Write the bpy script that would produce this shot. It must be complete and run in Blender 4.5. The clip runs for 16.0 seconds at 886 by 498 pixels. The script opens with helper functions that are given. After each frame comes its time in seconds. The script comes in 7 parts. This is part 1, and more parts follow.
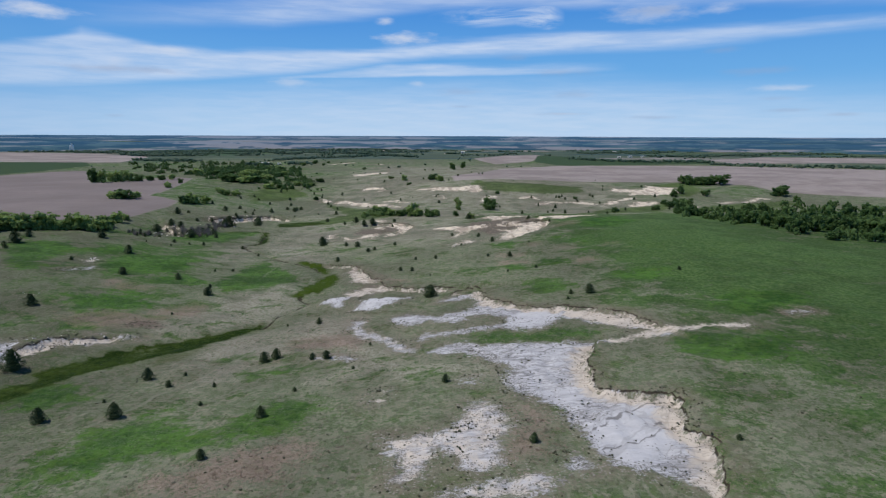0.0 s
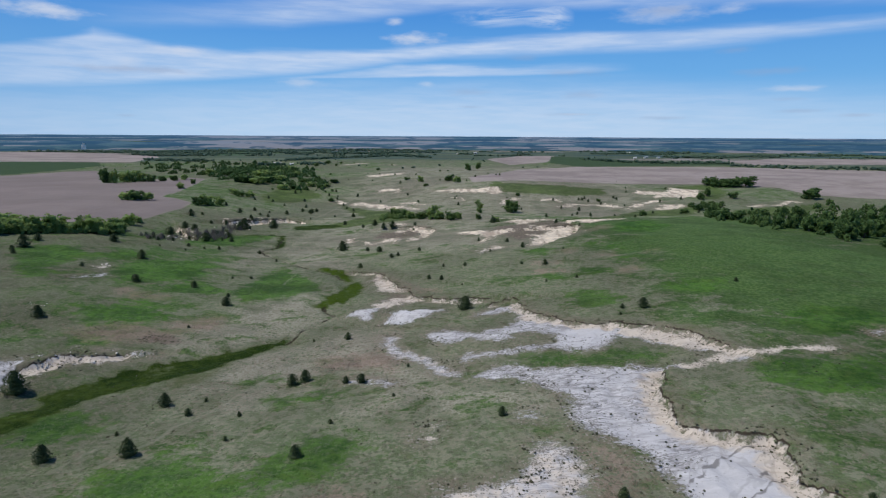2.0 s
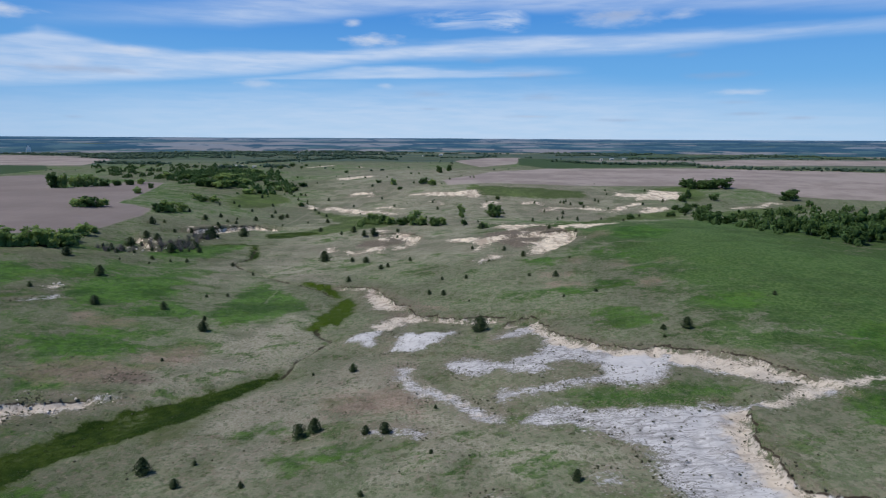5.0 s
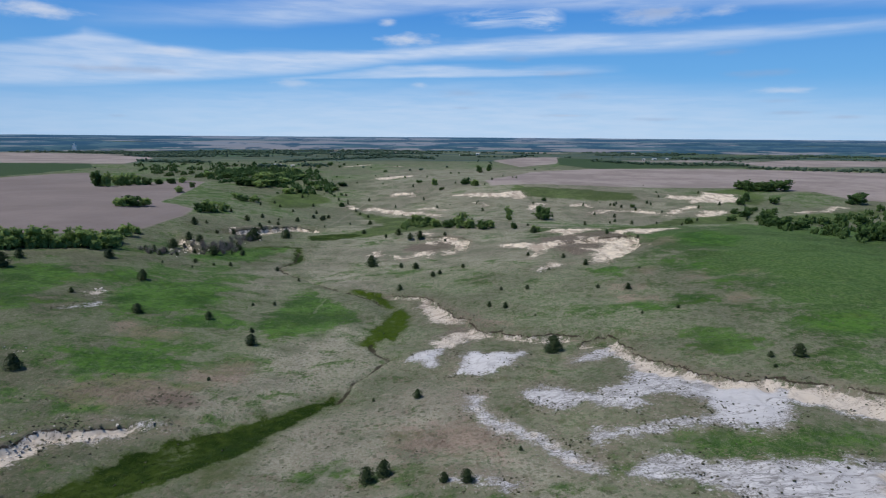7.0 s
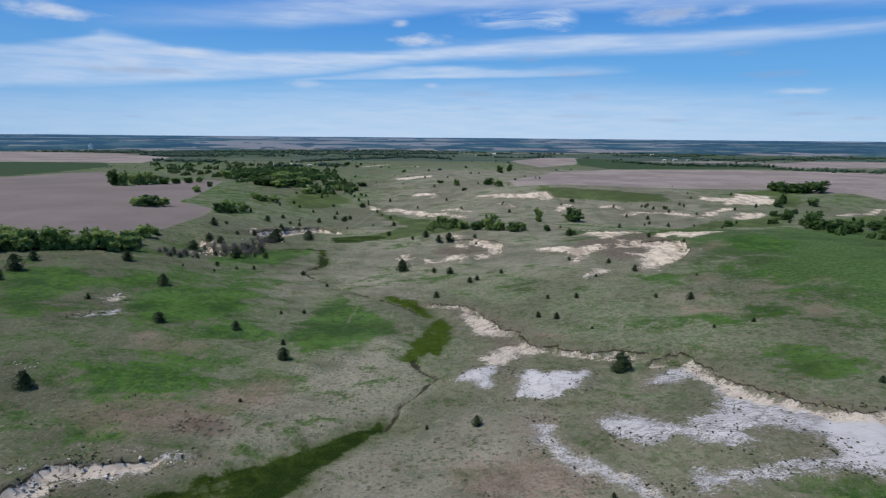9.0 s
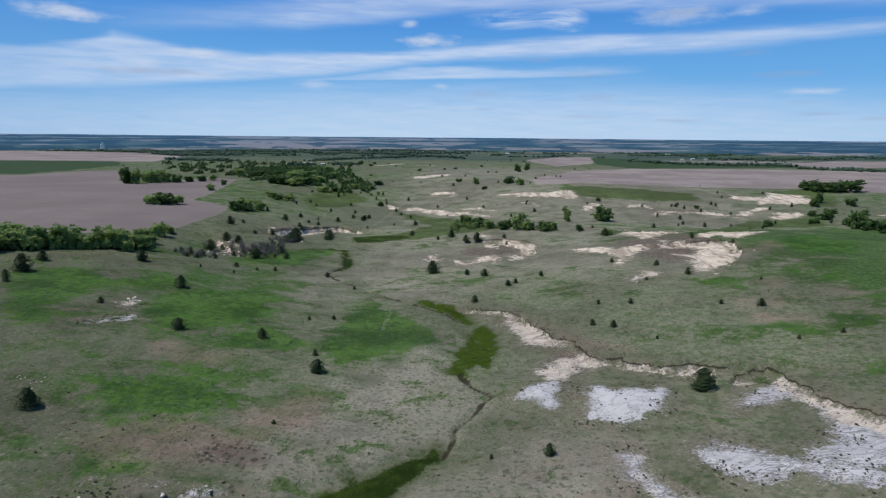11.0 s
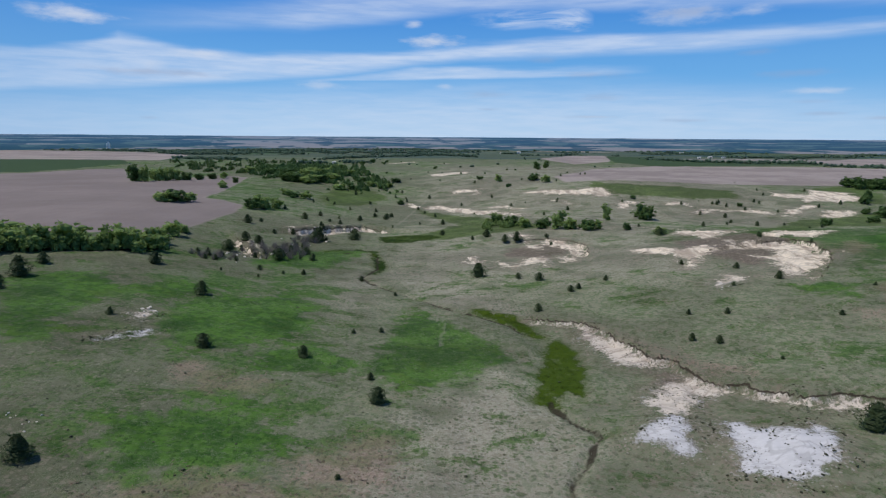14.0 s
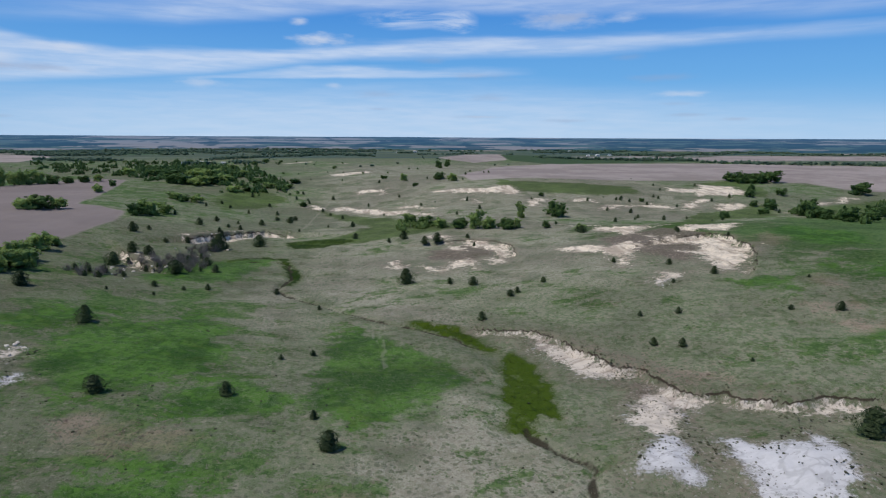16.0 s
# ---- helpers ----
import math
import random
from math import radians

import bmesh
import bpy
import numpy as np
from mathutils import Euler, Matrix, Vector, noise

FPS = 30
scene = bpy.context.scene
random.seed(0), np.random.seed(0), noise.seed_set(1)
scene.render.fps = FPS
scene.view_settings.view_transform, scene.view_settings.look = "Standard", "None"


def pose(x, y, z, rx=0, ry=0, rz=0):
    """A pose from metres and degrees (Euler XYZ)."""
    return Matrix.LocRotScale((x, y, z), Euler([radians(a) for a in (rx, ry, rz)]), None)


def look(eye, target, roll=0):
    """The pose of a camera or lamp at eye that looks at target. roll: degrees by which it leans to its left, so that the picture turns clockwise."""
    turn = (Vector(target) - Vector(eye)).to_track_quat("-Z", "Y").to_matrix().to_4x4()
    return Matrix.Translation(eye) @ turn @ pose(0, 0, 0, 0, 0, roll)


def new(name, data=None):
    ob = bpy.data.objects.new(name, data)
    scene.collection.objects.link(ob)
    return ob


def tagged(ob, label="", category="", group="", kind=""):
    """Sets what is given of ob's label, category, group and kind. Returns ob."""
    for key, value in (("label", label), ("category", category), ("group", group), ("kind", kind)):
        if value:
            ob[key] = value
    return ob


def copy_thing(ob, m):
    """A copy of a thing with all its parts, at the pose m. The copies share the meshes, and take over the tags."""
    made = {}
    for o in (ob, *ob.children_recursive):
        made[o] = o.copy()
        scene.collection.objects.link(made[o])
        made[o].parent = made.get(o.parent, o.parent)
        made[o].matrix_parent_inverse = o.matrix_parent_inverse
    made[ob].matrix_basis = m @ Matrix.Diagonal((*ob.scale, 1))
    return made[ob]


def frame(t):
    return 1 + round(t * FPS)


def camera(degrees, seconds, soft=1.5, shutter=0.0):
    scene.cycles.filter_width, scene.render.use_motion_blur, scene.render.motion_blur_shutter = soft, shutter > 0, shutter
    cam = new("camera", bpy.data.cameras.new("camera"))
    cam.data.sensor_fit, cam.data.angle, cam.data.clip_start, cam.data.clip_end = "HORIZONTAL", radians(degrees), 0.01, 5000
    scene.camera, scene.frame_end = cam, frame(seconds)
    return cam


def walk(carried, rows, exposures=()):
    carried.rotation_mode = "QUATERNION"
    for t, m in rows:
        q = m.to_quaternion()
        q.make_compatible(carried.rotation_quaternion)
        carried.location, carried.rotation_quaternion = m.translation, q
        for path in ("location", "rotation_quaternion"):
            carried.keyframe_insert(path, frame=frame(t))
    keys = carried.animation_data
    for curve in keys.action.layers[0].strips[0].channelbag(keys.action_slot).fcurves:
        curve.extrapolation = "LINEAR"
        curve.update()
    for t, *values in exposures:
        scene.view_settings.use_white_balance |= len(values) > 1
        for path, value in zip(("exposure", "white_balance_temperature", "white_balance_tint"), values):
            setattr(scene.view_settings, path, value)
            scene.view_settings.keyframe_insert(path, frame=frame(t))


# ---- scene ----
cam = camera(72.1, 16.0, soft=1.2)
PATH = [
    (0, (3.832, -8.992, 40.892), (3.859, -7.026, 40.525), 0.2),
    (0.5, (2.231, -6.106, 40.863), (2.251, -4.14, 40.496), 0.2),
    (1, (0.765, -3.282, 40.823), (0.776, -1.316, 40.457), 0.3),
    (1.5, (-0.636, -0.525, 40.8), (-0.634, 1.441, 40.434), 0.3),
    (2, (-2.401, 2.177, 40.709), (-2.402, 4.143, 40.343), 0.3),
    (2.5, (-4.365, 4.958, 40.62), (-4.367, 6.925, 40.255), 0.3),
    (3, (-5.854, 7.628, 40.633), (-5.856, 9.595, 40.268), 0.3),
    (3.2, (-6.52, 8.816, 40.592), (-6.471, 10.781, 40.226), 0.3),
    (5.3, (-13.69, 20.539, 40.27), (-13.563, 22.502, 39.911), 0.3),
    (5.5, (-14.401, 21.808, 40.381), (-14.303, 23.772, 40.018), 0.3),
    (6, (-15.908, 24.96, 40.379), (-15.848, 26.926, 40.017), 0.3),
    (6.5, (-17.191, 27.934, 40.303), (-17.159, 29.9, 39.94), 0.3),
    (7, (-18.914, 30.738, 40.271), (-18.892, 32.705, 39.908), 0.4),
    (7.5, (-20.582, 33.72, 40.092), (-20.573, 35.687, 39.73), 0.4),
    (8, (-22.373, 36.46, 39.838), (-22.372, 38.427, 39.476), 0.4),
    (8.5, (-24.113, 39.283, 39.46), (-24.121, 41.25, 39.098), 0.4),
    (9, (-26.01, 42.169, 39.069), (-26.026, 44.136, 38.708), 0.5),
    (11.5, (-35.058, 56.496, 36.309), (-35.105, 58.463, 35.949), 0.5),
    (12, (-37.001, 59.467, 35.749), (-37.049, 61.434, 35.389), 0.5),
    (12.5, (-38.884, 62.416, 35.203), (-38.936, 64.383, 34.844), 0.4),
    (13, (-40.753, 65.497, 34.671), (-40.808, 67.463, 34.312), 0.5),
    (13.5, (-42.673, 68.539, 34.133), (-42.731, 70.506, 33.774), 0.4),
    (14, (-44.674, 71.58, 33.627), (-44.732, 73.546, 33.268), 0.4),
    (14.5, (-46.479, 74.568, 33.13), (-46.53, 76.535, 32.772), 0.4),
    (15, (-48.19, 77.653, 32.723), (-48.081, 79.617, 32.364), 0.3),
    (15.5, (-50.192, 80.863, 32.54), (-49.938, 82.814, 32.181), 0.3),
    (16, (-51.91, 84.049, 32.533), (-51.625, 85.996, 32.175), 0.3),
]
walk(cam, [(t, look(eye, target, roll)) for t, eye, target, roll in PATH])

# ---- light ----
SUN_UP, SUN_SIDE = radians(61), radians(-96)
sun_dir = Vector((math.sin(SUN_SIDE) * math.cos(SUN_UP), math.cos(SUN_SIDE) * math.cos(SUN_UP), math.sin(SUN_UP)))
sun_data = bpy.data.lights.new("sun", "SUN")
sun_data.energy, sun_data.angle, sun_data.color = 3.35, radians(0.53), (1.0, 0.955, 0.90)
sun = new("sun", sun_data)
sun.matrix_world = look(sun_dir * 300, (0, 0, 0))


class Tree:
    """Short calls for one node tree: values may be numbers, tuples or sockets."""

    def __init__(self, tree):
        self.tree = tree
        tree.nodes.clear()

    def put(self, socket, value):
        if isinstance(value, bpy.types.NodeSocket):
            self.tree.links.new(value, socket)
        elif value is not None:
            if socket.type == "RGBA" and len(value) == 3:
                value = (*value, 1)
            socket.default_value = value

    def node(self, kind, out=0, **values):
        n = self.tree.nodes.new("ShaderNode" + kind)
        for key, v in values.items():
            self.put(n.inputs[key.replace("_", " ")], v)
        return n.outputs[out]

    def end(self, kind, socket):
        self.tree.links.new(socket, self.tree.nodes.new("ShaderNode" + kind).inputs[0])

    def math(self, op, a, b=0.0, c=0.0):
        n = self.tree.nodes.new("ShaderNodeMath")
        n.operation = op
        for s, v in zip(n.inputs, (a, b, c)):
            self.put(s, v)
        return n.outputs[0]

    def mix(self, f, a, b, how="MIX"):
        n = self.tree.nodes.new("ShaderNodeMix")
        n.data_type, n.blend_type = "RGBA", how
        self.put(n.inputs[0], f)
        self.put(n.inputs[6], a)
        self.put(n.inputs[7], b)
        return n.outputs[2]

    def noise(self, vec, scale, detail=4.0, rough=0.55, out=0, twist=0.0):
        return self.node("TexNoise", out, Vector=vec, Scale=scale, Detail=detail, Roughness=rough, Distortion=twist)

    def warp(self, vec, scale, amount):
        """The place, pushed about by noise."""
        n = self.noise(vec, scale, 2.0, 0.5, out=1)
        out = n
        for op, v in (("SUBTRACT", (0.5, 0.5, 0.5)), ("MULTIPLY", (amount, amount, 0.0)), ("ADD", vec)):
            m = self.tree.nodes.new("ShaderNodeVectorMath")
            m.operation = op
            self.put(m.inputs[0], out)
            self.put(m.inputs[1], v)
            out = m.outputs[0]
        return out

    def dots(self, vec, scale, radius, share):
        """Single plants seen from above: spots in a share of the cells, of uneven size."""
        n = self.tree.nodes.new("ShaderNodeTexVoronoi")
        n.voronoi_dimensions = "2D"
        self.put(n.inputs["Vector"], vec)
        self.put(n.inputs["Scale"], scale)
        pick = self.tree.nodes.new("ShaderNodeSeparateColor")
        self.put(pick.inputs[0], n.outputs["Color"])
        near = self.math("DIVIDE", n.outputs["Distance"], self.math("MULTIPLY", self.math("ADD", pick.outputs[1], 0.5), radius))
        return self.math("MULTIPLY", self.math("SUBTRACT", 1.0, self.step(near, 0.55, 1.0)), self.step(self.math("SUBTRACT", share, pick.outputs[0]), 0.0, 0.03))

    def step(self, v, lo, hi):
        n = self.tree.nodes.new("ShaderNodeMapRange")
        n.interpolation_type = "SMOOTHSTEP"
        for s, x in zip(n.inputs, (v, lo, hi, 0.0, 1.0)):
            self.put(s, x)
        return n.outputs[0]

    def remap(self, v, a, b, c, d):
        n = self.tree.nodes.new("ShaderNodeMapRange")
        for s, x in zip(n.inputs, (v, a, b, c, d)):
            self.put(s, x)
        return n.outputs[0]

    def attr(self, name):
        n = self.tree.nodes.new("ShaderNodeAttribute")
        n.attribute_name = name
        return n.outputs["Fac"]

    def vec(self, x, y, z):
        return self.node("CombineXYZ", X=x, Y=y, Z=z)


# sky: clear blue with thin stretched cirrus, a few small puffs low down
world = bpy.data.worlds.new("sky")
scene.world = world
world.use_nodes = True
w = Tree(world.node_tree)
sky = w.tree.nodes.new("ShaderNodeTexSky")
sky.sky_type, sky.sun_disc = "NISHITA", False
sky.sun_elevation, sky.sun_rotation = SUN_UP, SUN_SIDE
sky.altitude, sky.air_density, sky.dust_density, sky.ozone_density = 600, 1.0, 0.6, 2.0
to = w.node("TexCoord")
sep = w.tree.nodes.new("ShaderNodeSeparateXYZ")
w.put(sep.inputs[0], to)
dx, dy, dz = sep.outputs
flat = w.math("SQRT", w.math("ADD", w.math("MULTIPLY", dx, dx), w.math("MULTIPLY", dy, dy)))
up = w.math("DIVIDE", dz, w.math("MAXIMUM", flat, 0.02))            # tangent of the height over the horizon
side = w.math("ARCTAN2", dx, dy)                                     # bearing, to the right of +y
streak = w.vec(side, w.math("MULTIPLY", up, 9.0), 0.0)
fine = w.noise(streak, 11.0, 7.0, 0.6, twist=0.25)
broad = w.noise(streak, 3.0, 4.0, 0.55)
billow = w.noise(w.vec(side, w.math("MULTIPLY", up, 3.0), 1.7), 26.0, 5.0, 0.6)
warp = w.math("MULTIPLY", w.math("SUBTRACT", broad, 0.5), 0.035)
high = w.math("ADD", up, warp)


def slide(stops, column):
    """A value that glides between stops given by bearing."""
    v = stops[0][column]
    for p, q in zip(stops, stops[1:]):
        if q[column] != p[column]:
            v = w.math("ADD", v, w.remap(side, p[0], q[0], 0.0, q[column] - p[column]))
    return v


def band(stops, over, under):
    """A long veil: stops of bearing, upper and lower edge over the horizon, and strength; over and under soften its edges."""
    top, foot = slide(stops, 1), slide(stops, 2)
    above = w.math("DIVIDE", w.math("SUBTRACT", high, top), over)
    below = w.math("DIVIDE", w.math("SUBTRACT", calm, foot), under)
    body = w.math("MULTIPLY", w.math("SUBTRACT", 1.0, w.step(above, -1.0, 1.0)), w.step(below, -1.0, 1.0))
    return w.math("MULTIPLY", body, slide(stops, 3))


def puff(bearing, at, wide, tall, strength):
    """A small soft cumulus, ragged above."""
    a = w.math("DIVIDE", w.math("SUBTRACT", side, bearing), wide)
    b = w.math("DIVIDE", w.math("SUBTRACT", up, at), tall)
    r = w.math("SQRT", w.math("ADD", w.math("MULTIPLY", a, a), w.math("MULTIPLY", b, b)))
    ragged = w.math("ADD", r, w.math("MULTIPLY", w.math("SUBTRACT", billow, 0.5), 2.4))
    return w.math("MULTIPLY", w.math("SUBTRACT", 1.0, w.step(ragged, -0.2, 1.5)), strength)


SHEET = ((-0.743, 0.113, 0.046, 0.5), (-0.61, 0.113, 0.063, 0.58), (-0.547, 0.127, 0.066, 0.68), (-0.503, 0.144, 0.069, 0.74), (-0.469, 0.138, 0.072, 0.76), (-0.408, 0.126, 0.079, 0.8), (-0.331, 0.121, 0.086, 0.84), (-0.207, 0.124, 0.096, 0.85),
         (-0.12, 0.130, 0.108, 0.9), (-0.002, 0.142, 0.1235, 0.95), (0.188, 0.154, 0.1285, 0.85), (0.382, 0.155, 0.131, 0.75), (0.497, 0.155, 0.139, 0.65), (0.603, 0.156, 0.1425, 0.55), (0.774, 0.152, 0.136, 0.3))
LOWER = ((-0.317, 0.082, 0.078, 0), (-0.2, 0.092, 0.086, 0.45), (-0.077, 0.1055, 0.09, 0.7), (-0.002, 0.110, 0.0925, 0.8), (0.189, 0.108, 0.0955, 0.55), (0.299, 0.102, 0.097, 0))
UPPER = ((-0.544, 0.165, 0.1435, 0), (-0.312, 0.191, 0.162, 0.45), (-0.246, 0.206, 0.164, 0.65), (-0.162, 0.222, 0.174, 0.6), (-0.002, 0.234, 0.195, 0.65), (0.098, 0.242, 0.198, 0.65), (0.42, 0.232, 0.188, 0.5), (0.67, 0.214, 0.168, 0.35))
WISPS = ((-0.014, 0.19, 0.181, 0), (0.065, 0.193, 0.168, 0.65), (0.125, 0.205, 0.171, 0.6), (0.177, 0.206, 0.163, 0.75), (0.201, 0.202, 0.166, 0))
LOW_HAZE = ((-0.774, 0.048, -0.01, 0.35), (-0.486, 0.055, -0.01, 0.38), (-0.252, 0.066, -0.01, 0.54), (0.013, 0.074, -0.01, 0.62), (0.278, 0.070, -0.01, 0.58), (0.745, 0.040, -0.01, 0.3))
LINE_A = ((-0.269, 0.055, 0.051, 0), (-0.148, 0.061, 0.054, 0.35), (0.013, 0.058, 0.052, 0.3), (0.148, 0.054, 0.049, 0))
LINE_B = ((-0.201, 0.041, 0.036, 0), (0.013, 0.045, 0.041, 0.4), (0.192, 0.044, 0.039, 0.4), (0.278, 0.042, 0.039, 0))
BEHIND = ((0.8, 0.16, 0.09, 0), (1.2, 0.2, 0.1, 0.6), (2.2, 0.24, 0.12, 0.6), (3.1, 0.2, 0.14, 0.3))
calm = w.math("ADD", up, w.math("MULTIPLY", w.math("SUBTRACT", broad, 0.5), 0.012))
veil = None
for stops, over, under in ((SHEET, 0.008, 0.009), (LOWER, 0.006, 0.003), (UPPER, 0.02, 0.010), (LOW_HAZE, 0.035, 0.01), (LINE_A, 0.004, 0.003), (LINE_B, 0.003, 0.002), (BEHIND, 0.03, 0.03)):
    b = band(stops, over, under)
    veil = b if veil is None else w.math("MAXIMUM", veil, b)
cirrus = w.math("MULTIPLY", veil, w.math("ADD", 0.55, w.math("MULTIPLY", w.step(fine, 0.26, 0.72), 0.45)))
torn = w.noise(w.vec(w.math("SUBTRACT", side, w.math("MULTIPLY", up, 2.2)), w.math("MULTIPLY", up, 5.0), 3.0), 9.0, 6.0, 0.6, twist=0.8)
cirrus = w.math("MAXIMUM", cirrus, w.math("MULTIPLY", band(WISPS, 0.012, 0.006), w.step(torn, 0.36, 0.66)))
lumps = None
for row in ((-0.56, 0.161, 0.045, 0.010, 0.75), (-0.6, 0.164, 0.017, 0.007, 0.5), (-0.076, 0.174, 0.013, 0.006, 0.6), (-0.048, 0.149, 0.039, 0.009, 0.75), (0.33, 0.18, 0.058, 0.013, 0.42), (0.421, 0.179, 0.03, 0.007, 0.42),
            (-0.222, 0.079, 0.03, 0.0065, 0.4), (-0.027, 0.081, 0.014, 0.005, 0.4), (0.505, 0.067, 0.035, 0.004, 0.5), (0.201, 0.034, 0.028, 0.002, 0.3), (-0.394, 0.119, 0.037, 0.007, 0.5), (-0.465, 0.10, 0.019, 0.006, 0.3)):
    b = puff(*row)
    lumps = b if lumps is None else w.math("MAXIMUM", lumps, b)
grey = None
for row in ((-0.458, 0.091, 0.07, 0.0056, 0.5), (0.332, 0.183, 0.037, 0.0065, 0.35), (0.04, 0.068, 0.032, 0.0056, 0.3), (0.213, 0.064, 0.03, 0.0056, 0.28), (0.477, 0.0915, 0.046, 0.0056, 0.28), (0.429, 0.123, 0.019, 0.0046, 0.25), (0.124, 0.12, 0.02, 0.0046, 0.22),
            (0.207, 0.097, 0.042, 0.0056, 0.28), (0.336, 0.028, 0.035, 0.0028, 0.35), (0.193, 0.034, 0.041, 0.0028, 0.3), (0.522, 0.0365, 0.03, 0.0028, 0.35), (0.585, 0.03, 0.024, 0.0028, 0.35), (0.042, 0.0455, 0.017, 0.0023, 0.3), (-0.473, 0.026, 0.011, 0.0023, 0.25), (0.5, 0.053, 0.02, 0.0028, 0.25)):
    b = puff(*row)
    grey = b if grey is None else w.math("MAXIMUM", grey, b)
clear = w.mix(w.step(up, -0.01, 0.10), (0.365, 0.615, 0.91), (0.150, 0.440, 0.855))
clear = w.mix(w.step(up, 0.06, 0.25), clear, (0.036, 0.242, 0.74))
clear = w.mix(w.math("MULTIPLY", w.step(side, -0.30, -0.75), 0.35), clear, (0.10, 0.30, 0.66))
air = w.mix(1.0, sky.outputs[0], (0.050, 0.056, 0.063), "MULTIPLY")
air = w.mix(w.math("SUBTRACT", 0.85, w.math("MULTIPLY", w.step(up, 0.3, 1.2), 0.85)), air, clear)
air = w.mix(w.math("MULTIPLY", cirrus, 0.86), air, (0.65, 0.735, 0.89))
air = w.mix(lumps, air, (0.66, 0.71, 0.82))
air = w.mix(grey, air, (0.33, 0.39, 0.54))
w.end("OutputWorld", w.node("Background", Color=air, Strength=1.0))

# ---- the plan: places on the ground, in metres ----
# steps in the ground: line (low side to its left), drop, fade, roughness
NEAR_SCARPS = (
    (((32.7, 44.9), (34.1, 48.2), (35.5, 52.1), (36.2, 56.1), (34.6, 58.3), (35.5, 63.8), (36.8, 65.9), (35.9, 67.9), (33.1, 68.4), (29.5, 69.5), (27.1, 72), (27.6, 78.2), (28.1, 81.7), (30.7, 87.2)), 1.2, 11, 0.55),
    (((44.3, 97.7), (43.4, 100.4), (42, 104.2), (39.9, 108.4), (36.6, 111.1), (33.3, 113.3), (30.8, 114.6), (26.2, 115.6), (22.9, 118.8), (19.6, 122.8), (16.8, 127.3), (16, 133.7), (15.4, 142), (11.7, 143.4), (9.2, 140.6)), 1.0, 9, 0.55),
    (((8.4, 144.4), (4.6, 145.7), (0.6, 146.2), (-1.6, 147.2), (-4.4, 148.8), (-5.2, 152), (-8.5, 152.2), (-10.5, 154.2), (-11, 158.3), (-11.6, 162.5), (-14.4, 165), (-17.2, 171.1), (-19.5, 178.2), (-21.6, 183.2), (-25.6, 184.3), (-29.7, 186.5)), 1.3, 9, 0.45),
)
FAR_SCARPS = (
    (((-63, 109.4), (-66.3, 108.1), (-69.3, 107.2), (-71.6, 105.8), (-72, 102.8), (-72.5, 99.8)), 1.2, 10, 0.6),
    (((31.9, 199.7), (40.6, 210.8), (46.4, 221.3), (50.9, 237.2), (51.1, 248.9), (40.9, 244.5)), 1.6, 16, 0.3),
    (((-7.2, 248.1), (-5.3, 259.1), (-8.7, 269.3), (-15, 277.2), (-23.6, 277)), 1.2, 12, 0.3),
    (((-79.4, 323.6), (-86.3, 325.4), (-93.6, 314.1), (-100, 302.7), (-106, 294)), 2.8, 14, 0.6),
    (((-104.0, 244.5), (-108.5, 248.5), (-112.5, 256.0), (-116.5, 262.0)), 1.8, 9, 0.5),
)
SCARPS = NEAR_SCARPS + FAR_SCARPS
# channels: line, depth, half width
CHANNELS = (
    (((-34.6, 121.5), (-33.9, 123.5), (-33.5, 126.8), (-32.1, 129.9), (-30.3, 134.2), (-27.9, 138.6), (-28.3, 140.4), (-30.4, 143.1), (-32.3, 147.9), (-31.8, 150.0)), 0.4, 0.8),
    (((-31.5, 179.6), (-36.3, 185.1), (-41.7, 191.3), (-48.8, 197.2), (-57, 207.9), (-66.4, 218.3), (-70.4, 225.5), (-68, 240.3), (-70.8, 258.4), (-74.4, 261.6), (-81.3, 259.4)), 0.45, 1.0),
    (((-62.4, 88.7), (-59.4, 92.5), (-56.4, 98.1), (-52.2, 105.6), (-46, 111.7), (-41.2, 115.2), (-35.3, 121)), 0.7, 5),
    (((-32.2, 149.6), (-30.1, 155.3), (-27.6, 165.8), (-27.7, 173.7), (-31.5, 179.6)), 0.6, 5),
)
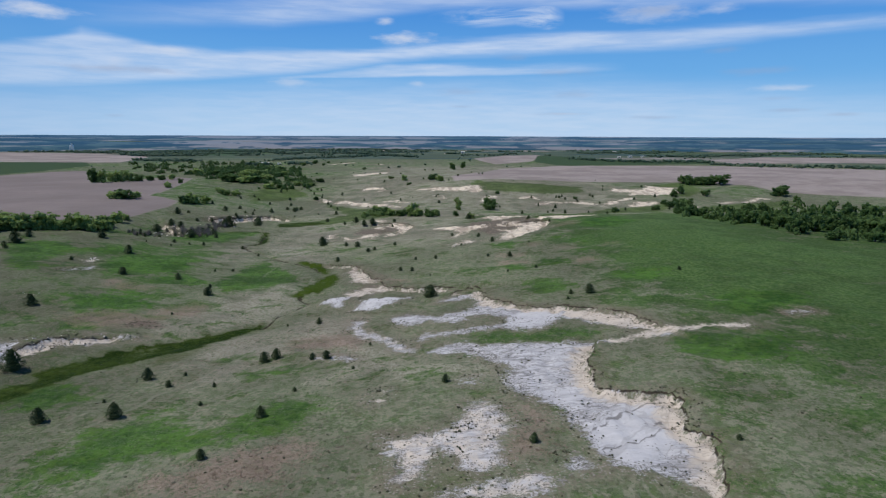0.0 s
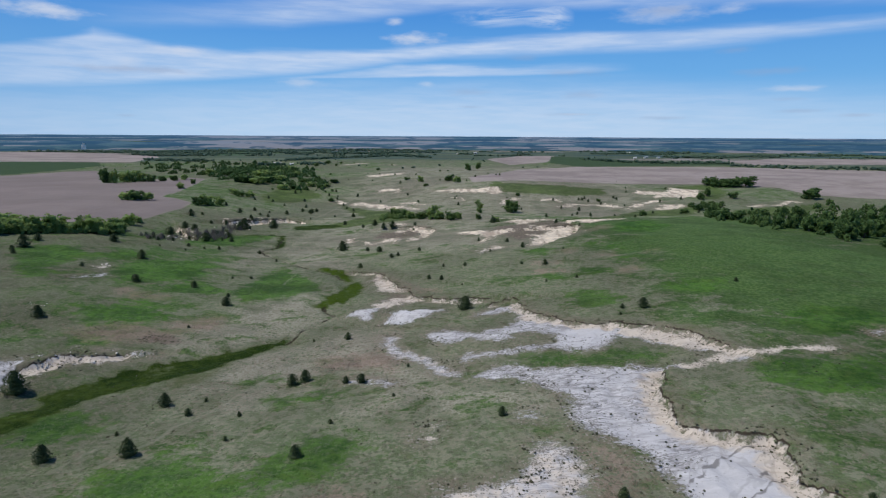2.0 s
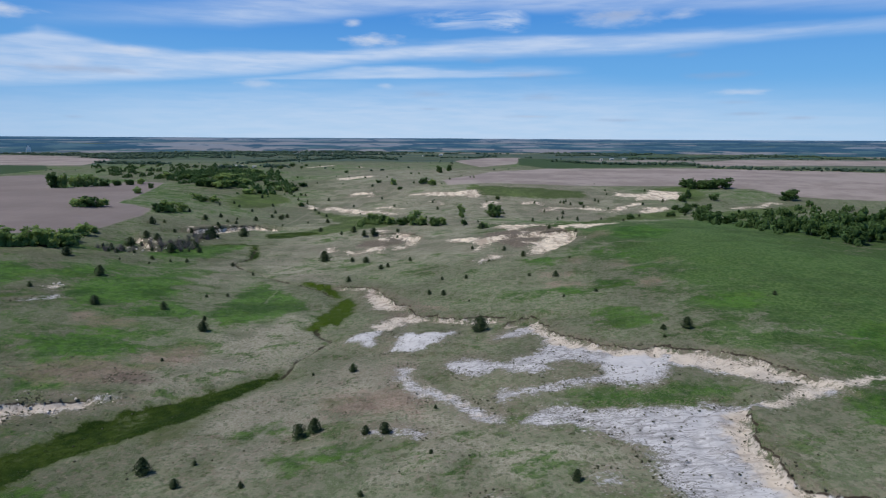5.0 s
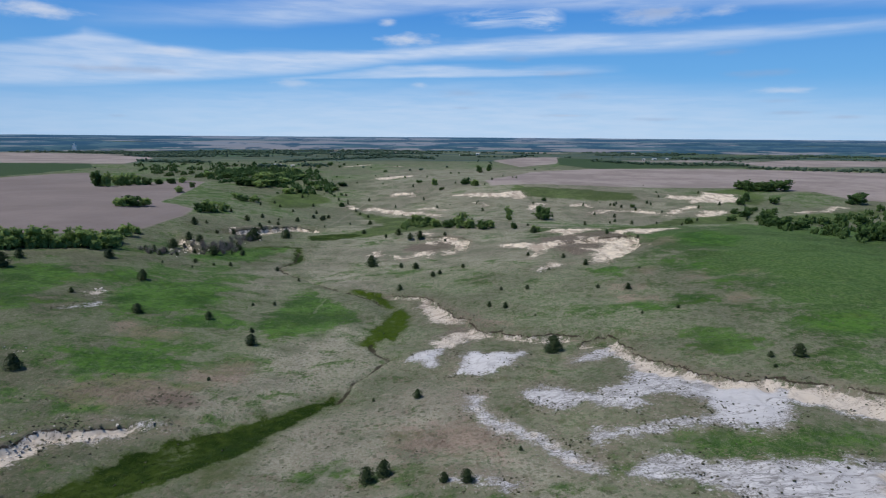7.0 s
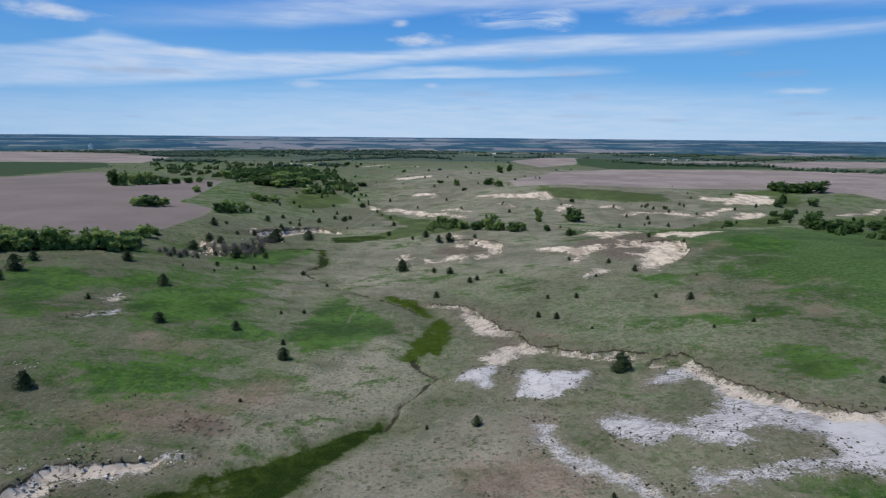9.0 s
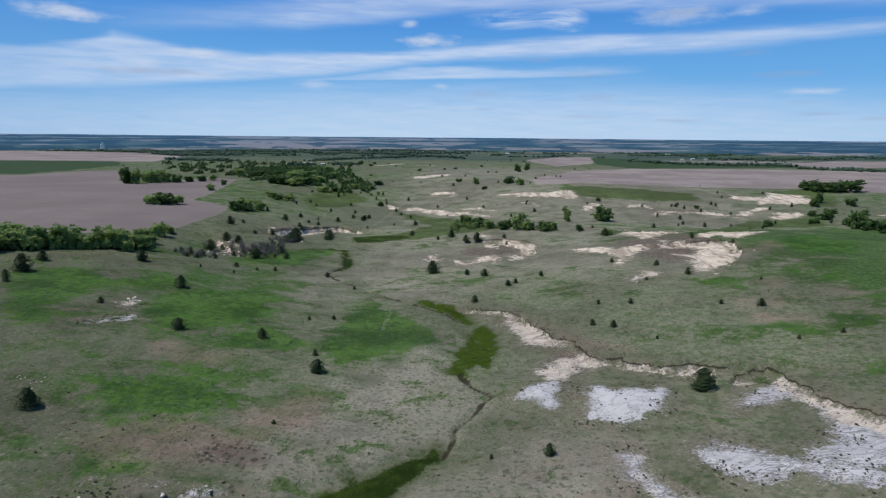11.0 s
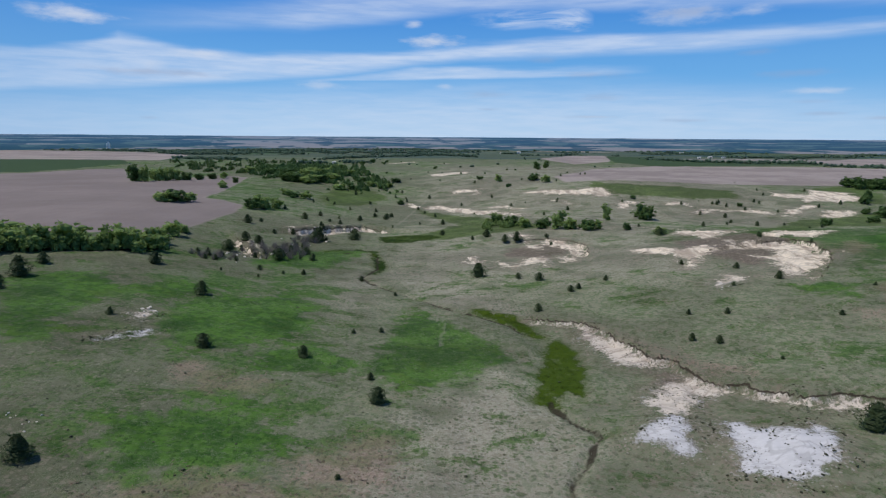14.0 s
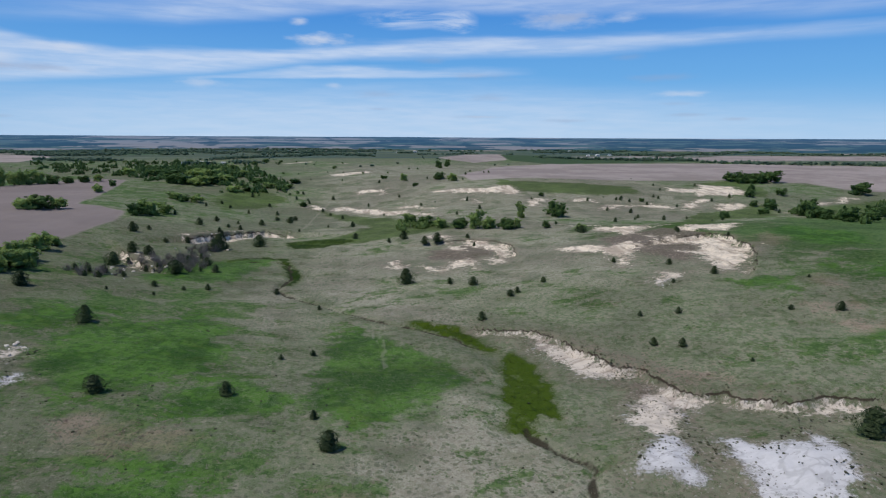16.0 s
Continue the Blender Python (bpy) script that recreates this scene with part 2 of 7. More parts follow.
CHALK = {
    "main": ((5.4, 93.6), (12.9, 93.6), (20.2, 92.2), (27.5, 91.7), (35.1, 89.5), (30.5, 87.3), (27.8, 80.6), (27.5, 77.8), (27.1, 71.8), (29.5, 69.3), (33, 68.2), (35.9, 67.7), (36.8, 65.9), (35.4, 64.3), (34.5, 58), (36.1, 56.2), (35.4, 51.9), (34.1, 48.2), (32.8, 45.7), (31.8, 45.3), (29, 48.2), (27, 49.3), (24.9, 50), (23, 51.7), (21.4, 55.3), (21.9, 58.8), (20.8, 61.6), (20.3, 66.1), (17.8, 69.1), (14.7, 71.9), (14.1, 77.4), (15.5, 81.8), (13.1, 85), (8.7, 89.8)),
    "upper": ((14.1, 139.5), (16.7, 126.6), (19.3, 121.7), (26, 115.1), (30.7, 114.2), (32.8, 112.1), (36.4, 110.7), (41.8, 103.8), (44.5, 95), (42.7, 94.6), (41.6, 96), (39.2, 97.1), (37, 98.7), (32, 104.6), (29.3, 106), (25, 100.6), (22.4, 99.5), (19.7, 99.6), (17.1, 101.3), (13.6, 102.3), (11.2, 101.3), (4.1, 100.9), (2, 100), (0.9, 102.4), (1.8, 104.3), (5.6, 103), (16.6, 104.3), (18.1, 107.1), (15.9, 109.1), (12.6, 110.1), (7.2, 107.6), (5, 110.8), (2.2, 111.5), (-1.5, 111.1), (-4.7, 115), (-5.9, 118.9), (-2, 121.6), (3.8, 113.9), (7.1, 117.7), (10.8, 119.8), (13, 125.4), (13.1, 132.2), (4.7, 130.3), (5.9, 132.9)),
    "tongue": ((2.2, 92.4), (4.7, 94.8), (7.3, 96.9), (10.4, 95.4), (13.8, 93.4), (17.6, 90.9), (23, 92), (28, 92.2), (32.2, 90.9), (36.3, 89.9), (40.8, 93.4), (44.5, 94.3), (46.5, 92.8), (45.8, 91.8), (39.6, 90.4), (35.7, 89), (31.2, 86.4), (29.7, 86), (26.6, 85.4), (21, 87.9), (14.4, 87.7), (9.8, 90.4), (4.8, 91.2)),
    "bank_west": ((-79.7, 95.4), (-78, 101.1), (-74.7, 102.2), (-72.2, 98.9), (-70.1, 93.7), (-71.8, 90.9), (-72.1, 85.3)),
    "cone": ((-18.9, 143.8), (-17.2, 144.0), (-18.1, 138.2), (-18.7, 133.8), (-20.6, 133.8), (-22.2, 135.6), (-24.3, 136.5), (-21.9, 139.7)),
    "cone_top": ((-19.9, 148.2), (-16.8, 152.9), (-13.7, 155.6), (-10.8, 155.2), (-9.3, 152.9), (-8.4, 151.4), (-10.6, 149.6), (-12.6, 150.6), (-14.8, 144.8), (-16.9, 142.9), (-19.2, 144.7)),
    "scarp_face": ((-28.9, 186.2), (-22.7, 184.3), (-20.8, 180.2), (-17.6, 172.4), (-14.1, 165.4), (-11.7, 162.7), (-12.2, 162.0), (-16.2, 161.6), (-20.0, 162.5), (-22.1, 170.9), (-23.5, 183.4)),
    "dome": ((-13.5, 140.8), (-11.0, 141.2), (-8.2, 137.5), (-5.7, 137.5), (-5.5, 136.6), (-2.9, 140.1), (-2.2, 137.1), (-4.5, 131.4), (-5.9, 129.4), (-8.3, 128.5), (-9.5, 127.0), (-12.7, 127.7), (-15.3, 129.4), (-15.0, 131.9), (-13.8, 133.4), (-14.6, 136.2)),
    "front": ((-2.9, 58.9), (0.5, 59.1), (3.2, 59.7), (6.3, 60.5), (8.5, 68.1), (11.5, 68.2), (13.4, 64.7), (13.3, 60.4), (11.6, 57.5), (11.2, 52.1), (8.7, 50.7), (6.7, 51.7), (6.4, 54), (4.5, 54.8), (3.3, 52.1), (2.1, 49.2), (-0.8, 48.3), (0.5, 51.2), (-0.5, 53.8), (-1.7, 56.1)),
    "front_strip": ((3.9, 46.1), (7.3, 47.3), (10.9, 48.7), (14, 49.8), (16.5, 48.7), (14.6, 46.1), (12.8, 45.4)),
    "patch": ((18.2, 52.5), (20.2, 53), (21.5, 50.9), (19.4, 49.7), (18.1, 50.5)),
    "square": ((-4.6, 75.1), (-3.3, 74.5), (-3, 70.7), (-4.3, 70.9)),
    "chip": ((7.7, 77.3), (9.7, 77.6), (9.6, 75.5), (7.6, 75.5)),
    "spot": ((-99.8, 168.5), (-99.3, 171.7), (-97.1, 171.3), (-96.5, 167.5), (-96.8, 165.1)),
    "east_spot": ((71.2, 101.3), (74.6, 101.4), (74.0, 100.0), (70.8, 100.0)),
    "mid_a": ((5.3, 242.7), (9.6, 245.6), (13.4, 242.4), (15.6, 237.8), (22.5, 245.0), (25.1, 244.5), (25.8, 237.9), (21.9, 230.1), (17.5, 225.8), (14.3, 222.6), (11.0, 217.1), (9.4, 217.2), (10.3, 221.7), (13.3, 225.8), (12.5, 230.1), (9.9, 233.4), (6.4, 236.7)),
    "mid_b": ((32.7, 242.7), (38.5, 247.4), (44.7, 247.4), (49.0, 247.9), (50.9, 243.7), (50.5, 238.1), (47.6, 225.9), (46.9, 221.5), (45.2, 220.6), (41.6, 213.8), (34.8, 206.9), (30.8, 205.4), (26.7, 204.2), (28.0, 207.9), (28.8, 212.1), (26.5, 216.0), (31.1, 218.9), (29.3, 225.3), (34.7, 224.5), (38.3, 228.6), (39.6, 239.6), (34.8, 241.6)),
    "mid_c": ((8.9, 200.8), (15.5, 206.6), (18.5, 204.9), (13.7, 199.6), (9.6, 196.8)),
    "mid_d": ((28.2, 278.3), (36.0, 282.3), (41.7, 285.9), (46.0, 281.5), (54.7, 281.0), (51.3, 277.6), (41.5, 270.0), (33.4, 258.9), (28.4, 255.8), (29.4, 264.5), (26.7, 269.6)),
    "mid_e": ((51.4, 265.3), (61.6, 275.7), (70.1, 277.8), (78.2, 275.6), (62.6, 256.1), (56.9, 251.3), (54.0, 255.7), (45.7, 254.1)),
    "wash_r": ((34.3, 251.2), (32.1, 241.5), (34.4, 239.2), (29.2, 237.2), (29.4, 241.0)),
    "far_a": ((-10.6, 428.1), (7.2, 423.6), (19.2, 417), (34.1, 419.5), (37, 403), (31.1, 396.9), (26.2, 403), (11, 405.1)),
    "far_c": ((32.5, 375.9), (39, 385.2), (45, 385.9), (40.4, 375.4), (33.3, 367.1)),
    "far_e": ((159.5, 433.7), (168.0, 426.4), (176.2, 427.5), (167.9, 401.1), (158.8, 391.4), (155.3, 395.0), (147.4, 385.1), (149.1, 395.7), (139.3, 390.5), (132.0, 389.3), (136.8, 401.9), (128.3, 400.4), (123.6, 407.5), (128.5, 422.4), (131.7, 416.4), (144.3, 413.8), (148.7, 417.0)),
    "far_e_tail": ((128.3, 381.3), (132.6, 379.3), (125.8, 371.6), (120.2, 370.4), (112.6, 360.1), (106.6, 355.2), (103.5, 355.9), (112.4, 367.3), (122.1, 377.0)),
    "far_f": ((118.2, 351.2), (132.0, 365.6), (141.6, 361.6), (133.3, 351.2), (123.7, 347.7)),
    "far_h": ((-63.2, 403.8), (-55.8, 413.7), (-50.3, 403.5), (-38.8, 395.7), (-36.7, 384.2), (-27.2, 379.8), (-29.9, 372.4), (-35.5, 369.2), (-39.8, 377.4), (-46.5, 386.7), (-51.6, 391.9), (-56.4, 404.7)),
    "far_h_west": ((-77.0, 424.9), (-74.1, 409.7), (-69.3, 404.0), (-65.5, 411.8), (-71.5, 420.8)),
    "far_h_east": ((-31.1, 394.1), (-20.6, 392.6), (-12.7, 378.3), (-17.6, 377.6), (-23.9, 387.1)),
    "far_h_low": ((-27.5, 375.0), (-20.8, 372.5), (-15.6, 356.5), (-12.4, 350.3), (-17.1, 354.2), (-22.7, 365.1)),
    "ring_top": ((-26.4, 293.1), (-21.5, 291.1), (-19.3, 277.2), (-15.6, 276.6), (-12.5, 272.6), (-10.1, 270.7), (-7.0, 263.0), (-6.1, 253.6), (-7.4, 252.7), (-13.4, 238.9), (-16.4, 236.9), (-16.2, 240.3), (-13.6, 246.3), (-13.4, 252.0), (-10.7, 259.0), (-14.7, 264.6), (-17.3, 270.9), (-20.3, 276.9)),
    "far_i": ((-51.9, 447.9), (-47.4, 455.3), (-33.4, 454.7), (-29.7, 442.3), (-35.5, 439.3), (-43.9, 447.7), (-49.1, 445.3)),
    "far_j": ((-71.1, 533.9), (-40.9, 574.8), (-39.7, 553.8), (-60, 521.3)),
}
# grassed islands in the chalk, broad creamy aprons, and sheets washed smooth
HOLES = {
    "inner": ((10.0, 110.7), (14.0, 113.0), (18.2, 109.7), (17.2, 105.6), (12.9, 104.5), (10.3, 106.7)),
    "loop": ((-0.2, 126.4), (5.9, 129.5), (13.5, 129.3), (12.8, 125.8), (6.5, 120.8), (-0.6, 121.0)),
}
CREAM = {
    "band": ((29.4, 115.0), (34.1, 113.4), (39.2, 109.5), (41.6, 104.5), (44.2, 98.3), (43.3, 96.4), (37.8, 97.1), (34.8, 102.1), (31.4, 106.0), (29.6, 108.0), (30.8, 112.0)),
}
SMOOTH = {
    "fan": ((19.9, 113.4), (24.4, 116.1), (29.2, 114.4), (29.5, 108.4), (26.8, 103.6), (23.6, 101.4), (19.2, 101.2), (17.4, 104.8)),
    "sheet": ((22.0, 60.0), (26.4, 64.5), (31.7, 68.2), (34.6, 65.5), (33.6, 58.4), (31.3, 54.4), (26.6, 50.2), (24.3, 51.5), (21.5, 55.2)),
}
STRIPS = {
    "neck": (0.8, ((35.6, 89), (43.4, 94.9), (48, 93.5), (53.9, 94.5), (59.6, 94.3))),
    "west_tongue": (1.25, ((-13.4, 119.8), (-13, 116.1), (-11.6, 111.1), (-9.5, 108.1), (-7.2, 105.2), (-5.1, 102.3), (-3.5, 99.7), (-2.5, 96.8), (-1.2, 94.2))),
    "bank": (2.3, ((-72.2, 99.3), (-71.3, 101.8), (-71.3, 105.3), (-69.1, 106.6), (-66, 107.4), (-62.8, 108.8))),
    "bank_tail": (0.4, ((-62.2, 109.7), (-57.6, 111))),
    "trickle": (0.9, ((-97.2, 154.9), (-94.4, 158.9), (-93.2, 161.2))),
    "rim_chips": (0.7, ((-4.5, 148.7), (-2.7, 147.7), (-0.9, 145.8), (1.3, 144.6), (3.4, 143.7))),
    "ledge": (0.7, ((-17, 94.4), (-13.8, 93.5), (-10.8, 91.7))),
    "ring": (1.9, ((-41.1, 252.3), (-40.1, 247.6), (-35.3, 245.8), (-32.0, 237.9), (-29.8, 236.4), (-25.8, 238.2), (-23.6, 243.1), (-21.0, 239.9), (-19.2, 236.1), (-16.2, 237.7))),
    "ring_streak": (0.6, ((-23.2, 275.6), (-21.8, 264.7), (-20.3, 258.3))),
    "far_g": (1.5, ((-75.6, 415.5), (-67, 408))),
    "far_d": (1.5, ((67.9, 381.7), (69.6, 376.7), (71.9, 371.2), (74.7, 369.6))),
    "far_n": (1.2, ((57.9, 378.1), (65.9, 382.7))),
    "far_s": (1.0, ((2.8, 392.7), (8.2, 389.9), (11.1, 381.6))),
    "far_l": (1.3, ((66.0, 360.3), (72.5, 365.6), (77.1, 370.9), (82.7, 368.8), (90.2, 369.1), (95.4, 367.4), (101.2, 359.8))),
    "far_k": (2.5, ((-120.4, 717.5), (-97.6, 770.5))),
    "far_m": (2.5, ((-73.2, 730.2), (-62.9, 729.4))),
    "far_r": (1.6, ((176.8, 359.2), (189.7, 365.5), (196.6, 366.0), (217.5, 384.5), (216.3, 377.4))),
    "far_p": (1.3, ((142.7, 332.3), (155.9, 344.1))),
    "rock_face": (2.2, ((-115.0, 259.5), (-110.8, 251.5), (-107.8, 245.5), (-105.5, 242.9))),
    "cliff_face": (3.2, ((-105.6, 292.9), (-99.9, 300.3), (-93.5, 311.4), (-86.2, 322.4), (-79.3, 320.9))),
    "mid_link": (1.0, ((17.6, 299.3), (24.1, 293.1), (30.8, 283.5))),
}
LUSH = {
    "brow_a": ((65.0, 237.7), (79.2, 254.5), (74.8, 228.0), (70.6, 215.6), (61.1, 209.7), (59.6, 222.1)),
    "brow_b": ((46.9, 200.9), (50.8, 199.0), (48.1, 191.4), (44.3, 194.2)),
    "brow_c": ((47.8, 189.8), (53.0, 190.0), (49.3, 180.7), (44.3, 181.6)),
    "brow_d": ((45.2, 168.3), (50.5, 168.7), (48.7, 163.1), (43.4, 163.0)),
    "brow_e": ((28.8, 134.9), (32.6, 134.6), (35.2, 128.9), (30.7, 123.7), (27.9, 129.0), (24.9, 130.0)),
    "brow_f": ((24.9, 161.2), (30.3, 156.2), (28.0, 151.9), (23.0, 155.4)),
    "brow_g": ((33.5, 160.9), (41.9, 161.2), (39.9, 154.7), (32.1, 155.0)),
    "brow_h": ((54.5, 139.1), (61.5, 141.3), (54.0, 130.9), (51.1, 133.3)),
    "meadow": ((-57, 184.1), (-53.3, 193.4), (-46.2, 185.1), (-40, 175.4), (-36.9, 163.6), (-42.4, 156), (-48.7, 150.7), (-54.3, 151.6), (-59.2, 157.2), (-57.3, 169.2)),
    "left_mid": ((-86.3, 163.3), (-87.3, 183.2), (-81.9, 202.8), (-73.4, 188.4), (-70.5, 170.4), (-73.1, 164.2), (-79.9, 162.8)),
    "left_low": ((-76, 159.2), (-67.9, 165.4), (-59.8, 160.6), (-58.8, 154.9), (-66.1, 151.2), (-72.9, 152.5)),
    "left_near": ((-82.4, 132.6), (-78.5, 137.3), (-72.5, 142.7), (-66.8, 138.2), (-63.6, 131.6), (-64.4, 126.7), (-67.7, 123.7), (-74.1, 122.6), (-78, 121.9), (-80.3, 124)),
    "left_a": ((-119.5, 165.2), (-111.1, 161.2), (-104.7, 157.5), (-104.5, 151.8), (-107.4, 149.1)),
    "left_b": ((-125, 180.9), (-125, 191), (-120.7, 195.5), (-115.4, 188.4), (-115.1, 177.2), (-118.6, 173.2)),
    "left_c": ((-108.1, 185.4), (-104.7, 192.2), (-95.2, 198), (-93.9, 188.6), (-101.6, 181.2)),
    "front_left": ((-41.5, 59.9), (-40.3, 66.5), (-35.7, 71.2), (-28.7, 65.5), (-23.7, 61.9), (-22.2, 68.5), (-18.6, 75.6), (-14.6, 76.1), (-12.1, 68), (-14.3, 63.9), (-19.5, 62.1), (-23.1, 58.5), (-27.1, 56.7), (-32.9, 57.8), (-34.7, 53.8), (-38.6, 55)),
    "island": ((8.2, 98.2), (14.3, 99.5), (18.8, 98.6), (24.3, 100.2), (30.2, 100), (34.2, 98.5), (35.1, 95.7), (32.2, 93.3), (27.3, 92.8), (22.3, 92.7), (17.2, 92.2), (11.9, 95.2)),
    "east": ((43.5, 87.4), (53.8, 91.4), (63.8, 89.8), (59.3, 81.3), (51.7, 77.8), (45.4, 78.9), (42.7, 83.2)),
    "east_b": ((27, 140.2), (34.6, 137.4), (35.1, 129.7), (30, 125.5), (26.8, 131.3)),
    "east_c": ((69.3, 246.9), (84.9, 259), (84.2, 229.7), (70.8, 211.9), (59.9, 219)),
    "east_d": ((23, 195.1), (32.4, 193.5), (30.9, 185.8), (22.4, 184.5)),
    "east_e": ((27.3, 134.9), (35.4, 134), (36.2, 125.9), (27.3, 126.2)),
    "hill_a": ((48.4, 137.6), (55.3, 141.2), (60.6, 135.5), (56.9, 129.9), (48.7, 130.7)),
    "hill_b": ((26.2, 138.3), (33.1, 137), (36.1, 130.2), (33.2, 123.3), (26.1, 127.8)),
    "hill_c": ((43.8, 90.4), (51.1, 91.2), (63.9, 88.7), (56, 77.6), (48.4, 80.7), (42.5, 84.4)),
    "hill_d": ((58.7, 111.1), (70.7, 116.5), (81.8, 113.8), (70.9, 98.5), (61.3, 100.9)),
    "hill_e": ((23.4, 197), (31, 190.9), (28.6, 180.9), (22.6, 183.8)),
    "past_a": ((-97.1, 169.1), (-96.6, 186), (-84.7, 190.7), (-74.8, 171.2), (-77.8, 157.9), (-87.8, 155.6)),
    "past_b": ((-74.2, 111.8), (-73.1, 115.8), (-69.6, 116.9), (-67.2, 114.8), (-67.4, 110), (-70.6, 107.6)),
    "past_c": ((-132.5, 182.6), (-123.9, 194.7), (-111.6, 185.8), (-107.3, 164.1), (-114.4, 157.7)),
    "slope_a": ((-35, 98.9), (-33.7, 100.7), (-30.9, 99.7), (-29.8, 97.3), (-31.3, 95.9), (-33.8, 96.3)),
    "slope_c": ((-29.8, 87.2), (-27.8, 90.9), (-24.4, 90.6), (-24.1, 88.1), (-26.2, 86.0)),
    "slope_b": ((-27.6, 89.4), (-22.7, 91), (-17.6, 91.3), (-16.1, 88.7), (-21.2, 87)),
    "knoll": ((-74.3, 110.9), (-70.1, 115.7), (-67.1, 113.1), (-71.3, 108.6)),
    "creek_green": ((-102.8, 229.8), (-99.1, 247.2), (-91.4, 256.4), (-83.2, 263.3), (-74.8, 265.5), (-76.5, 254.9), (-79.4, 242.4), (-80.3, 232.2), (-87.0, 229.7), (-95.1, 227.3)),
    "far_green": ((-72.4, 408.6), (-49, 376.2), (-20.6, 338.4), (-10.5, 310.9), (-28.2, 299.6), (-45.2, 295.9), (-66.5, 291.6), (-71, 303.4), (-54.9, 316.2), (-45.9, 335.9), (-62, 378.2)),
    "field_edge": ((33.5, 441.5), (47.6, 431.3), (78.2, 425.9), (106.3, 416.9), (103.9, 397.8), (78.6, 393.0), (45.4, 399.3), (26.9, 410.1)),
    "draw_edge": ((52.0, 274.9), (98.7, 338.5), (154.9, 362.4), (119.5, 309.6), (95.9, 312.6), (55.7, 257.7)),
    "east_field_edge": ((197.4, 461.7), (192.6, 419.1), (167.6, 381.4), (158.7, 402.9), (160.5, 439.1)),
    "slough_side": ((-63.7, 80.6), (-62.7, 85.8), (-52.7, 82.5), (-48.5, 79.1), (-50.5, 74.0), (-57.4, 72.0)),
    "right_bank": ((159.1, 342.4), (193.5, 359.5), (227.7, 372.8), (230, 363.3), (179.3, 319.6), (146.8, 302.1)),
    "valley_meadow": ((-126.5, 417.1), (-124.0, 457.8), (-102.4, 457.5), (-88.9, 434.6), (-98.6, 403.8), (-114.4, 381.7)),
}
REED = {
    "slough": ((-34.9, 124.9), (-39.7, 120.2), (-43.7, 116.2), (-49.5, 112.0), (-54.7, 107.9), (-58.0, 103.4), (-60.4, 98.3), (-62.3, 93.5), (-64.8, 90.3), (-63.4, 88.3), (-60.8, 88.2), (-56.8, 90.3), (-53.2, 93.8), (-47.8, 97.9), (-44.0, 102.7), (-41.4, 110.2), (-37.9, 117.6), (-34.5, 122.0)),
    "slough_west": ((-68, 70.5), (-64, 81.3), (-61.9, 92), (-57.3, 101.8), (-53.6, 98.6), (-57.7, 85.2), (-59.8, 75.2), (-62.2, 63.5)),
    "pond": ((-29.4, 174.4), (-26.7, 175.4), (-25.1, 170.1), (-25.3, 161.5), (-26.8, 153.3), (-27.8, 149.8), (-29.6, 152.4), (-31.2, 150.5), (-31.2, 146.9), (-32.9, 148.0), (-34.5, 150.4), (-33.1, 154.6), (-31.2, 163.8)),
    "upper_pond": ((-41.9, 195.1), (-38.8, 192.6), (-32.9, 188.0), (-29.1, 178.2), (-29.7, 175.8), (-33.5, 183.1), (-38.8, 189.0), (-41.3, 191.6)),
    "creek_bend": ((-87.6, 259.0), (-79.6, 269.5), (-72.4, 267.4), (-68.6, 254.2), (-65.6, 239.6), (-67.6, 229.2), (-69.6, 229.8), (-68.3, 239.4), (-71.6, 252.6), (-74.0, 264.4), (-79.6, 266.4), (-87.0, 257.0)),
    "far_reed": ((-75.9, 299.3), (-57, 307.2), (-52.3, 300), (-63.8, 284.5), (-72, 285.1)),
}
SEDGE = ((-41.4, 110.2), (-44.0, 102.7), (-47.8, 97.9), (-47.1, 93.7), (-43.8, 96.1), (-40.7, 102.2), (-40.8, 106.2))
SOIL = {
    "knob": ((-62.7, 117.6), (-62.0, 119.7), (-60.0, 121.3), (-56.3, 120.0), (-53.8, 117.7), (-56.9, 116.6), (-61.7, 115.9)),
    "east_ring": ((69.6, 102.9), (76.4, 103.2), (77.2, 99.2), (69.0, 98.6)),
    "below_scarp": ((-15.6, 160.6), (-10.6, 156.1), (-9.4, 152.8), (-16.4, 152.6)),
    "mid": ((19.4, 253.1), (32.1, 257.7), (49.7, 266.2), (50.7, 248), (36.3, 227.4), (25.6, 213.6), (21, 224.7), (16.9, 236.8)),
    "ring_in": ((-29.2, 266.2), (-10.5, 269), (-9.8, 253), (-21.3, 243), (-32, 251.5)),
}
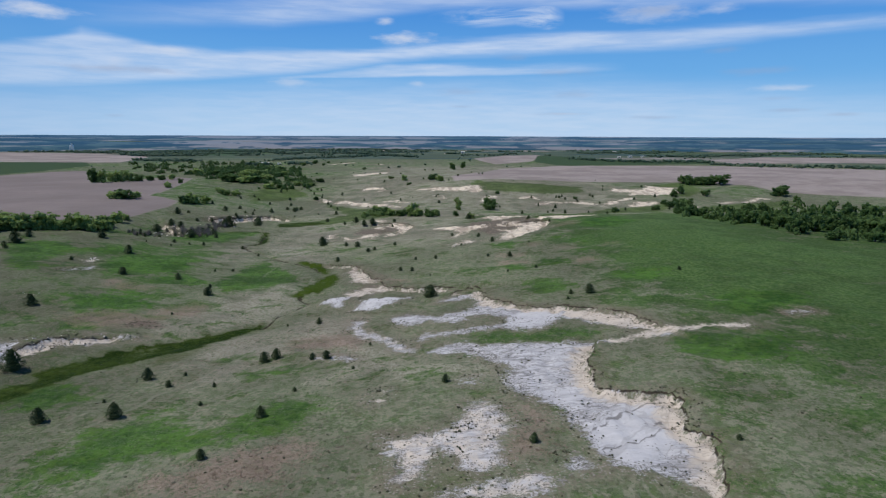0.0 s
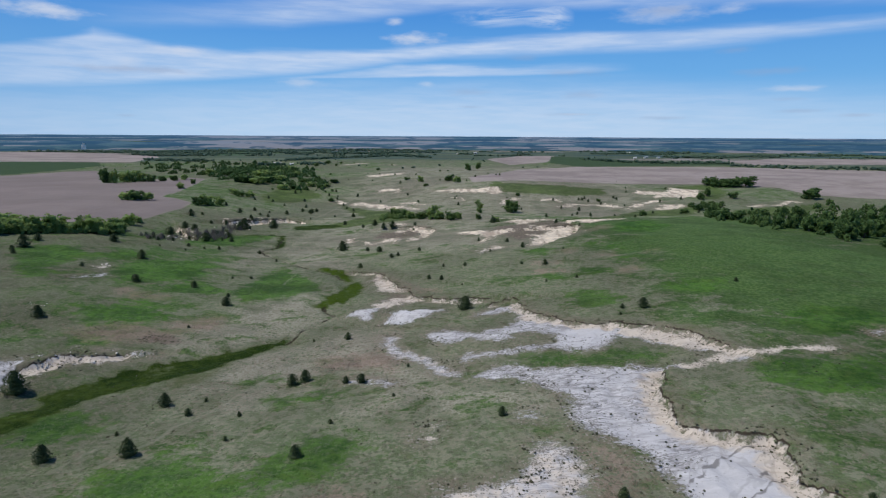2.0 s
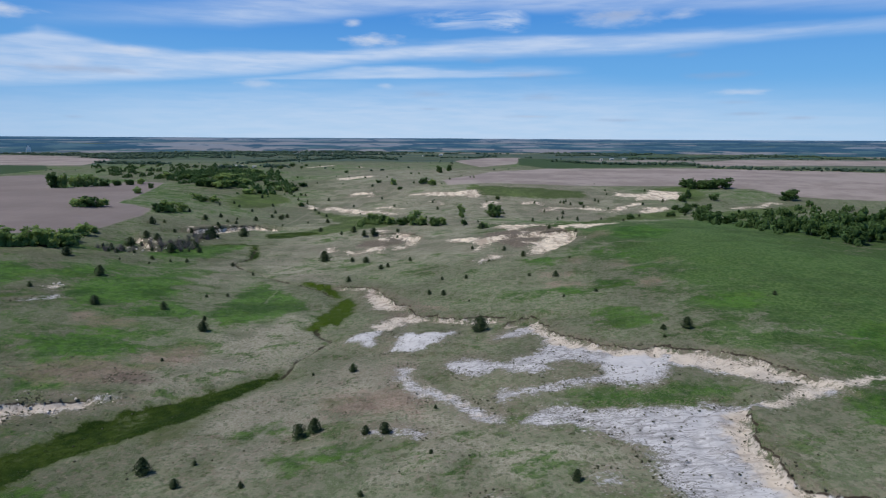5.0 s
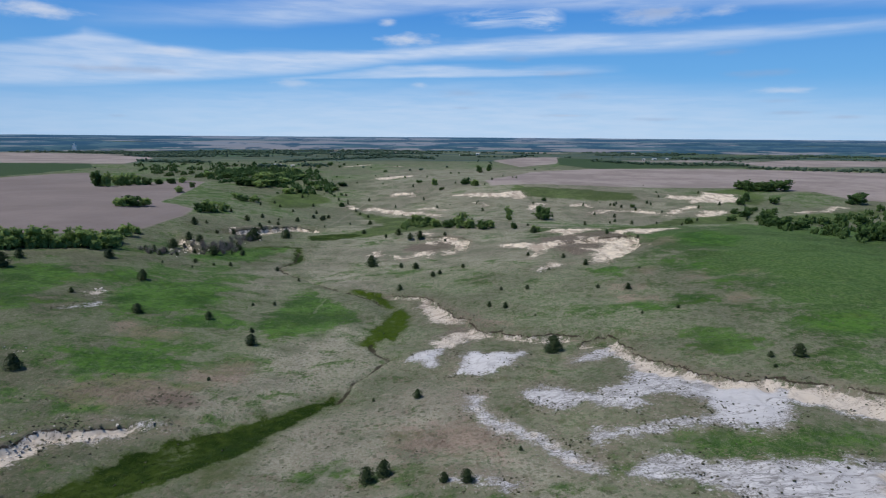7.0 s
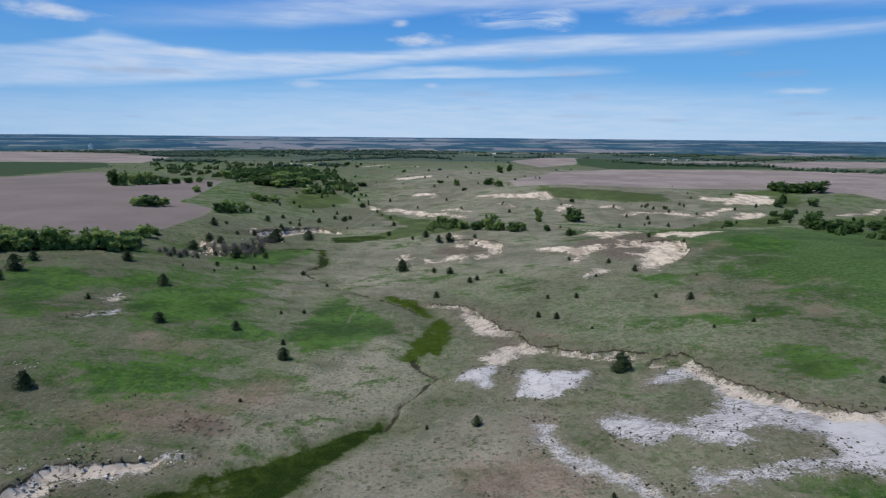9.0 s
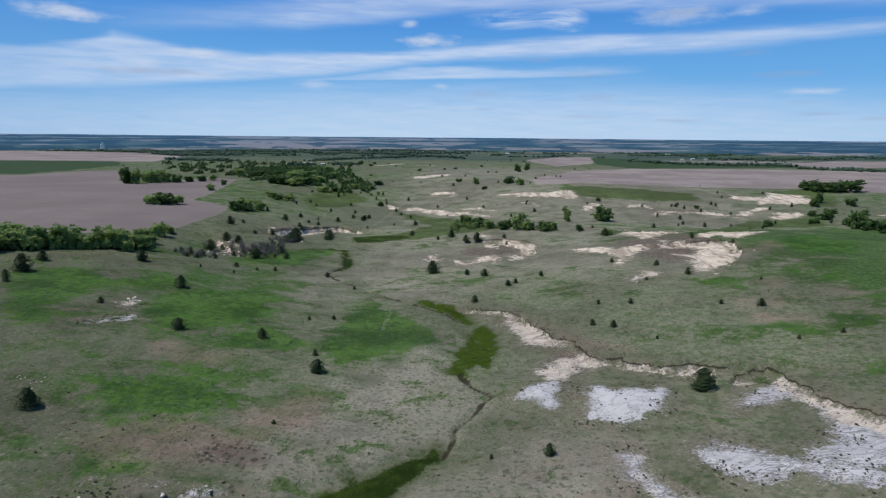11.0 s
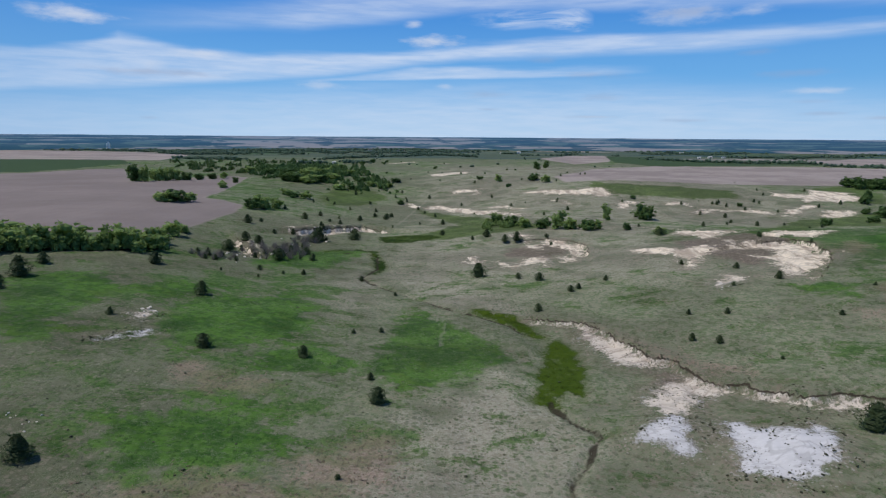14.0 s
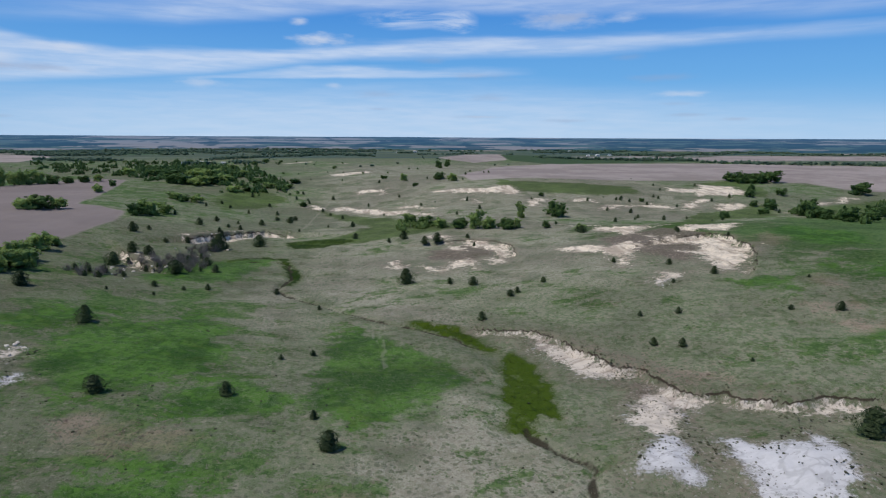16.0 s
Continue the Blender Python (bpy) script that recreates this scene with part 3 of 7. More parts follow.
DRY = {
    "flat": ((-53.5, 144.4), (-48.7, 150.7), (-41.6, 156), (-36.9, 163.6), (-33.8, 151.6), (-28.8, 138.6), (-33.5, 126.8), (-46.2, 123.2), (-51.9, 126.1)),
    "flat_b": ((-55.8, 125.1), (-47.6, 143.1), (-36.5, 155.8), (-28.7, 140.6), (-34.1, 126.6), (-44.8, 116.4), (-55.1, 108.6), (-60.9, 116.9)),
    "upstream": ((-62.4, 220.7), (-53.2, 235.6), (-41.1, 219.9), (-30.6, 188), (-40.5, 193), (-51.3, 199.9)),
    "left_bare": ((-79.5, 214.1), (-71.8, 234.3), (-61.7, 214.8), (-63.9, 186.2), (-71.1, 183.2)),
    "center": ((-25.1, 132.2), (-12.5, 122), (-8.2, 107.1), (-5.2, 100.3), (-31.5, 102.9), (-31.3, 118.2)),
    "center_b": ((-13.5, 106), (-3, 96.1), (1, 91.3), (8.5, 87.7), (12.5, 82.8), (13.2, 76.8), (-0, 76.8), (-15.4, 81.8)),
    "slope": ((-46.4, 115.6), (-30.5, 117.5), (-21.5, 99.4), (-25.6, 86.3), (-35.1, 83.8), (-43.5, 95.3)),
}
RUST = {
    "brow_p": ((44.2, 158.0), (49.3, 159.1), (49.0, 154.8), (44.0, 151.1), (42.0, 153.9)),
    "brow_q": ((43.2, 178.8), (50.4, 179.6), (46.5, 171.9), (40.5, 173.9)),
    "brow_r": ((22.2, 168.3), (30.8, 163.9), (31.2, 157.9), (21.4, 161.5)),
    "brow_s": ((56.4, 236.9), (64.1, 239.3), (61.4, 227.6), (54.6, 217.3), (46.8, 214.8), (47.7, 222.7)),
    "j": ((-71.6, 121.2), (-68.2, 122.9), (-62.4, 123.3), (-57.7, 121.9), (-61.9, 119.6), (-69.1, 119.3)),
    "k": ((-58.3, 132.3), (-56.4, 136.8), (-52.4, 137.3), (-50.8, 133.7), (-53.9, 129.7), (-57.1, 129.5)),
    "n": ((-13.1, 112.4), (-9.8, 108.5), (-8.6, 102.4), (-11.0, 97.7), (-13.5, 100.2)),
    "hollow": ((13.2, 65.5), (15.5, 68.0), (18.4, 67.1), (19.5, 61.5), (19.3, 57.2), (16.5, 52.7), (13.6, 50.6), (11.7, 52.0), (11.4, 55.3), (12.9, 59.4)),
    "a": ((-60.2, 128), (-58.3, 135.8), (-53.5, 138.4), (-50.4, 134.3), (-50.7, 125.3), (-57.9, 123.1)),
    "b": ((-30.1, 50), (-20.9, 57.8), (-13.5, 60.8), (-9.3, 56.6), (-10.6, 50.5), (-22.8, 46.8)),
    "c": ((-63, 127.9), (-56.4, 135.2), (-52.4, 128.3), (-59.4, 123.3)),
    "d": ((-79.3, 119.7), (-66.8, 126.1), (-55.3, 124), (-55.6, 118.1), (-65.2, 114.3), (-73.4, 113.6)),
    "e": ((-85.1, 149.5), (-81.2, 151.3), (-69.6, 147.2), (-70, 143.7), (-78.9, 142.7)),
    "f": ((22.1, 175.5), (32.5, 173.5), (30.3, 168.1), (21.3, 169.6)),
    "g": ((45.8, 158.2), (49.9, 157.8), (46, 151.4), (42.4, 152.3)),
    "i": ((-25.2, 110.9), (-14, 112.4), (-7.6, 104.4), (-13.5, 100.3), (-25.3, 101.4)),
    "l": ((33.9, 189.7), (40.3, 189.2), (36.6, 179.9), (32.2, 180.9)),
    "m": ((57.3, 179.2), (61.4, 179.4), (59, 174.6), (53.9, 172.5)),
    "h": ((-14.4, 171), (-7.5, 159.9), (-3.4, 154.3), (-9.5, 154.8), (-14.4, 165)),
}
FIELD = {
    "far_b": ((-582.2, 1632.9), (-539.9, 2082.6), (-255.5, 1824.2), (-207.4, 1321.8), (-400.3, 1425.7)),
    "left": ((-468.7, 416.7), (-402.2, 460.5), (-359.2, 510.6), (-352.5, 549), (-330.6, 582.5), (-242.1, 430.7), (-229, 449.2), (-222.1, 482.9), (-206.1, 494.9), (-190.4, 484.9), (-173, 398.8), (-162.1, 347.6), (-138, 328.5), (-133.3, 306.6), (-133.3, 274.8), (-136.4, 250.1), (-148.8, 239.9), (-166.7, 235.9), (-194.1, 224.1), (-229.2, 208)),
    "right": ((16.9, 484.1), (74.4, 634.7), (150.9, 703.7), (314.3, 713.2), (443.3, 656.1), (601.3, 529.5), (364.8, 336.6), (256.9, 400.5), (242.4, 414.6), (239.2, 445), (221.9, 448.9), (193.8, 463.9), (108.2, 448.5), (18.5, 445.4)),
    "far_left": ((-1317.3, 1156.1), (-836.1, 1191.6), (-657.8, 1154.9), (-432.2, 938.4), (-385.9, 755.7), (-538.4, 766.6), (-815.1, 718.6)),
    "hill": ((60.3, 917.7), (130.9, 1068.2), (191.3, 1083.2), (137.3, 829.6), (77, 737.7)),
    "far_right": ((408.8, 892.2), (550.6, 1013.1), (668.1, 963.5), (1003.7, 925.9), (799.3, 745.8), (546.5, 797.2), (384.9, 773.4)),
}
CROP = {
    "green": ((181, 1054.9), (229.5, 1018.4), (290.2, 852.9), (388.4, 850.6), (357.1, 759.6), (150.9, 703.7), (135.5, 801.7)),
    "left": ((-798, 703.7), (-538.4, 766.6), (-421.6, 748.8), (-375.5, 671.1), (-366.8, 578.4), (-368.9, 524.4), (-498.9, 443)),
}
WOODS = {
    "v": ((-403.4, 824.8), (-304.7, 789.7)),
    "w": ((-489.3, 1285.1), (-295.8, 1365.6), (-72.4, 1280.4)),
    "x": ((-218.7, 828.5), (-169.6, 927.6), (-66.6, 1069.5)),
    "y": ((-211, 694.6), (-148.1, 742.9)),
    "o": ((-1202.4, 1322.2), (-1048.5, 1437.5), (-776.9, 1413.7), (-529.8, 1431)),
    "p": ((-510.7, 1335.3), (-388.9, 1258.6), (-285.7, 1198.2)),
    "q": ((-258.3, 1199.5), (-119, 1115.4), (-21.1, 973)),
    "r": ((-51.6, 1978.7), (51, 1887.9), (113.6, 1571.8)),
    "s": ((112.1, 1468.9), (268.8, 1609.2), (588.1, 1932.5)),
    "a": ((-1402.6, 1452.4), (-1057, 1507.2), (-811.3, 1548.3), (-576.1, 1473.6)),
    "b": ((-478, 1309.2), (-408.5, 1310.4), (-282.5, 1168.7)),
    "c": ((-266, 1298.1), (-187.5, 1414.9), (-8.1, 1719.4), (161.1, 1575.1)),
    "d": ((-160.8, 1194.8), (-33.9, 1292.2)),
    "e": ((204.8, 919.6), (242.9, 847.8), (286, 803.1), (372.6, 818.7)),
    "f": ((341.8, 729.8), (400.8, 688.9), (459.3, 678), (519, 621.6)),
    "h": ((-533.4, 1068.2), (-444.4, 1014.6), (-382, 1015.8)),
    "i": ((587.4, 1149.2), (632.3, 1155)),
    "j": ((744.7, 1289.2), (775.3, 1300.8)),
    "k": ((872.9, 1358.3), (904.4, 1368.2)),
}
GROVES = {
    "valley_b": ((-149.3, 515.2), (-123.9, 564.2), (-87.3, 499.1), (-83.7, 447.5), (-108, 424.9), (-129.7, 447)),
    "valley": ((-224.1, 578.8), (-215.3, 645.5), (-164.4, 639.7), (-129.9, 600.0), (-111.1, 516.8), (-95.2, 487.3), (-85.6, 445.9), (-102.7, 444.0), (-127.1, 461.3), (-154.8, 474.2), (-188.0, 483.1)),
    "draw": ((137.6, 338.8), (167.9, 320.1), (228.8, 371.5), (269.2, 344.1), (269.1, 292.4), (171.2, 190.5), (140.8, 188.3), (127.4, 197.8), (121.9, 226.9), (109.7, 252.5)),
    "creek_line": ((-31.1, 340.3), (-4.4, 306), (6.7, 297.9), (4.8, 289.1), (-14.2, 297.7), (-29.5, 324.3)),
    "creek_head": ((-36.7, 316.9), (-33.0, 338.0), (-26.0, 344.0), (-18.8, 326.4), (-22.9, 317.0), (-32.9, 305.0)),
    "valley_back": ((-240.3, 530.5), (-209.1, 518.5), (-195.5, 559.1), (-164.2, 531.8), (-129.8, 530.8), (-148.0, 620.0), (-215.0, 735.0), (-290.0, 770.0), (-345.0, 700.0), (-300.0, 610.0)),
    "field_row": ((-160.8, 208.7), (-141.1, 218), (-126.8, 235.1), (-121.6, 227.6), (-137.7, 212.6), (-154, 200.5)),
}
RUNNELS = {
    "a": (0.36, ((20.9, 58.2), (22.9, 58.7), (25.9, 61.9), (28.7, 64.1), (32.4, 66.6), (34.7, 66.7))),
    "b": (0.22, ((25.9, 61.9), (28.2, 61.1), (30.7, 60.7), (32.6, 61.8))),
    "c": (0.34, ((22.6, 54.2), (26.0, 55.4), (29.0, 56.7), (32.8, 60.4), (34.1, 61.0))),
    "d": (0.15, ((27.6, 62.8), (27.4, 64.7), (28.2, 66.8))),
    "e": (0.22, ((28.3, 109.5), (24.3, 106.5), (20.9, 103.8), (19, 104))),
    "f": (0.15, ((28, 109.6), (27.3, 106.2), (24.9, 102.9))),
    "g": (0.32, ((4.8, 91.2), (9.9, 90.6), (14.6, 88.9), (21.6, 87.9), (26.3, 89.1), (30.8, 92.1))),
    "h": (0.2, ((14.4, 87.7), (17.1, 85.4), (20.8, 85.7), (23.2, 83.4))),
    "i": (0.3, ((21.5, 227.6), (20.4, 221.4), (19.6, 217.9))),
}
TRAILS = {
    "a": (0.2, ((-48.3, 189.8), (-47.1, 181.1), (-47.3, 171.2))),
    "b": (0.2, ((-49.4, 189), (-48.1, 180), (-48.2, 170.2))),
    "c": (0.3, ((-13.1, 123.4), (-9.3, 122.4), (-4.6, 122))),
    "d": (0.25, ((-26.8, 144.6), (-23.8, 145.4), (-20.3, 146.3))),
    "e": (0.25, ((-44.4, 138.8), (-43.4, 132.3), (-42.7, 125.5))),
    "f": (0.25, ((-43, 66.9), (-38.5, 79.4), (-32.4, 96), (-28, 108.3))),
    "g": (0.2, ((-47.1, 66.7), (-44.8, 76), (-41.1, 85.3))),
    "h": (0.6, ((-72.9, 331), (-69.6, 400.2), (-63.9, 439))),
    "i": (0.3, ((-78, 272.4), (-65.2, 244.3), (-61, 220.9))),
}

# junipers: x, y, height
JUNIPERS_NEAR = ((-68.2, 90.3, 3.9), (-50.1, 68.8, 2.3), (-40.8, 70.7, 2.4), (-44.0, 87.4, 2.2), (-38.9, 83.6, 1.2), (-31.1, 82.4, 0.8), (-30.3, 74.4, 0.7), (-26.9, 95.8, 2.0), (-25.0, 96.9, 2.1), (-17.9, 94.0, 1.2), (-15.3, 93.7, 1.6), (-19.8, 68.5, 1.6), (-23.1, 55.9, 1.3), (-21.8, 121.0, 1.5), (5.4, 76.5, 1.3), (15.4, 56.3, 1.2), (-17.5, 78.6, 0.7), (-45.3, 76.5, 0.6), (-38.5, 89.3, 0.6), (-8.3, 100.5, 0.6), (-9.6, 86.1, 0.6), (-28.7, 120.8, 0.6))
JUNIPERS_WEST = ((-86.3, 123.7, 2.7), (-55.2, 145.2, 2.3), (-57.1, 152.4, 1.1), (-83.1, 157.8, 2.3), (-68.1, 158.4, 1.9), (-95.7, 186.8, 3.0), (-133.8, 196.4, 2.7), (-130.4, 184.7, 4.1), (-130.0, 178.9, 1.7), (-102.0, 166.1, 1.3), (-115.9, 208.8, 3.0), (-63.3, 173.6, 0.8), (-58.8, 176.3, 0.9), (-95.6, 221.4, 1.4), (-84.2, 220.3, 1.4), (-92.9, 212.0, 0.8), (-102.2, 212.9, 0.7), (-69.6, 220.7, 1.4), (-59.4, 205.9, 1.0), (-56.6, 126.6, 0.6), (-126.5, 174.4, 1.5))
JUNIPERS_MIDDLE = ((-39.8, 226.1, 3.9), (-30.1, 221.4, 1.6), (-25.4, 217.6, 2.1), (-28.8, 191.4, 1.7), (-19.9, 204.7, 1.5), (-17.8, 206.9, 1.4), (-10.8, 211.0, 1.3), (-6.4, 168.7, 1.3), (-2.9, 166.5, 1.4), (-2.3, 181.8, 1.0), (4.1, 180.4, 1.2), (2.6, 157.7, 0.6), (23.9, 201.6, 1.8), (20.0, 213.3, 1.5), (10.5, 222.5, 1.2), (-35.2, 291.2, 3.0), (-29.7, 277.0, 2.6), (-25.5, 277.2, 3.2), (-15.4, 278.0, 1.5), (19.9, 270.3, 2.6), (45.1, 255.9, 1.5), (-51.8, 304.3, 2.1), (-52.7, 339.4, 2.4), (2.7, 137.4, 3.3), (19.2, 266.5, 2.6), (44.2, 253.0, 1.4), (50.8, 238.1, 1.0), (-15.5, 266.5, 1.2))
JUNIPERS_EAST = ((23.5, 151.1, 0.7), (31.4, 152.4, 0.9), (26.3, 169.6, 1.6), (34.1, 121.9, 1.0), (64.0, 136.5, 1.0), (38.0, 120.8, 2.1), (32.6, 117.8, 0.6), (38.7, 54.9, 0.7), (13.0, 198.6, 0.9), (34.6, 187.3, 0.7), (20.1, 173.1, 0.9))
JUNIPERS_CREEKSIDE = ((-111.7, 242.6, 3.5), (-112.3, 258.5, 3.0), (-108.1, 258.0, 2.8), (-94.7, 274.7, 3.9), (-93.9, 279.8, 5.2), (-95.6, 237.8, 3.3), (-90.9, 250.2, 2.4), (-83.3, 289.1, 4.1), (-88.9, 218.9, 0.9), (-103.9, 227.5, 1.3), (-111.4, 285.0, 1.7), (-122.4, 289.8, 3.4), (-119.6, 296.2, 1.5), (-106.2, 290.4, 2.5), (-108.9, 318.4, 2.8), (-106.3, 335.3, 2.2), (-99.4, 322.0, 1.4), (-89.5, 338.0, 2.5), (-85.9, 361.0, 2.1), (-79.8, 353.9, 2.6), (-78.6, 365.7, 2.2))
JUNIPERS_FAR = ((50.0, 310.4, 2.1), (67.0, 328.5, 1.4), (74.2, 317.5, 2.2), (75.6, 351.1, 2.2), (66.5, 356.7, 1.9), (83.8, 380.9, 2.1), (146.6, 383.9, 2.3), (129.7, 373.0, 1.9), (135.7, 330.0, 2.0), (-80.0, 359.6, 2.6), (-88.5, 381.7, 2.2), (-122.5, 337.6, 2.0), (-101.0, 378.1, 1.9), (-98.0, 334.3, 1.4), (-95.6, 409.5, 2.1), (-84.3, 437.0, 2.0), (-76.4, 424.9, 1.9), (-68.1, 400.6, 2.0), (-108.2, 437.0, 2.6), (-118.4, 404.9, 1.8), (-36.0, 473.9, 2.1), (-27.2, 422.4, 1.9), (-18.5, 389.3, 1.7), (4.7, 387.7, 1.7), (6.5, 364.0, 2.1), (65.7, 380.2, 1.7), (82.0, 382.2, 1.8), (106.1, 383.8, 1.8), (86.7, 376.5, 1.8), (92.8, 369.7, 1.7), (42.2, 348.6, 1.5), (-57.7, 374.1, 1.9), (-81.6, 451.9, 2.0), (-63.8, 436.2, 2.3))
# leafy trees: x, y, height, width
TREES_SHRUBS = ((-109, 229, 3.8, 3.8), (-101, 243, 4.7, 4.7), (-97, 245, 5.4, 5.0), (-94, 243, 5.4, 5.0), (-96, 255, 5.7, 4.9), (-97, 270, 4.9, 4.9), (-97, 275, 5.4, 4.6), (-106, 246, 3.3, 3.7), (-109, 226, 2.7, 3.0), (-98, 252, 4.5, 4.5), (-105, 252, 3.4, 3.4), (-112, 226, 4.1, 4.4))
TREES_ROW = ((-151, 208, 5.9, 7.5), (-147, 210, 6.5, 8.1), (-144, 213, 6.2, 7.1), (-140, 216, 7.8, 8.5), (-135, 216, 4.8, 5.5), (-133, 219, 6.5, 2.9), (-129, 221, 7.1, 8.4), (-125, 224, 4.5, 6.5), (-125, 218, 3.8, 3.5), (-132, 250, 5.2, 6.3), (-155, 218, 4.9, 9.0), (-152, 203, 6.9, 9.6), (-158, 216, 6.9, 10.8), (-131, 257, 3.1, 3.4))
TREES_FIELDGROVE = ((-243, 437, 12.4, 10.0), (-237, 436, 10.7, 8.4), (-233, 443, 9.3, 8.5), (-229, 447, 9.3, 7.8), (-225, 452, 8.6, 8.6), (-219, 455, 6.3, 7.8), (-214, 461, 4.7, 7.1), (-207, 465, 4.7, 7.1), (-204, 477, 4.9, 6.5), (-167, 316, 5.1, 7.6), (-163, 320, 6.2, 8.7), (-159, 323, 5.2, 6.7), (-184, 445, 4.4, 4.4), (-179, 411, 4.7, 6.1), (-132, 323, 5.5, 6.5), (-129, 328, 6.5, 8.6), (-126, 336, 4.7, 6.2), (-135, 398, 4.4, 7.6), (-130, 401, 4.4, 7.6), (-142, 407, 3.9, 6.5))
TREES_MIDROW = ((-24, 322, 4.7, 7.1), (-19, 313, 4.1, 6.4), (-14, 304, 4.0, 5.7), (-8, 301, 7.4, 6.5), (-4, 295, 4.7, 6.0), (1, 291, 4.6, 6.3), (5, 292, 3.8, 4.2), (17, 330, 7.4, 4.5), (35, 338, 8.3, 9.4), (14, 287, 3.3, 3.3), (-29, 337, 4.0, 6.0), (21, 271, 2.8, 5.1), (2, 469, 5.2, 8.2), (8, 452, 5.0, 7.1), (-20, 475, 5.3, 6.0), (22, 617, 8.2, 7.1), (34, 645, 8.6, 6.4), (-79, 416, 3.2, 4.5), (-105, 501, 4.0, 4.8))
TREES_EAST = ((195, 457, 7.5, 10.3), (202, 451, 6.5, 10.2), (211, 453, 7.5, 11.3), (220, 452, 9.5, 13.2), (234, 394, 8.6, 10.4), (125, 232, 6.6, 4.0), (134, 302, 5.0, 6.9), (130, 275, 5.2, 5.8), (127, 252, 5.4, 4.9), (132, 234, 7.2, 4.6), (134, 227, 7.6, 5.0), (138, 224, 7.0, 5.5), (134, 205, 8.0, 7.0), (145, 213, 8.3, 6.4), (155, 219, 8.2, 6.6), (155, 209, 7.4, 6.4), (170, 220, 6.9, 7.4), (172, 215, 6.8, 7.3), (169, 271, 7.3, 6.7), (174, 264, 7.8, 7.2), (193, 279, 8.4, 7.7))
TREES_EAST_B = ((204, 281, 8.6, 8.6), (224, 294, 8.4, 9.1), (168, 308, 6.6, 6.6), (174, 302, 7.3, 6.6), (149, 187, 5.0, 6.8), (155, 300, 5.1, 6.4), (141, 343, 4.2, 7.0), (177, 211, 7.8, 7.8), (181, 205, 7.8, 7.8), (232, 282, 9.0, 10.4), (128, 330, 3.4, 5.4), (140, 318, 9.0, 7.2), (125, 279, 6.3, 6.8), (136, 308, 6.5, 5.9), (128, 282, 4.3, 4.9), (236, 266, 8.7, 10.1), (136, 187, 4.0, 5.8))
TREES_VALLEY = ((-191, 476, 5.6, 8.8), (-182, 472, 6.3, 9.4), (-173, 468, 6.2, 9.3), (-164, 461, 6.8, 9.8), (-160, 474, 7.0, 10.1), (-152, 472, 6.9, 10.0), (-143, 468, 6.1, 9.9), (-138, 477, 6.2, 9.3), (-133, 492, 5.6, 8.8), (-131, 519, 5.1, 8.5), (-187, 525, 5.3, 8.8), (-173, 522, 5.2, 8.7), (-159, 518, 6.0, 10.3), (-155, 533, 5.3, 8.8), (-148, 543, 4.5, 8.1), (-150, 595, 5.0, 8.9), (-210, 519, 4.4, 8.0), (-204, 532, 5.4, 9.1))
TREES_VALLEY_B = ((-150, 426, 4.8, 7.6), (-142, 421, 4.7, 7.4), (-137, 434, 4.9, 7.6), (-128, 435, 4.2, 7.6), (-121, 450, 4.3, 7.2), (-113, 456, 3.6, 6.5), (-120, 429, 3.4, 6.1), (-126, 410, 3.9, 6.5), (-113, 487, 3.9, 6.3), (-104, 469, 3.7, 6.0), (-92, 471, 3.0, 5.2), (-130, 538, 3.5, 7.0), (-73, 476, 3.8, 5.3), (-61, 500, 3.2, 4.8), (-43, 706, 3.5, 5.9), (-90, 490, 3.1, 6.3), (-95, 467, 3.0, 6.7), (-138, 454, 3.7, 7.3))
TREES_SLOPE = ((-145, 688, 4.6, 8.1), (-142, 741, 5.0, 8.8), (-32, 494, 3.1, 5.5), (-15, 451, 2.1, 3.5), (183, 392, 5.3, 6.8), (157, 364, 2.8, 4.8), (45, 392, 2.5, 3.7), (93, 376, 2.5, 3.1), (160, 386, 5.6, 6.3), (132, 307, 8.1, 4.3), (136, 306, 4.9, 5.4), (125, 290, 3.0, 4.1), (169, 398, 7.2, 5.0), (149, 356, 5.0, 4.4), (102, 319, 3.7, 5.2), (194, 445, 9.0, 8.2), (204, 447, 7.5, 12.6), (211, 448, 7.6, 12.7), (148, 353, 3.3, 6.6), (135, 317, 4.2, 4.9), (143, 358, 3.4, 4.8))

# ---- the lie of the land ----
# low hills and hollows: x, y, spread, height
HILLS = (
    (-60, 75, 45, -3.2), (-30, 120, 35, -4.4), (-35, 155, 30, -0.6), (-55, 190, 40, -4.5), (-70, 235, 45, -4.7), (-80, 300, 50, -7.3),
    (-60, 400, 60, -12.9), (0, 370, 50, 1.0), (60, 345, 45, -7.2), (130, 350, 50, -2.8), (240, 330, 70, -6.5), (40, 90, 40, 0.5),
    (60, 140, 50, 2.7), (60, 210, 45, 2.4), (20, 160, 40, -3.0), (20, 240, 35, -1.7), (20, 440, 60, 5.4), (-95, 160, 40, 0.4),
    (-130, 200, 50, 2.2), (-130, 320, 50, 4.1), (-8.5, 133.5, 4.6, 1.7), (-20.5, 138.5, 3.6, 1.4), (2, 115, 5, 0.5), (9, 107, 5, 0.5))


def smooth(v, lo, hi):
    k = np.clip((v - lo) / (hi - lo), 0, 1)
    return k * k * (3 - 2 * k)


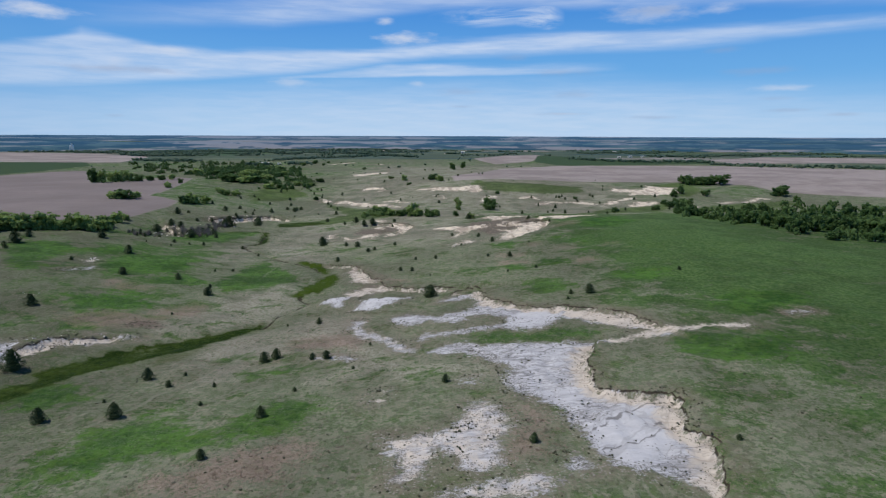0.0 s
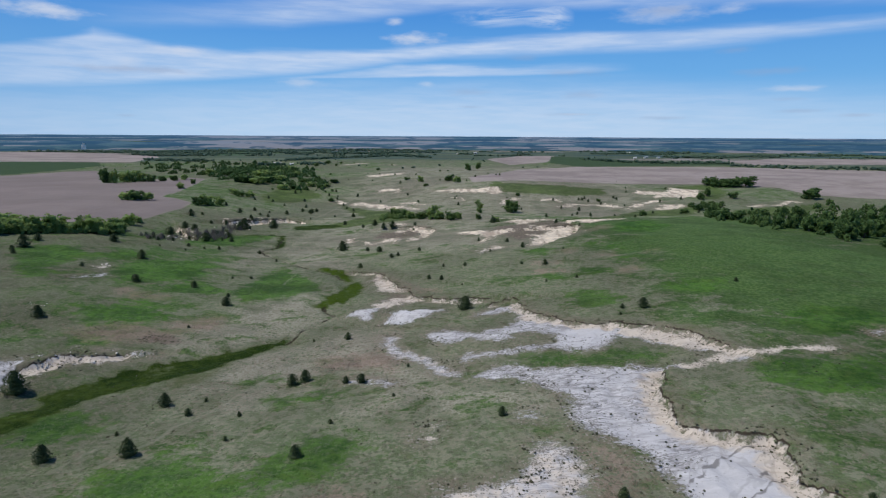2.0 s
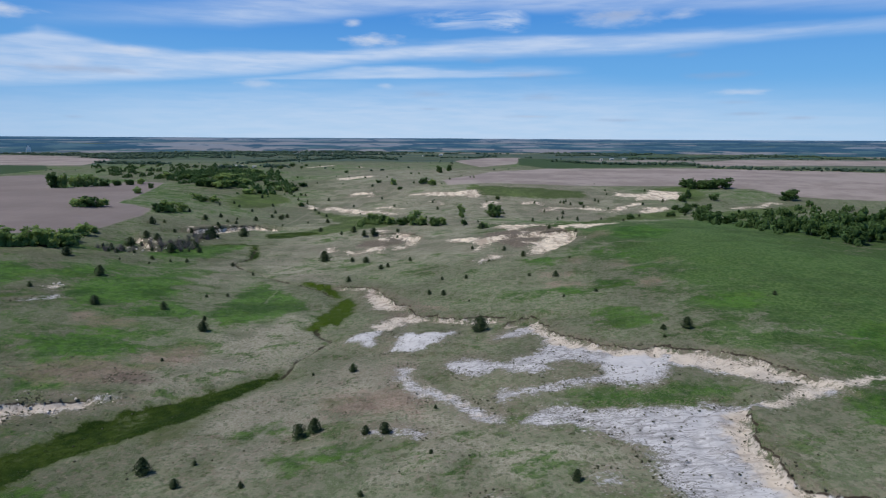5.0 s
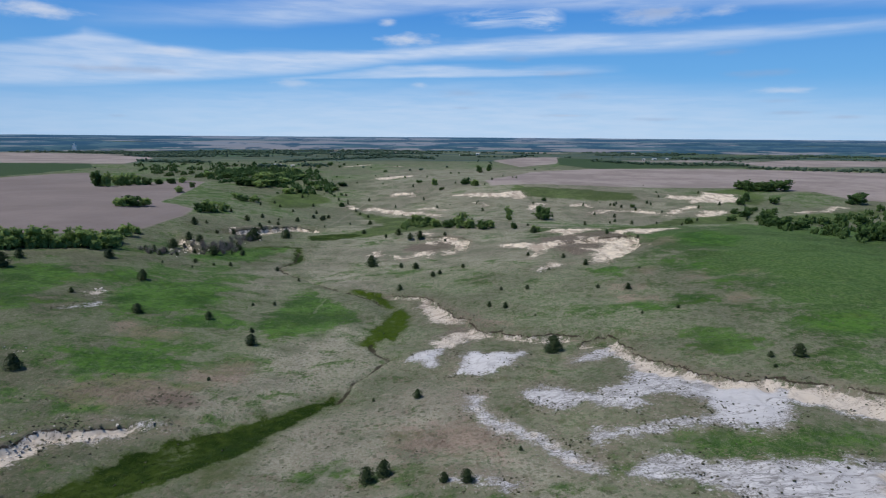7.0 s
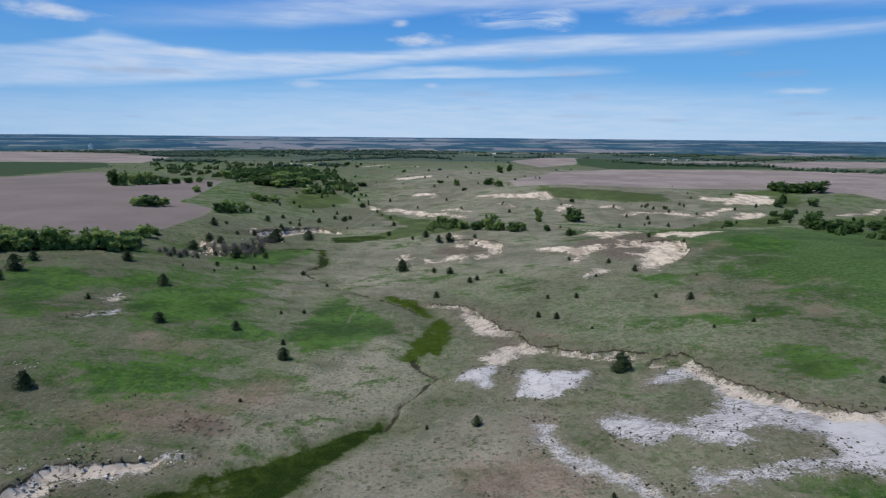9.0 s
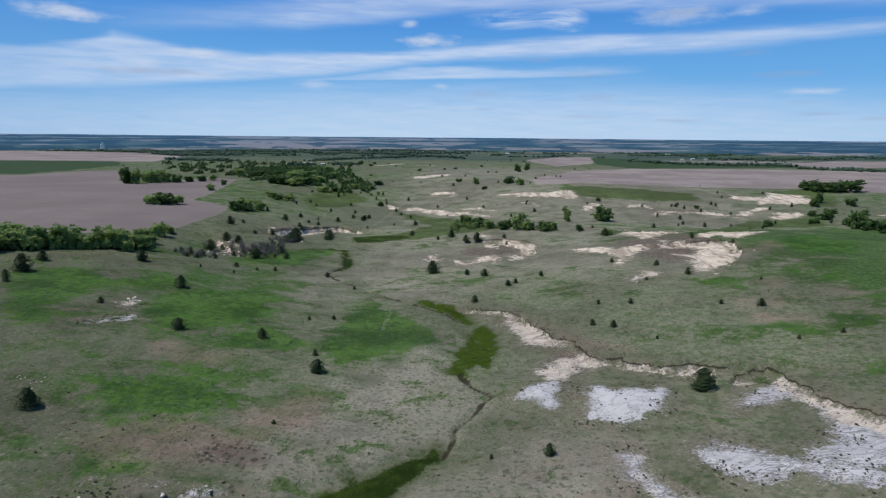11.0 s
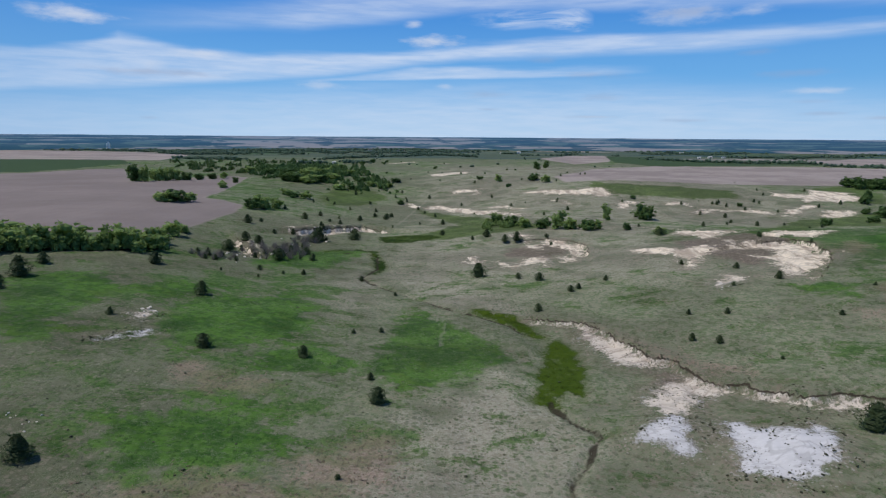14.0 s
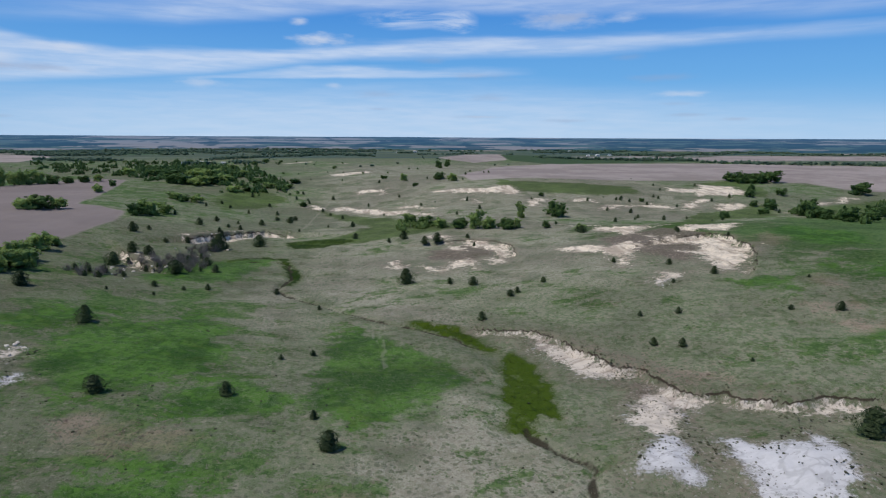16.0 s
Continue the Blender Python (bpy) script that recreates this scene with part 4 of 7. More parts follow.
def along(points, x, y):
    """Distance to a line of points, and the side (+1: to the left of its way)."""
    best, side = np.full(x.shape, 1e9), np.ones(x.shape)
    for (ax, ay), (bx, by) in zip(points, points[1:]):
        ex, ey = bx - ax, by - ay
        k = np.clip(((x - ax) * ex + (y - ay) * ey) / (ex * ex + ey * ey + 1e-9), 0, 1)
        d = np.hypot(x - ax - k * ex, y - ay - k * ey)
        near = d < best - 1e-6
        best = np.where(near, d, best)
        side = np.where(near, np.sign(ex * (y - ay) - ey * (x - ax)), side)
    return best, side


def arc_along(points, x, y):
    """How far along a line of points the nearest place on it lies."""
    best, arc, run_up = np.full(x.shape, 1e9), np.zeros(x.shape), 0.0
    for (ax, ay), (bx, by) in zip(points, points[1:]):
        ex, ey = bx - ax, by - ay
        k = np.clip(((x - ax) * ex + (y - ay) * ey) / (ex * ex + ey * ey + 1e-9), 0, 1)
        d = np.hypot(x - ax - k * ex, y - ay - k * ey)
        near = d < best
        best, arc = np.where(near, d, best), np.where(near, run_up + k * math.hypot(ex, ey), arc)
        run_up += math.hypot(ex, ey)
    return arc


def ripple(x, y, size, seed=0):
    """Cheap smooth unevenness, about -1 to 1."""
    r = random.Random(seed)
    out = np.zeros(x.shape)
    for _ in range(7):
        a, f, p = r.uniform(0, 6.283), 6.283 / (size * r.uniform(0.6, 1.7)), r.uniform(0, 6.283)
        out = out + np.sin((x * math.cos(a) + y * math.sin(a)) * f + p + 1.3 * np.sin((x * math.sin(a) - y * math.cos(a)) * f * 0.6 + p))
    return out / 3.2


def rim_side(line, rough, x, y):
    """Signed distance to a scalloped rim, positive on its low side."""
    d, s = along(line, x + rough * ripple(x, y, 4.6, 3) + 0.4 * rough * ripple(x, y, 1.9, 6), y + rough * ripple(x, y, 5.2, 4))
    return d * s


def height(x, y):
    """Height of the ground at plan places (arrays)."""
    x, y = np.asarray(x, float), np.asarray(y, float)
    z = np.full(x.shape, 6.5)
    for hx, hy, s, h in HILLS:
        z = z + h * np.exp(-((x - hx) ** 2 + (y - hy) ** 2) / (2 * s * s))
    far = np.hypot(x, y)
    z = z + 2 * np.clip((far - 900) / 4000, 0, 1.2) ** 1.3                       # the plain lifts towards the skyline
    z = z + 1.6 * smooth(far, 600, 1500) * ripple(x, y, 900, 5) * (0.4 + far / 2500)
    z = z + 0.22 * ripple(x, y, 23, 1) + 0.07 * ripple(x, y, 5, 2)
    for line, drop, fade, rough in SCARPS:
        px, py = zip(*line)
        m = (x > min(px) - 3.2 * fade) & (x < max(px) + 3.2 * fade) & (y > min(py) - 3.2 * fade) & (y < max(py) + 3.2 * fade)
        if m.any():
            d = rim_side(line, rough, x[m], y[m])
            z[m] = z[m] - drop * smooth(d, -0.25, 0.75) * np.exp(-np.clip(d, 0, None) / fade)
    for line, drop, half in CHANNELS:
        px, py = zip(*line)
        m = (x > min(px) - 9) & (x < max(px) + 9) & (y > min(py) - 9) & (y < max(py) + 9)
        if m.any():
            d, _ = along(line, x[m], y[m])
            z[m] = z[m] - drop * (1 - smooth(d, half * 0.35, half * 1.25))
    return z


# ---- materials ----
def material(name):
    m = bpy.data.materials.new(name)
    m.use_nodes = True
    return m, Tree(m.node_tree)


def finish(t, color, rough=0.9, bump=None, strength=0.4, spec=0.15, distance=0.1):
    """Closes a material with a Principled shader and, if given, a bump from a height socket."""
    normal = None
    if bump is not None:
        normal = t.node("Bump", Strength=strength, Distance=distance, Height=bump)
    s = t.node("BsdfPrincipled", Base_Color=color, Roughness=rough, Specular_IOR_Level=spec, Normal=normal)
    t.end("OutputMaterial", s)


def ground_material():
    m, t = material("prairie")
    p = t.node("NewGeometry")
    n_big = t.noise(p, 0.018, 3.0)
    n_mid = t.noise(p, 0.10, 5.0, 0.62)
    n_small = t.noise(p, 0.55, 5.0, 0.65)
    n_lie = t.noise(t.node("Mapping", Vector=p, Rotation=(0, 0, 0.25), Scale=(0.8, 1.2, 1.0)), 0.12, 6.0, 0.65, twist=0.5)
    n_tuft = t.noise(p, 2.2, 4.0, 0.7)
    n_grain = t.noise(p, 8.0, 3.0, 0.7)
    n_weed = t.noise(p, 1.3, 3.0, 0.6)

    def about(v, k):
        return t.math("MULTIPLY", t.math("SUBTRACT", v, 0.5), k)

    jag = t.math("ADD", about(n_small, 3.4), about(n_tuft, 2.0))
    # pasture: grey-green sward mottled with pale dry stems and reddish stubble
    grit = t.math("ADD", about(n_tuft, 1.1), about(n_grain, 0.9))
    mottle = t.math("ADD", t.math("ADD", about(n_mid, 1.6), about(n_small, 1.2)), grit)
    sage = t.mix(t.step(t.math("ADD", n_small, about(n_weed, 0.8)), 0.42, 0.58), (0.186, 0.192, 0.128), (0.112, 0.144, 0.075))
    straw = t.mix(t.step(n_weed, 0.4, 0.6), (0.245, 0.228, 0.174), (0.330, 0.308, 0.246))
    dry = t.math("MULTIPLY", t.attr("dry"), 0.045)
    c = t.mix(t.math("MULTIPLY", t.step(t.math("ADD", mottle, dry), -0.14, 0.26), 0.9), sage, straw)
    rust = t.math("ADD", t.math("MULTIPLY", t.attr("rust"), 0.08), t.math("ADD", about(n_small, 1.2), t.math("ADD", about(n_mid, 0.8), grit)))
    c = t.mix(t.math("MULTIPLY", t.step(rust, -0.05, 0.24), 0.72), c, t.mix(t.step(n_tuft, 0.4, 0.6), (0.185, 0.132, 0.105), (0.37, 0.290, 0.240)))
    # sward darker towards both flanks: denser grass, and lens falloff painted into the colour
    c = t.mix(t.math("MULTIPLY", t.attr("flank_dark"), t.math("ADD", 0.35, t.math("MULTIPLY", n_lie, 0.4))), c, t.mix(n_tuft, (0.050, 0.058, 0.032), (0.105, 0.110, 0.066)))
    # scattered single weeds, green and dead
    n_spot = t.noise(p, 0.95, 4.0, 0.65)
    c = t.mix(t.math("MULTIPLY", t.step(t.math("ADD", n_weed, about(n_mid, 0.9)), 0.58, 0.68), 0.5), c, (0.050, 0.088, 0.030))
    c = t.mix(t.math("MULTIPLY", t.step(t.math("ADD", n_spot, about(n_lie, 0.9)), 0.58, 0.68), 0.5), c, t.mix(n_tuft, (0.125, 0.090, 0.068), (0.26, 0.205, 0.165)))
    # single plants, dark green, grey-green or bleached
    loose = t.warp(p, 1.6, 0.5)
    thick_k = t.step(t.math("ADD", n_mid, about(n_big, 0.8)), 0.34, 0.66)
    weed_a = t.dots(loose, 1.35, 0.42, t.math("ADD", 0.10, t.math("MULTIPLY", thick_k, 0.42)))
    weed_b = t.dots(loose, 0.62, 0.30, t.math("ADD", 0.03, t.math("MULTIPLY", t.step(n_lie, 0.44, 0.62), 0.30)))
    straw_a = t.dots(t.warp(p, 2.3, 0.4), 1.75, 0.42, t.math("SUBTRACT", 0.42, t.math("MULTIPLY", thick_k, 0.30)))
    c = t.mix(t.math("MULTIPLY", straw_a, 0.34), c, t.mix(t.step(n_big, 0.4, 0.6), (0.30, 0.225, 0.190), (0.30, 0.270, 0.215)))
    c = t.mix(t.math("MULTIPLY", weed_a, 0.55), c, t.mix(n_mid, (0.052, 0.070, 0.036), (0.088, 0.098, 0.058)))
    c = t.mix(t.math("MULTIPLY", weed_b, 0.6), c, t.mix(n_small, (0.040, 0.078, 0.024), (0.070, 0.094, 0.042)))
    # greener growth where the ground holds water
    flush = t.math("ADD", t.math("ADD", t.attr("green"), about(n_lie, 3.0)), t.math("ADD", about(n_small, 1.3), t.math("ADD", grit, about(n_big, 2.0))))
    fresh = t.step(flush, 0.12, 0.56)
    c = t.mix(t.math("MULTIPLY", fresh, 0.92), c, t.mix(t.step(n_weed, 0.38, 0.62), (0.031, 0.080, 0.016), (0.076, 0.130, 0.036)))
    lush_edge = t.math("ADD", t.attr("lush"), t.math("ADD", about(n_small, 7.0), t.math("ADD", about(n_lie, 10.0), t.math("MULTIPLY", grit, 4.5))))
    grass = t.mix(t.step(t.math("ADD", n_small, about(n_mid, 0.6)), 0.40, 0.60), (0.027, 0.080, 0.012), (0.062, 0.136, 0.022))
    grass = t.mix(t.math("MULTIPLY", weed_a, 0.45), grass, (0.020, 0.060, 0.010))
    grass = t.mix(t.math("MULTIPLY", t.step(t.math("ADD", n_lie, about(n_tuft, 0.5)), 0.54, 0.70), 0.4), grass, (0.085, 0.118, 0.028))
    grass = t.mix(t.math("MULTIPLY", t.attr("olive"), 0.6), grass, t.mix(n_small, (0.060, 0.084, 0.028), (0.105, 0.122, 0.046)))
    c = t.mix(t.math("MULTIPLY", t.step(lush_edge, -2.0, 1.6), 0.93), c, grass)
    # bare rusty spots show through the green as well
    c = t.mix(t.math("MULTIPLY", t.step(rust, -0.10, 0.30), t.math("MULTIPLY", t.step(t.attr("rust"), -2.0, 1.0), 0.5)), c, t.mix(n_tuft, (0.170, 0.118, 0.090), (0.32, 0.245, 0.195)))
    # tufts, the shade in their gaps painted dark, and bleached stems
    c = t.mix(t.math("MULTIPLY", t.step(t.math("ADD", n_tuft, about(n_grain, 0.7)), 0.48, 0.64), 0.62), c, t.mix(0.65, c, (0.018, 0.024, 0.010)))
    c = t.mix(t.math("MULTIPLY", t.step(t.math("ADD", n_grain, about(n_weed, 0.5)), 0.50, 0.66), t.math("SUBTRACT", 0.28, t.math("MULTIPLY", fresh, 0.2))), c, (0.29, 0.27, 0.205))
    c = t.mix(0.6, c, t.mix(t.step(t.math("ADD", n_big, about(n_mid, 0.8)), 0.36, 0.64), (0.34, 0.34, 0.34), (0.62, 0.62, 0.62)), "OVERLAY")
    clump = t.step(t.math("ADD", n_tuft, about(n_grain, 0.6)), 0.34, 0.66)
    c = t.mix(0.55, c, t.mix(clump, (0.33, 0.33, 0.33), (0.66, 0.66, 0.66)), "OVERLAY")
    # reeds in the wet hollows
    reed = t.mix(t.step(t.math("ADD", n_small, about(n_mid, 1.0)), 0.35, 0.7), (0.014, 0.030, 0.004), (0.036, 0.058, 0.009))
    c = t.mix(t.math("MULTIPLY", t.step(t.math("ADD", t.attr("sedge"), jag), -1.0, 2.0), 0.6), c, t.mix(n_tuft, (0.045, 0.060, 0.018), (0.088, 0.100, 0.040)))
    reed = t.mix(t.math("MULTIPLY", t.step(t.attr("pool"), -1.0, 1.0), 0.75), reed, t.mix(n_small, (0.030, 0.060, 0.005), (0.072, 0.108, 0.011)))
    wet = t.math("ADD", t.attr("reed"), t.math("MULTIPLY", jag, 0.7))
    c = t.mix(t.math("MULTIPLY", t.step(wet, -1.8, 0.2), 0.45), c, t.mix(n_tuft, (0.040, 0.066, 0.016), (0.080, 0.108, 0.030)))
    c = t.mix(t.math("MULTIPLY", t.step(wet, -0.3, 0.45), t.math("SUBTRACT", 1.0, t.math("MULTIPLY", t.step(t.math("ADD", n_mid, about(n_small, 0.5)), 0.60, 0.70), 0.5))), c, reed)
    # bare brown earth
    soil_c = t.mix(n_tuft, (0.080, 0.060, 0.049), (0.17, 0.135, 0.11))
    c = t.mix(t.math("MULTIPLY", t.step(t.math("ADD", t.attr("soil"), t.math("MULTIPLY", jag, 1.5)), -1.8, 2.2), 0.78), c, soil_c)
    on_soil = t.step(t.math("ADD", t.attr("soil"), jag), -1.5, 1.0)
    c = t.mix(t.math("MULTIPLY", t.math("MULTIPLY", on_soil, weed_a), 0.75), c, (0.045, 0.050, 0.028))
    c = t.mix(t.math("MULTIPLY", t.math("MULTIPLY", on_soil, straw_a), 0.6), c, (0.29, 0.235, 0.19))
    around = t.math("MULTIPLY", t.step(t.math("ADD", t.attr("chalk"), about(n_small, 6.0)), -4.6, -0.8), t.step(t.math("ADD", n_mid, grit), 0.40, 0.66))
    c = t.mix(t.math("MULTIPLY", around, 0.75), c, t.mix(n_tuft, (0.100, 0.080, 0.060), (0.225, 0.186, 0.148)))
    c = t.mix(t.math("MULTIPLY", t.step(t.math("ADD", t.attr("trail"), about(n_small, 0.5)), -0.15, 0.15), 0.3), c, (0.27, 0.25, 0.20))
    # chalk: white wash, creamy near the broken rims, with runnels and weeds
    low = t.attr("low")
    comb = t.noise(t.node("Mapping", Vector=p, Rotation=(0, 0, 0.5), Scale=(0.75, 1.35, 1.0)), 0.8, 6.0, 0.74, twist=0.3)
    comb_k = t.math("SUBTRACT", t.math("ADD", 6.6, t.math("MULTIPLY", t.attr("old"), 9.0)), t.math("MULTIPLY", t.attr("firm"), 3.4))
    edge = t.math("ADD", t.math("ADD", t.attr("chalk"), t.math("MULTIPLY", t.math("SUBTRACT", comb, 0.52), comb_k)), t.math("ADD", t.math("ADD", about(n_small, 2.0), t.math("MULTIPLY", about(n_mid, 3.4), t.math("SUBTRACT", 1.0, t.attr("firm")))), t.math("ADD", t.math("ADD", about(n_weed, 1.9), t.math("MULTIPLY", grit, 0.85)), t.math("MULTIPLY", about(n_mid, 14.0), t.attr("old")))))
    broad = t.noise(p, 0.16, 5.0, 0.6, twist=1.0)
    white = t.mix(t.step(broad, 0.34, 0.66), (0.43, 0.422, 0.428), (0.565, 0.552, 0.552))
    braid = t.noise(t.node("Mapping", Vector=p, Rotation=(0, 0, -0.9), Scale=(0.32, 1.25, 1.0)), 0.9, 6.0, 0.62, twist=0.9)
    clean = t.step(t.math("ADD", t.attr("clean"), about(n_small, 2.0)), -0.8, 1.2)
    thread = t.noise(t.node("Mapping", Vector=p, Rotation=(0, 0, -0.55), Scale=(0.22, 1.0, 1.0)), 1.15, 4.0, 0.55, twist=0.7)
    thread = t.math("MULTIPLY", t.math("SUBTRACT", 1.0, t.step(t.math("ABSOLUTE", about(thread, 1.0)), 0.008, 0.05)), t.step(t.noise(p, 0.12, 3.0), 0.34, 0.50))
    white = t.mix(t.math("MULTIPLY", t.math("MULTIPLY", thread, t.math("SUBTRACT", 1.0, clean)), 0.75), white, (0.12, 0.115, 0.11))
    white = t.mix(t.math("MULTIPLY", clean, 0.5), white, t.mix(n_mid, (0.47, 0.462, 0.465), (0.54, 0.53, 0.53)))
    white = t.mix(t.math("MULTIPLY", t.step(t.math("ADD", braid, about(broad, 0.35)), 0.47, 0.62), t.math("SUBTRACT", 0.62, t.math("MULTIPLY", clean, 0.45))), white, (0.27, 0.263, 0.262))
    white = t.mix(t.math("MULTIPLY", t.step(n_tuft, 0.45, 0.75), 0.2), white, (0.40, 0.395, 0.39))
    cream = t.mix(t.attr("old"), t.mix(n_small, (0.44, 0.378, 0.310), (0.63, 0.56, 0.475)), t.mix(n_small, (0.60, 0.505, 0.385), (0.80, 0.705, 0.565)))
    chalk_c = t.mix(t.step(t.math("ADD", t.attr("rim"), about(n_small, 1.5)), 0.25, 0.75), white, cream)
    vein = t.math("ABSOLUTE", about(t.noise(p, 0.075, 4.0, 0.55, twist=0.9), 1.0))
    fork = t.math("ABSOLUTE", about(t.noise(p, 0.21, 3.0, 0.5, twist=0.7), 1.0))
    runnel = t.math("MAXIMUM", t.math("SUBTRACT", 1.0, t.step(vein, 0.004, 0.022)), t.math("MULTIPLY", t.math("SUBTRACT", 1.0, t.step(fork, 0.003, 0.02)), t.step(broad, 0.42, 0.52)))
    chalk_c = t.mix(t.math("MULTIPLY", runnel, 0.3), chalk_c, (0.19, 0.18, 0.17))
    chalk_c = t.mix(t.math("MULTIPLY", t.step(t.math("ADD", t.attr("run"), about(n_small, 0.35)), -0.12, 0.06), 0.75), chalk_c, (0.13, 0.122, 0.116))
    margin = t.math("SUBTRACT", 1.0, t.step(t.math("ADD", t.attr("chalk"), about(n_mid, 3.0)), -0.2, 2.8))
    grown = t.step(t.math("ADD", t.noise(p, 0.13, 4.0, 0.6), about(n_small, 0.3)), 0.50, 0.62)
    share = t.math("MULTIPLY", t.math("ADD", 0.04, t.math("ADD", t.math("MULTIPLY", margin, 0.55), t.math("MULTIPLY", grown, 0.42))), t.math("SUBTRACT", 1.0, t.math("MAXIMUM", t.math("MULTIPLY", t.attr("rim"), 0.6), t.math("MULTIPLY", clean, 0.75))))
    speck = t.math("MAXIMUM", t.dots(t.warp(p, 2.6, 0.4), 2.3, 0.36, share), t.dots(t.warp(p, 3.0, 0.3), 3.9, 0.42, share))
    chalk_c = t.mix(t.math("MULTIPLY", speck, 0.7), chalk_c, t.mix(n_tuft, (0.052, 0.052, 0.038), (0.150, 0.138, 0.110)))
    thin_cover = t.step(t.math("ADD", t.math("ADD", comb, t.math("MULTIPLY", margin, 0.10)), about(n_grain, 0.3)), 0.55, 0.70)
    chalk_c = t.mix(t.math("MULTIPLY", t.math("MULTIPLY", thin_cover, grown), 0.55), chalk_c, t.mix(n_tuft, (0.085, 0.082, 0.062), (0.185, 0.168, 0.142)))
    rill = t.noise(t.vec(t.attr("arc"), t.math("MULTIPLY", t.attr("down"), 0.16), 0.0), 0.75, 4.0, 0.6, twist=0.3)
    on_face = t.math("MULTIPLY", t.math("SUBTRACT", 1.0, t.step(t.attr("down"), 3.0, 6.5)), t.step(t.attr("down"), 0.0, 0.6))
    chalk_c = t.mix(t.math("MULTIPLY", t.math("MULTIPLY", t.step(rill, 0.50, 0.63), on_face), t.math("ADD", 0.36, t.math("MULTIPLY", t.step(t.attr("far_face"), 0.0, 1.0), 0.3))), chalk_c, t.mix(n_small, (0.155, 0.122, 0.098), (0.27, 0.22, 0.18)))
    flute = t.noise(t.node("Mapping", Vector=p, Rotation=(0, 0, 0.15), Scale=(1.0, 0.22, 1.0)), 0.34, 5.0, 0.62, twist=0.5)
    chalk_c = t.mix(t.math("MULTIPLY", t.math("MULTIPLY", t.step(flute, 0.47, 0.60), t.attr("old")), 0.62), chalk_c, t.mix(n_small, (0.165, 0.128, 0.100), (0.33, 0.265, 0.205)))
    layer = t.step(t.math("ADD", t.noise(p, 0.16, 5.0, 0.65, twist=0.8), about(n_small, 0.5)), 0.50, 0.58)
    chalk_c = t.mix(t.math("MULTIPLY", t.math("MULTIPLY", layer, t.attr("old")), 0.25), chalk_c, soil_c)
    chip = t.dots(t.warp(p, 3.1, 0.4), 2.9, 0.44, t.math("MULTIPLY", t.step(t.math("ADD", t.attr("chalk"), about(n_mid, 4.0)), -2.8, 0.4), 0.45))
    c = t.mix(t.math("MULTIPLY", t.math("MULTIPLY", chip, t.step(low, -0.1, 0.25)), 0.38), c, (0.38, 0.35, 0.32))
    chalk_f = t.math("MULTIPLY", t.step(edge, -0.55, 0.6), t.step(low, -0.1, 0.25))
    c = t.mix(chalk_f, c, chalk_c)
    # the broken turf edge of the rims, with the shadow under the sod painted dark
    worn = t.math("ADD", low, about(n_small, 0.5))
    lip_shade = t.math("MULTIPLY", t.math("MULTIPLY", t.step(worn, -0.10, 0.0), t.math("SUBTRACT", 1.0, t.step(worn, 0.08, 0.22))), t.step(n_small, 0.36, 0.46))
    c = t.mix(t.math("MULTIPLY", lip_shade, 0.92), c, t.mix(n_tuft, (0.018, 0.014, 0.010), (0.06, 0.044, 0.034)))
    c = t.mix(t.math("MULTIPLY", t.step(t.math("ADD", t.attr("bed"), about(n_small, 0.9)), -0.2, 0.2), 0.92), c, t.mix(n_tuft, (0.016, 0.015, 0.010), (0.05, 0.040, 0.028)))
    # the far plain: a patchwork of woods, crops and stubble, distance haze painted in as cooler tones
    sq = t.node("Mapping", Vector=p, Rotation=(0, 0, 0.12), Scale=(0.0021, 0.0052, 1.0))
    cells = t.tree.nodes.new("ShaderNodeTexVoronoi")
    cells.distance = "CHEBYCHEV"
    t.put(cells.inputs["Vector"], sq)
    t.put(cells.inputs["Scale"], 1.0)
    t.put(cells.inputs["Randomness"], 0.8)
    cell = cells.outputs["Color"]
    pick = t.tree.nodes.new("ShaderNodeSeparateColor")
    t.put(pick.inputs[0], cell)
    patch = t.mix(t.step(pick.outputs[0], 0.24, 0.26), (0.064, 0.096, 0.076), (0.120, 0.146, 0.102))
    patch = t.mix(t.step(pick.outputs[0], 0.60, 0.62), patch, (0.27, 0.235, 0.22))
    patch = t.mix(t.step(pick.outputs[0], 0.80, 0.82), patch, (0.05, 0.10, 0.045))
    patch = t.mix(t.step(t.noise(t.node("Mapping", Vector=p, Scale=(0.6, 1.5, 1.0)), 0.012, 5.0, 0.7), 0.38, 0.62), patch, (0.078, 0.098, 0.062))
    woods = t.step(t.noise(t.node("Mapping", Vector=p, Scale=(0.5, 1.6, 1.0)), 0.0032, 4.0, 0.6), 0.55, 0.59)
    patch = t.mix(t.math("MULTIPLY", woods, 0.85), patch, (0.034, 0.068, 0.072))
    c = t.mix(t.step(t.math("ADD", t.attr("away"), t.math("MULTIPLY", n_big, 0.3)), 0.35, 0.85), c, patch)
    # tilled fields with faint drill rows
    row = t.node("TexWave", 1, Vector=p, Scale=0.06, Distortion=1.2, Detail=2.0, Detail_Scale=0.4)
    field_c = t.mix(t.step(t.math("ADD", n_big, about(n_mid, 0.5)), 0.38, 0.62), (0.228, 0.193, 0.178), (0.305, 0.262, 0.240))
    field_c = t.mix(t.math("MULTIPLY", row, 0.1), field_c, (0.18, 0.14, 0.125))
    # left field greyer and darker; lens falloff is part of this painted tone
    field_c = t.mix(t.math("MULTIPLY", t.step(t.attr("left_tone"), -2.0, 2.0), t.math("ADD", 0.55, about(n_mid, 0.8))), field_c, (0.150, 0.124, 0.118))
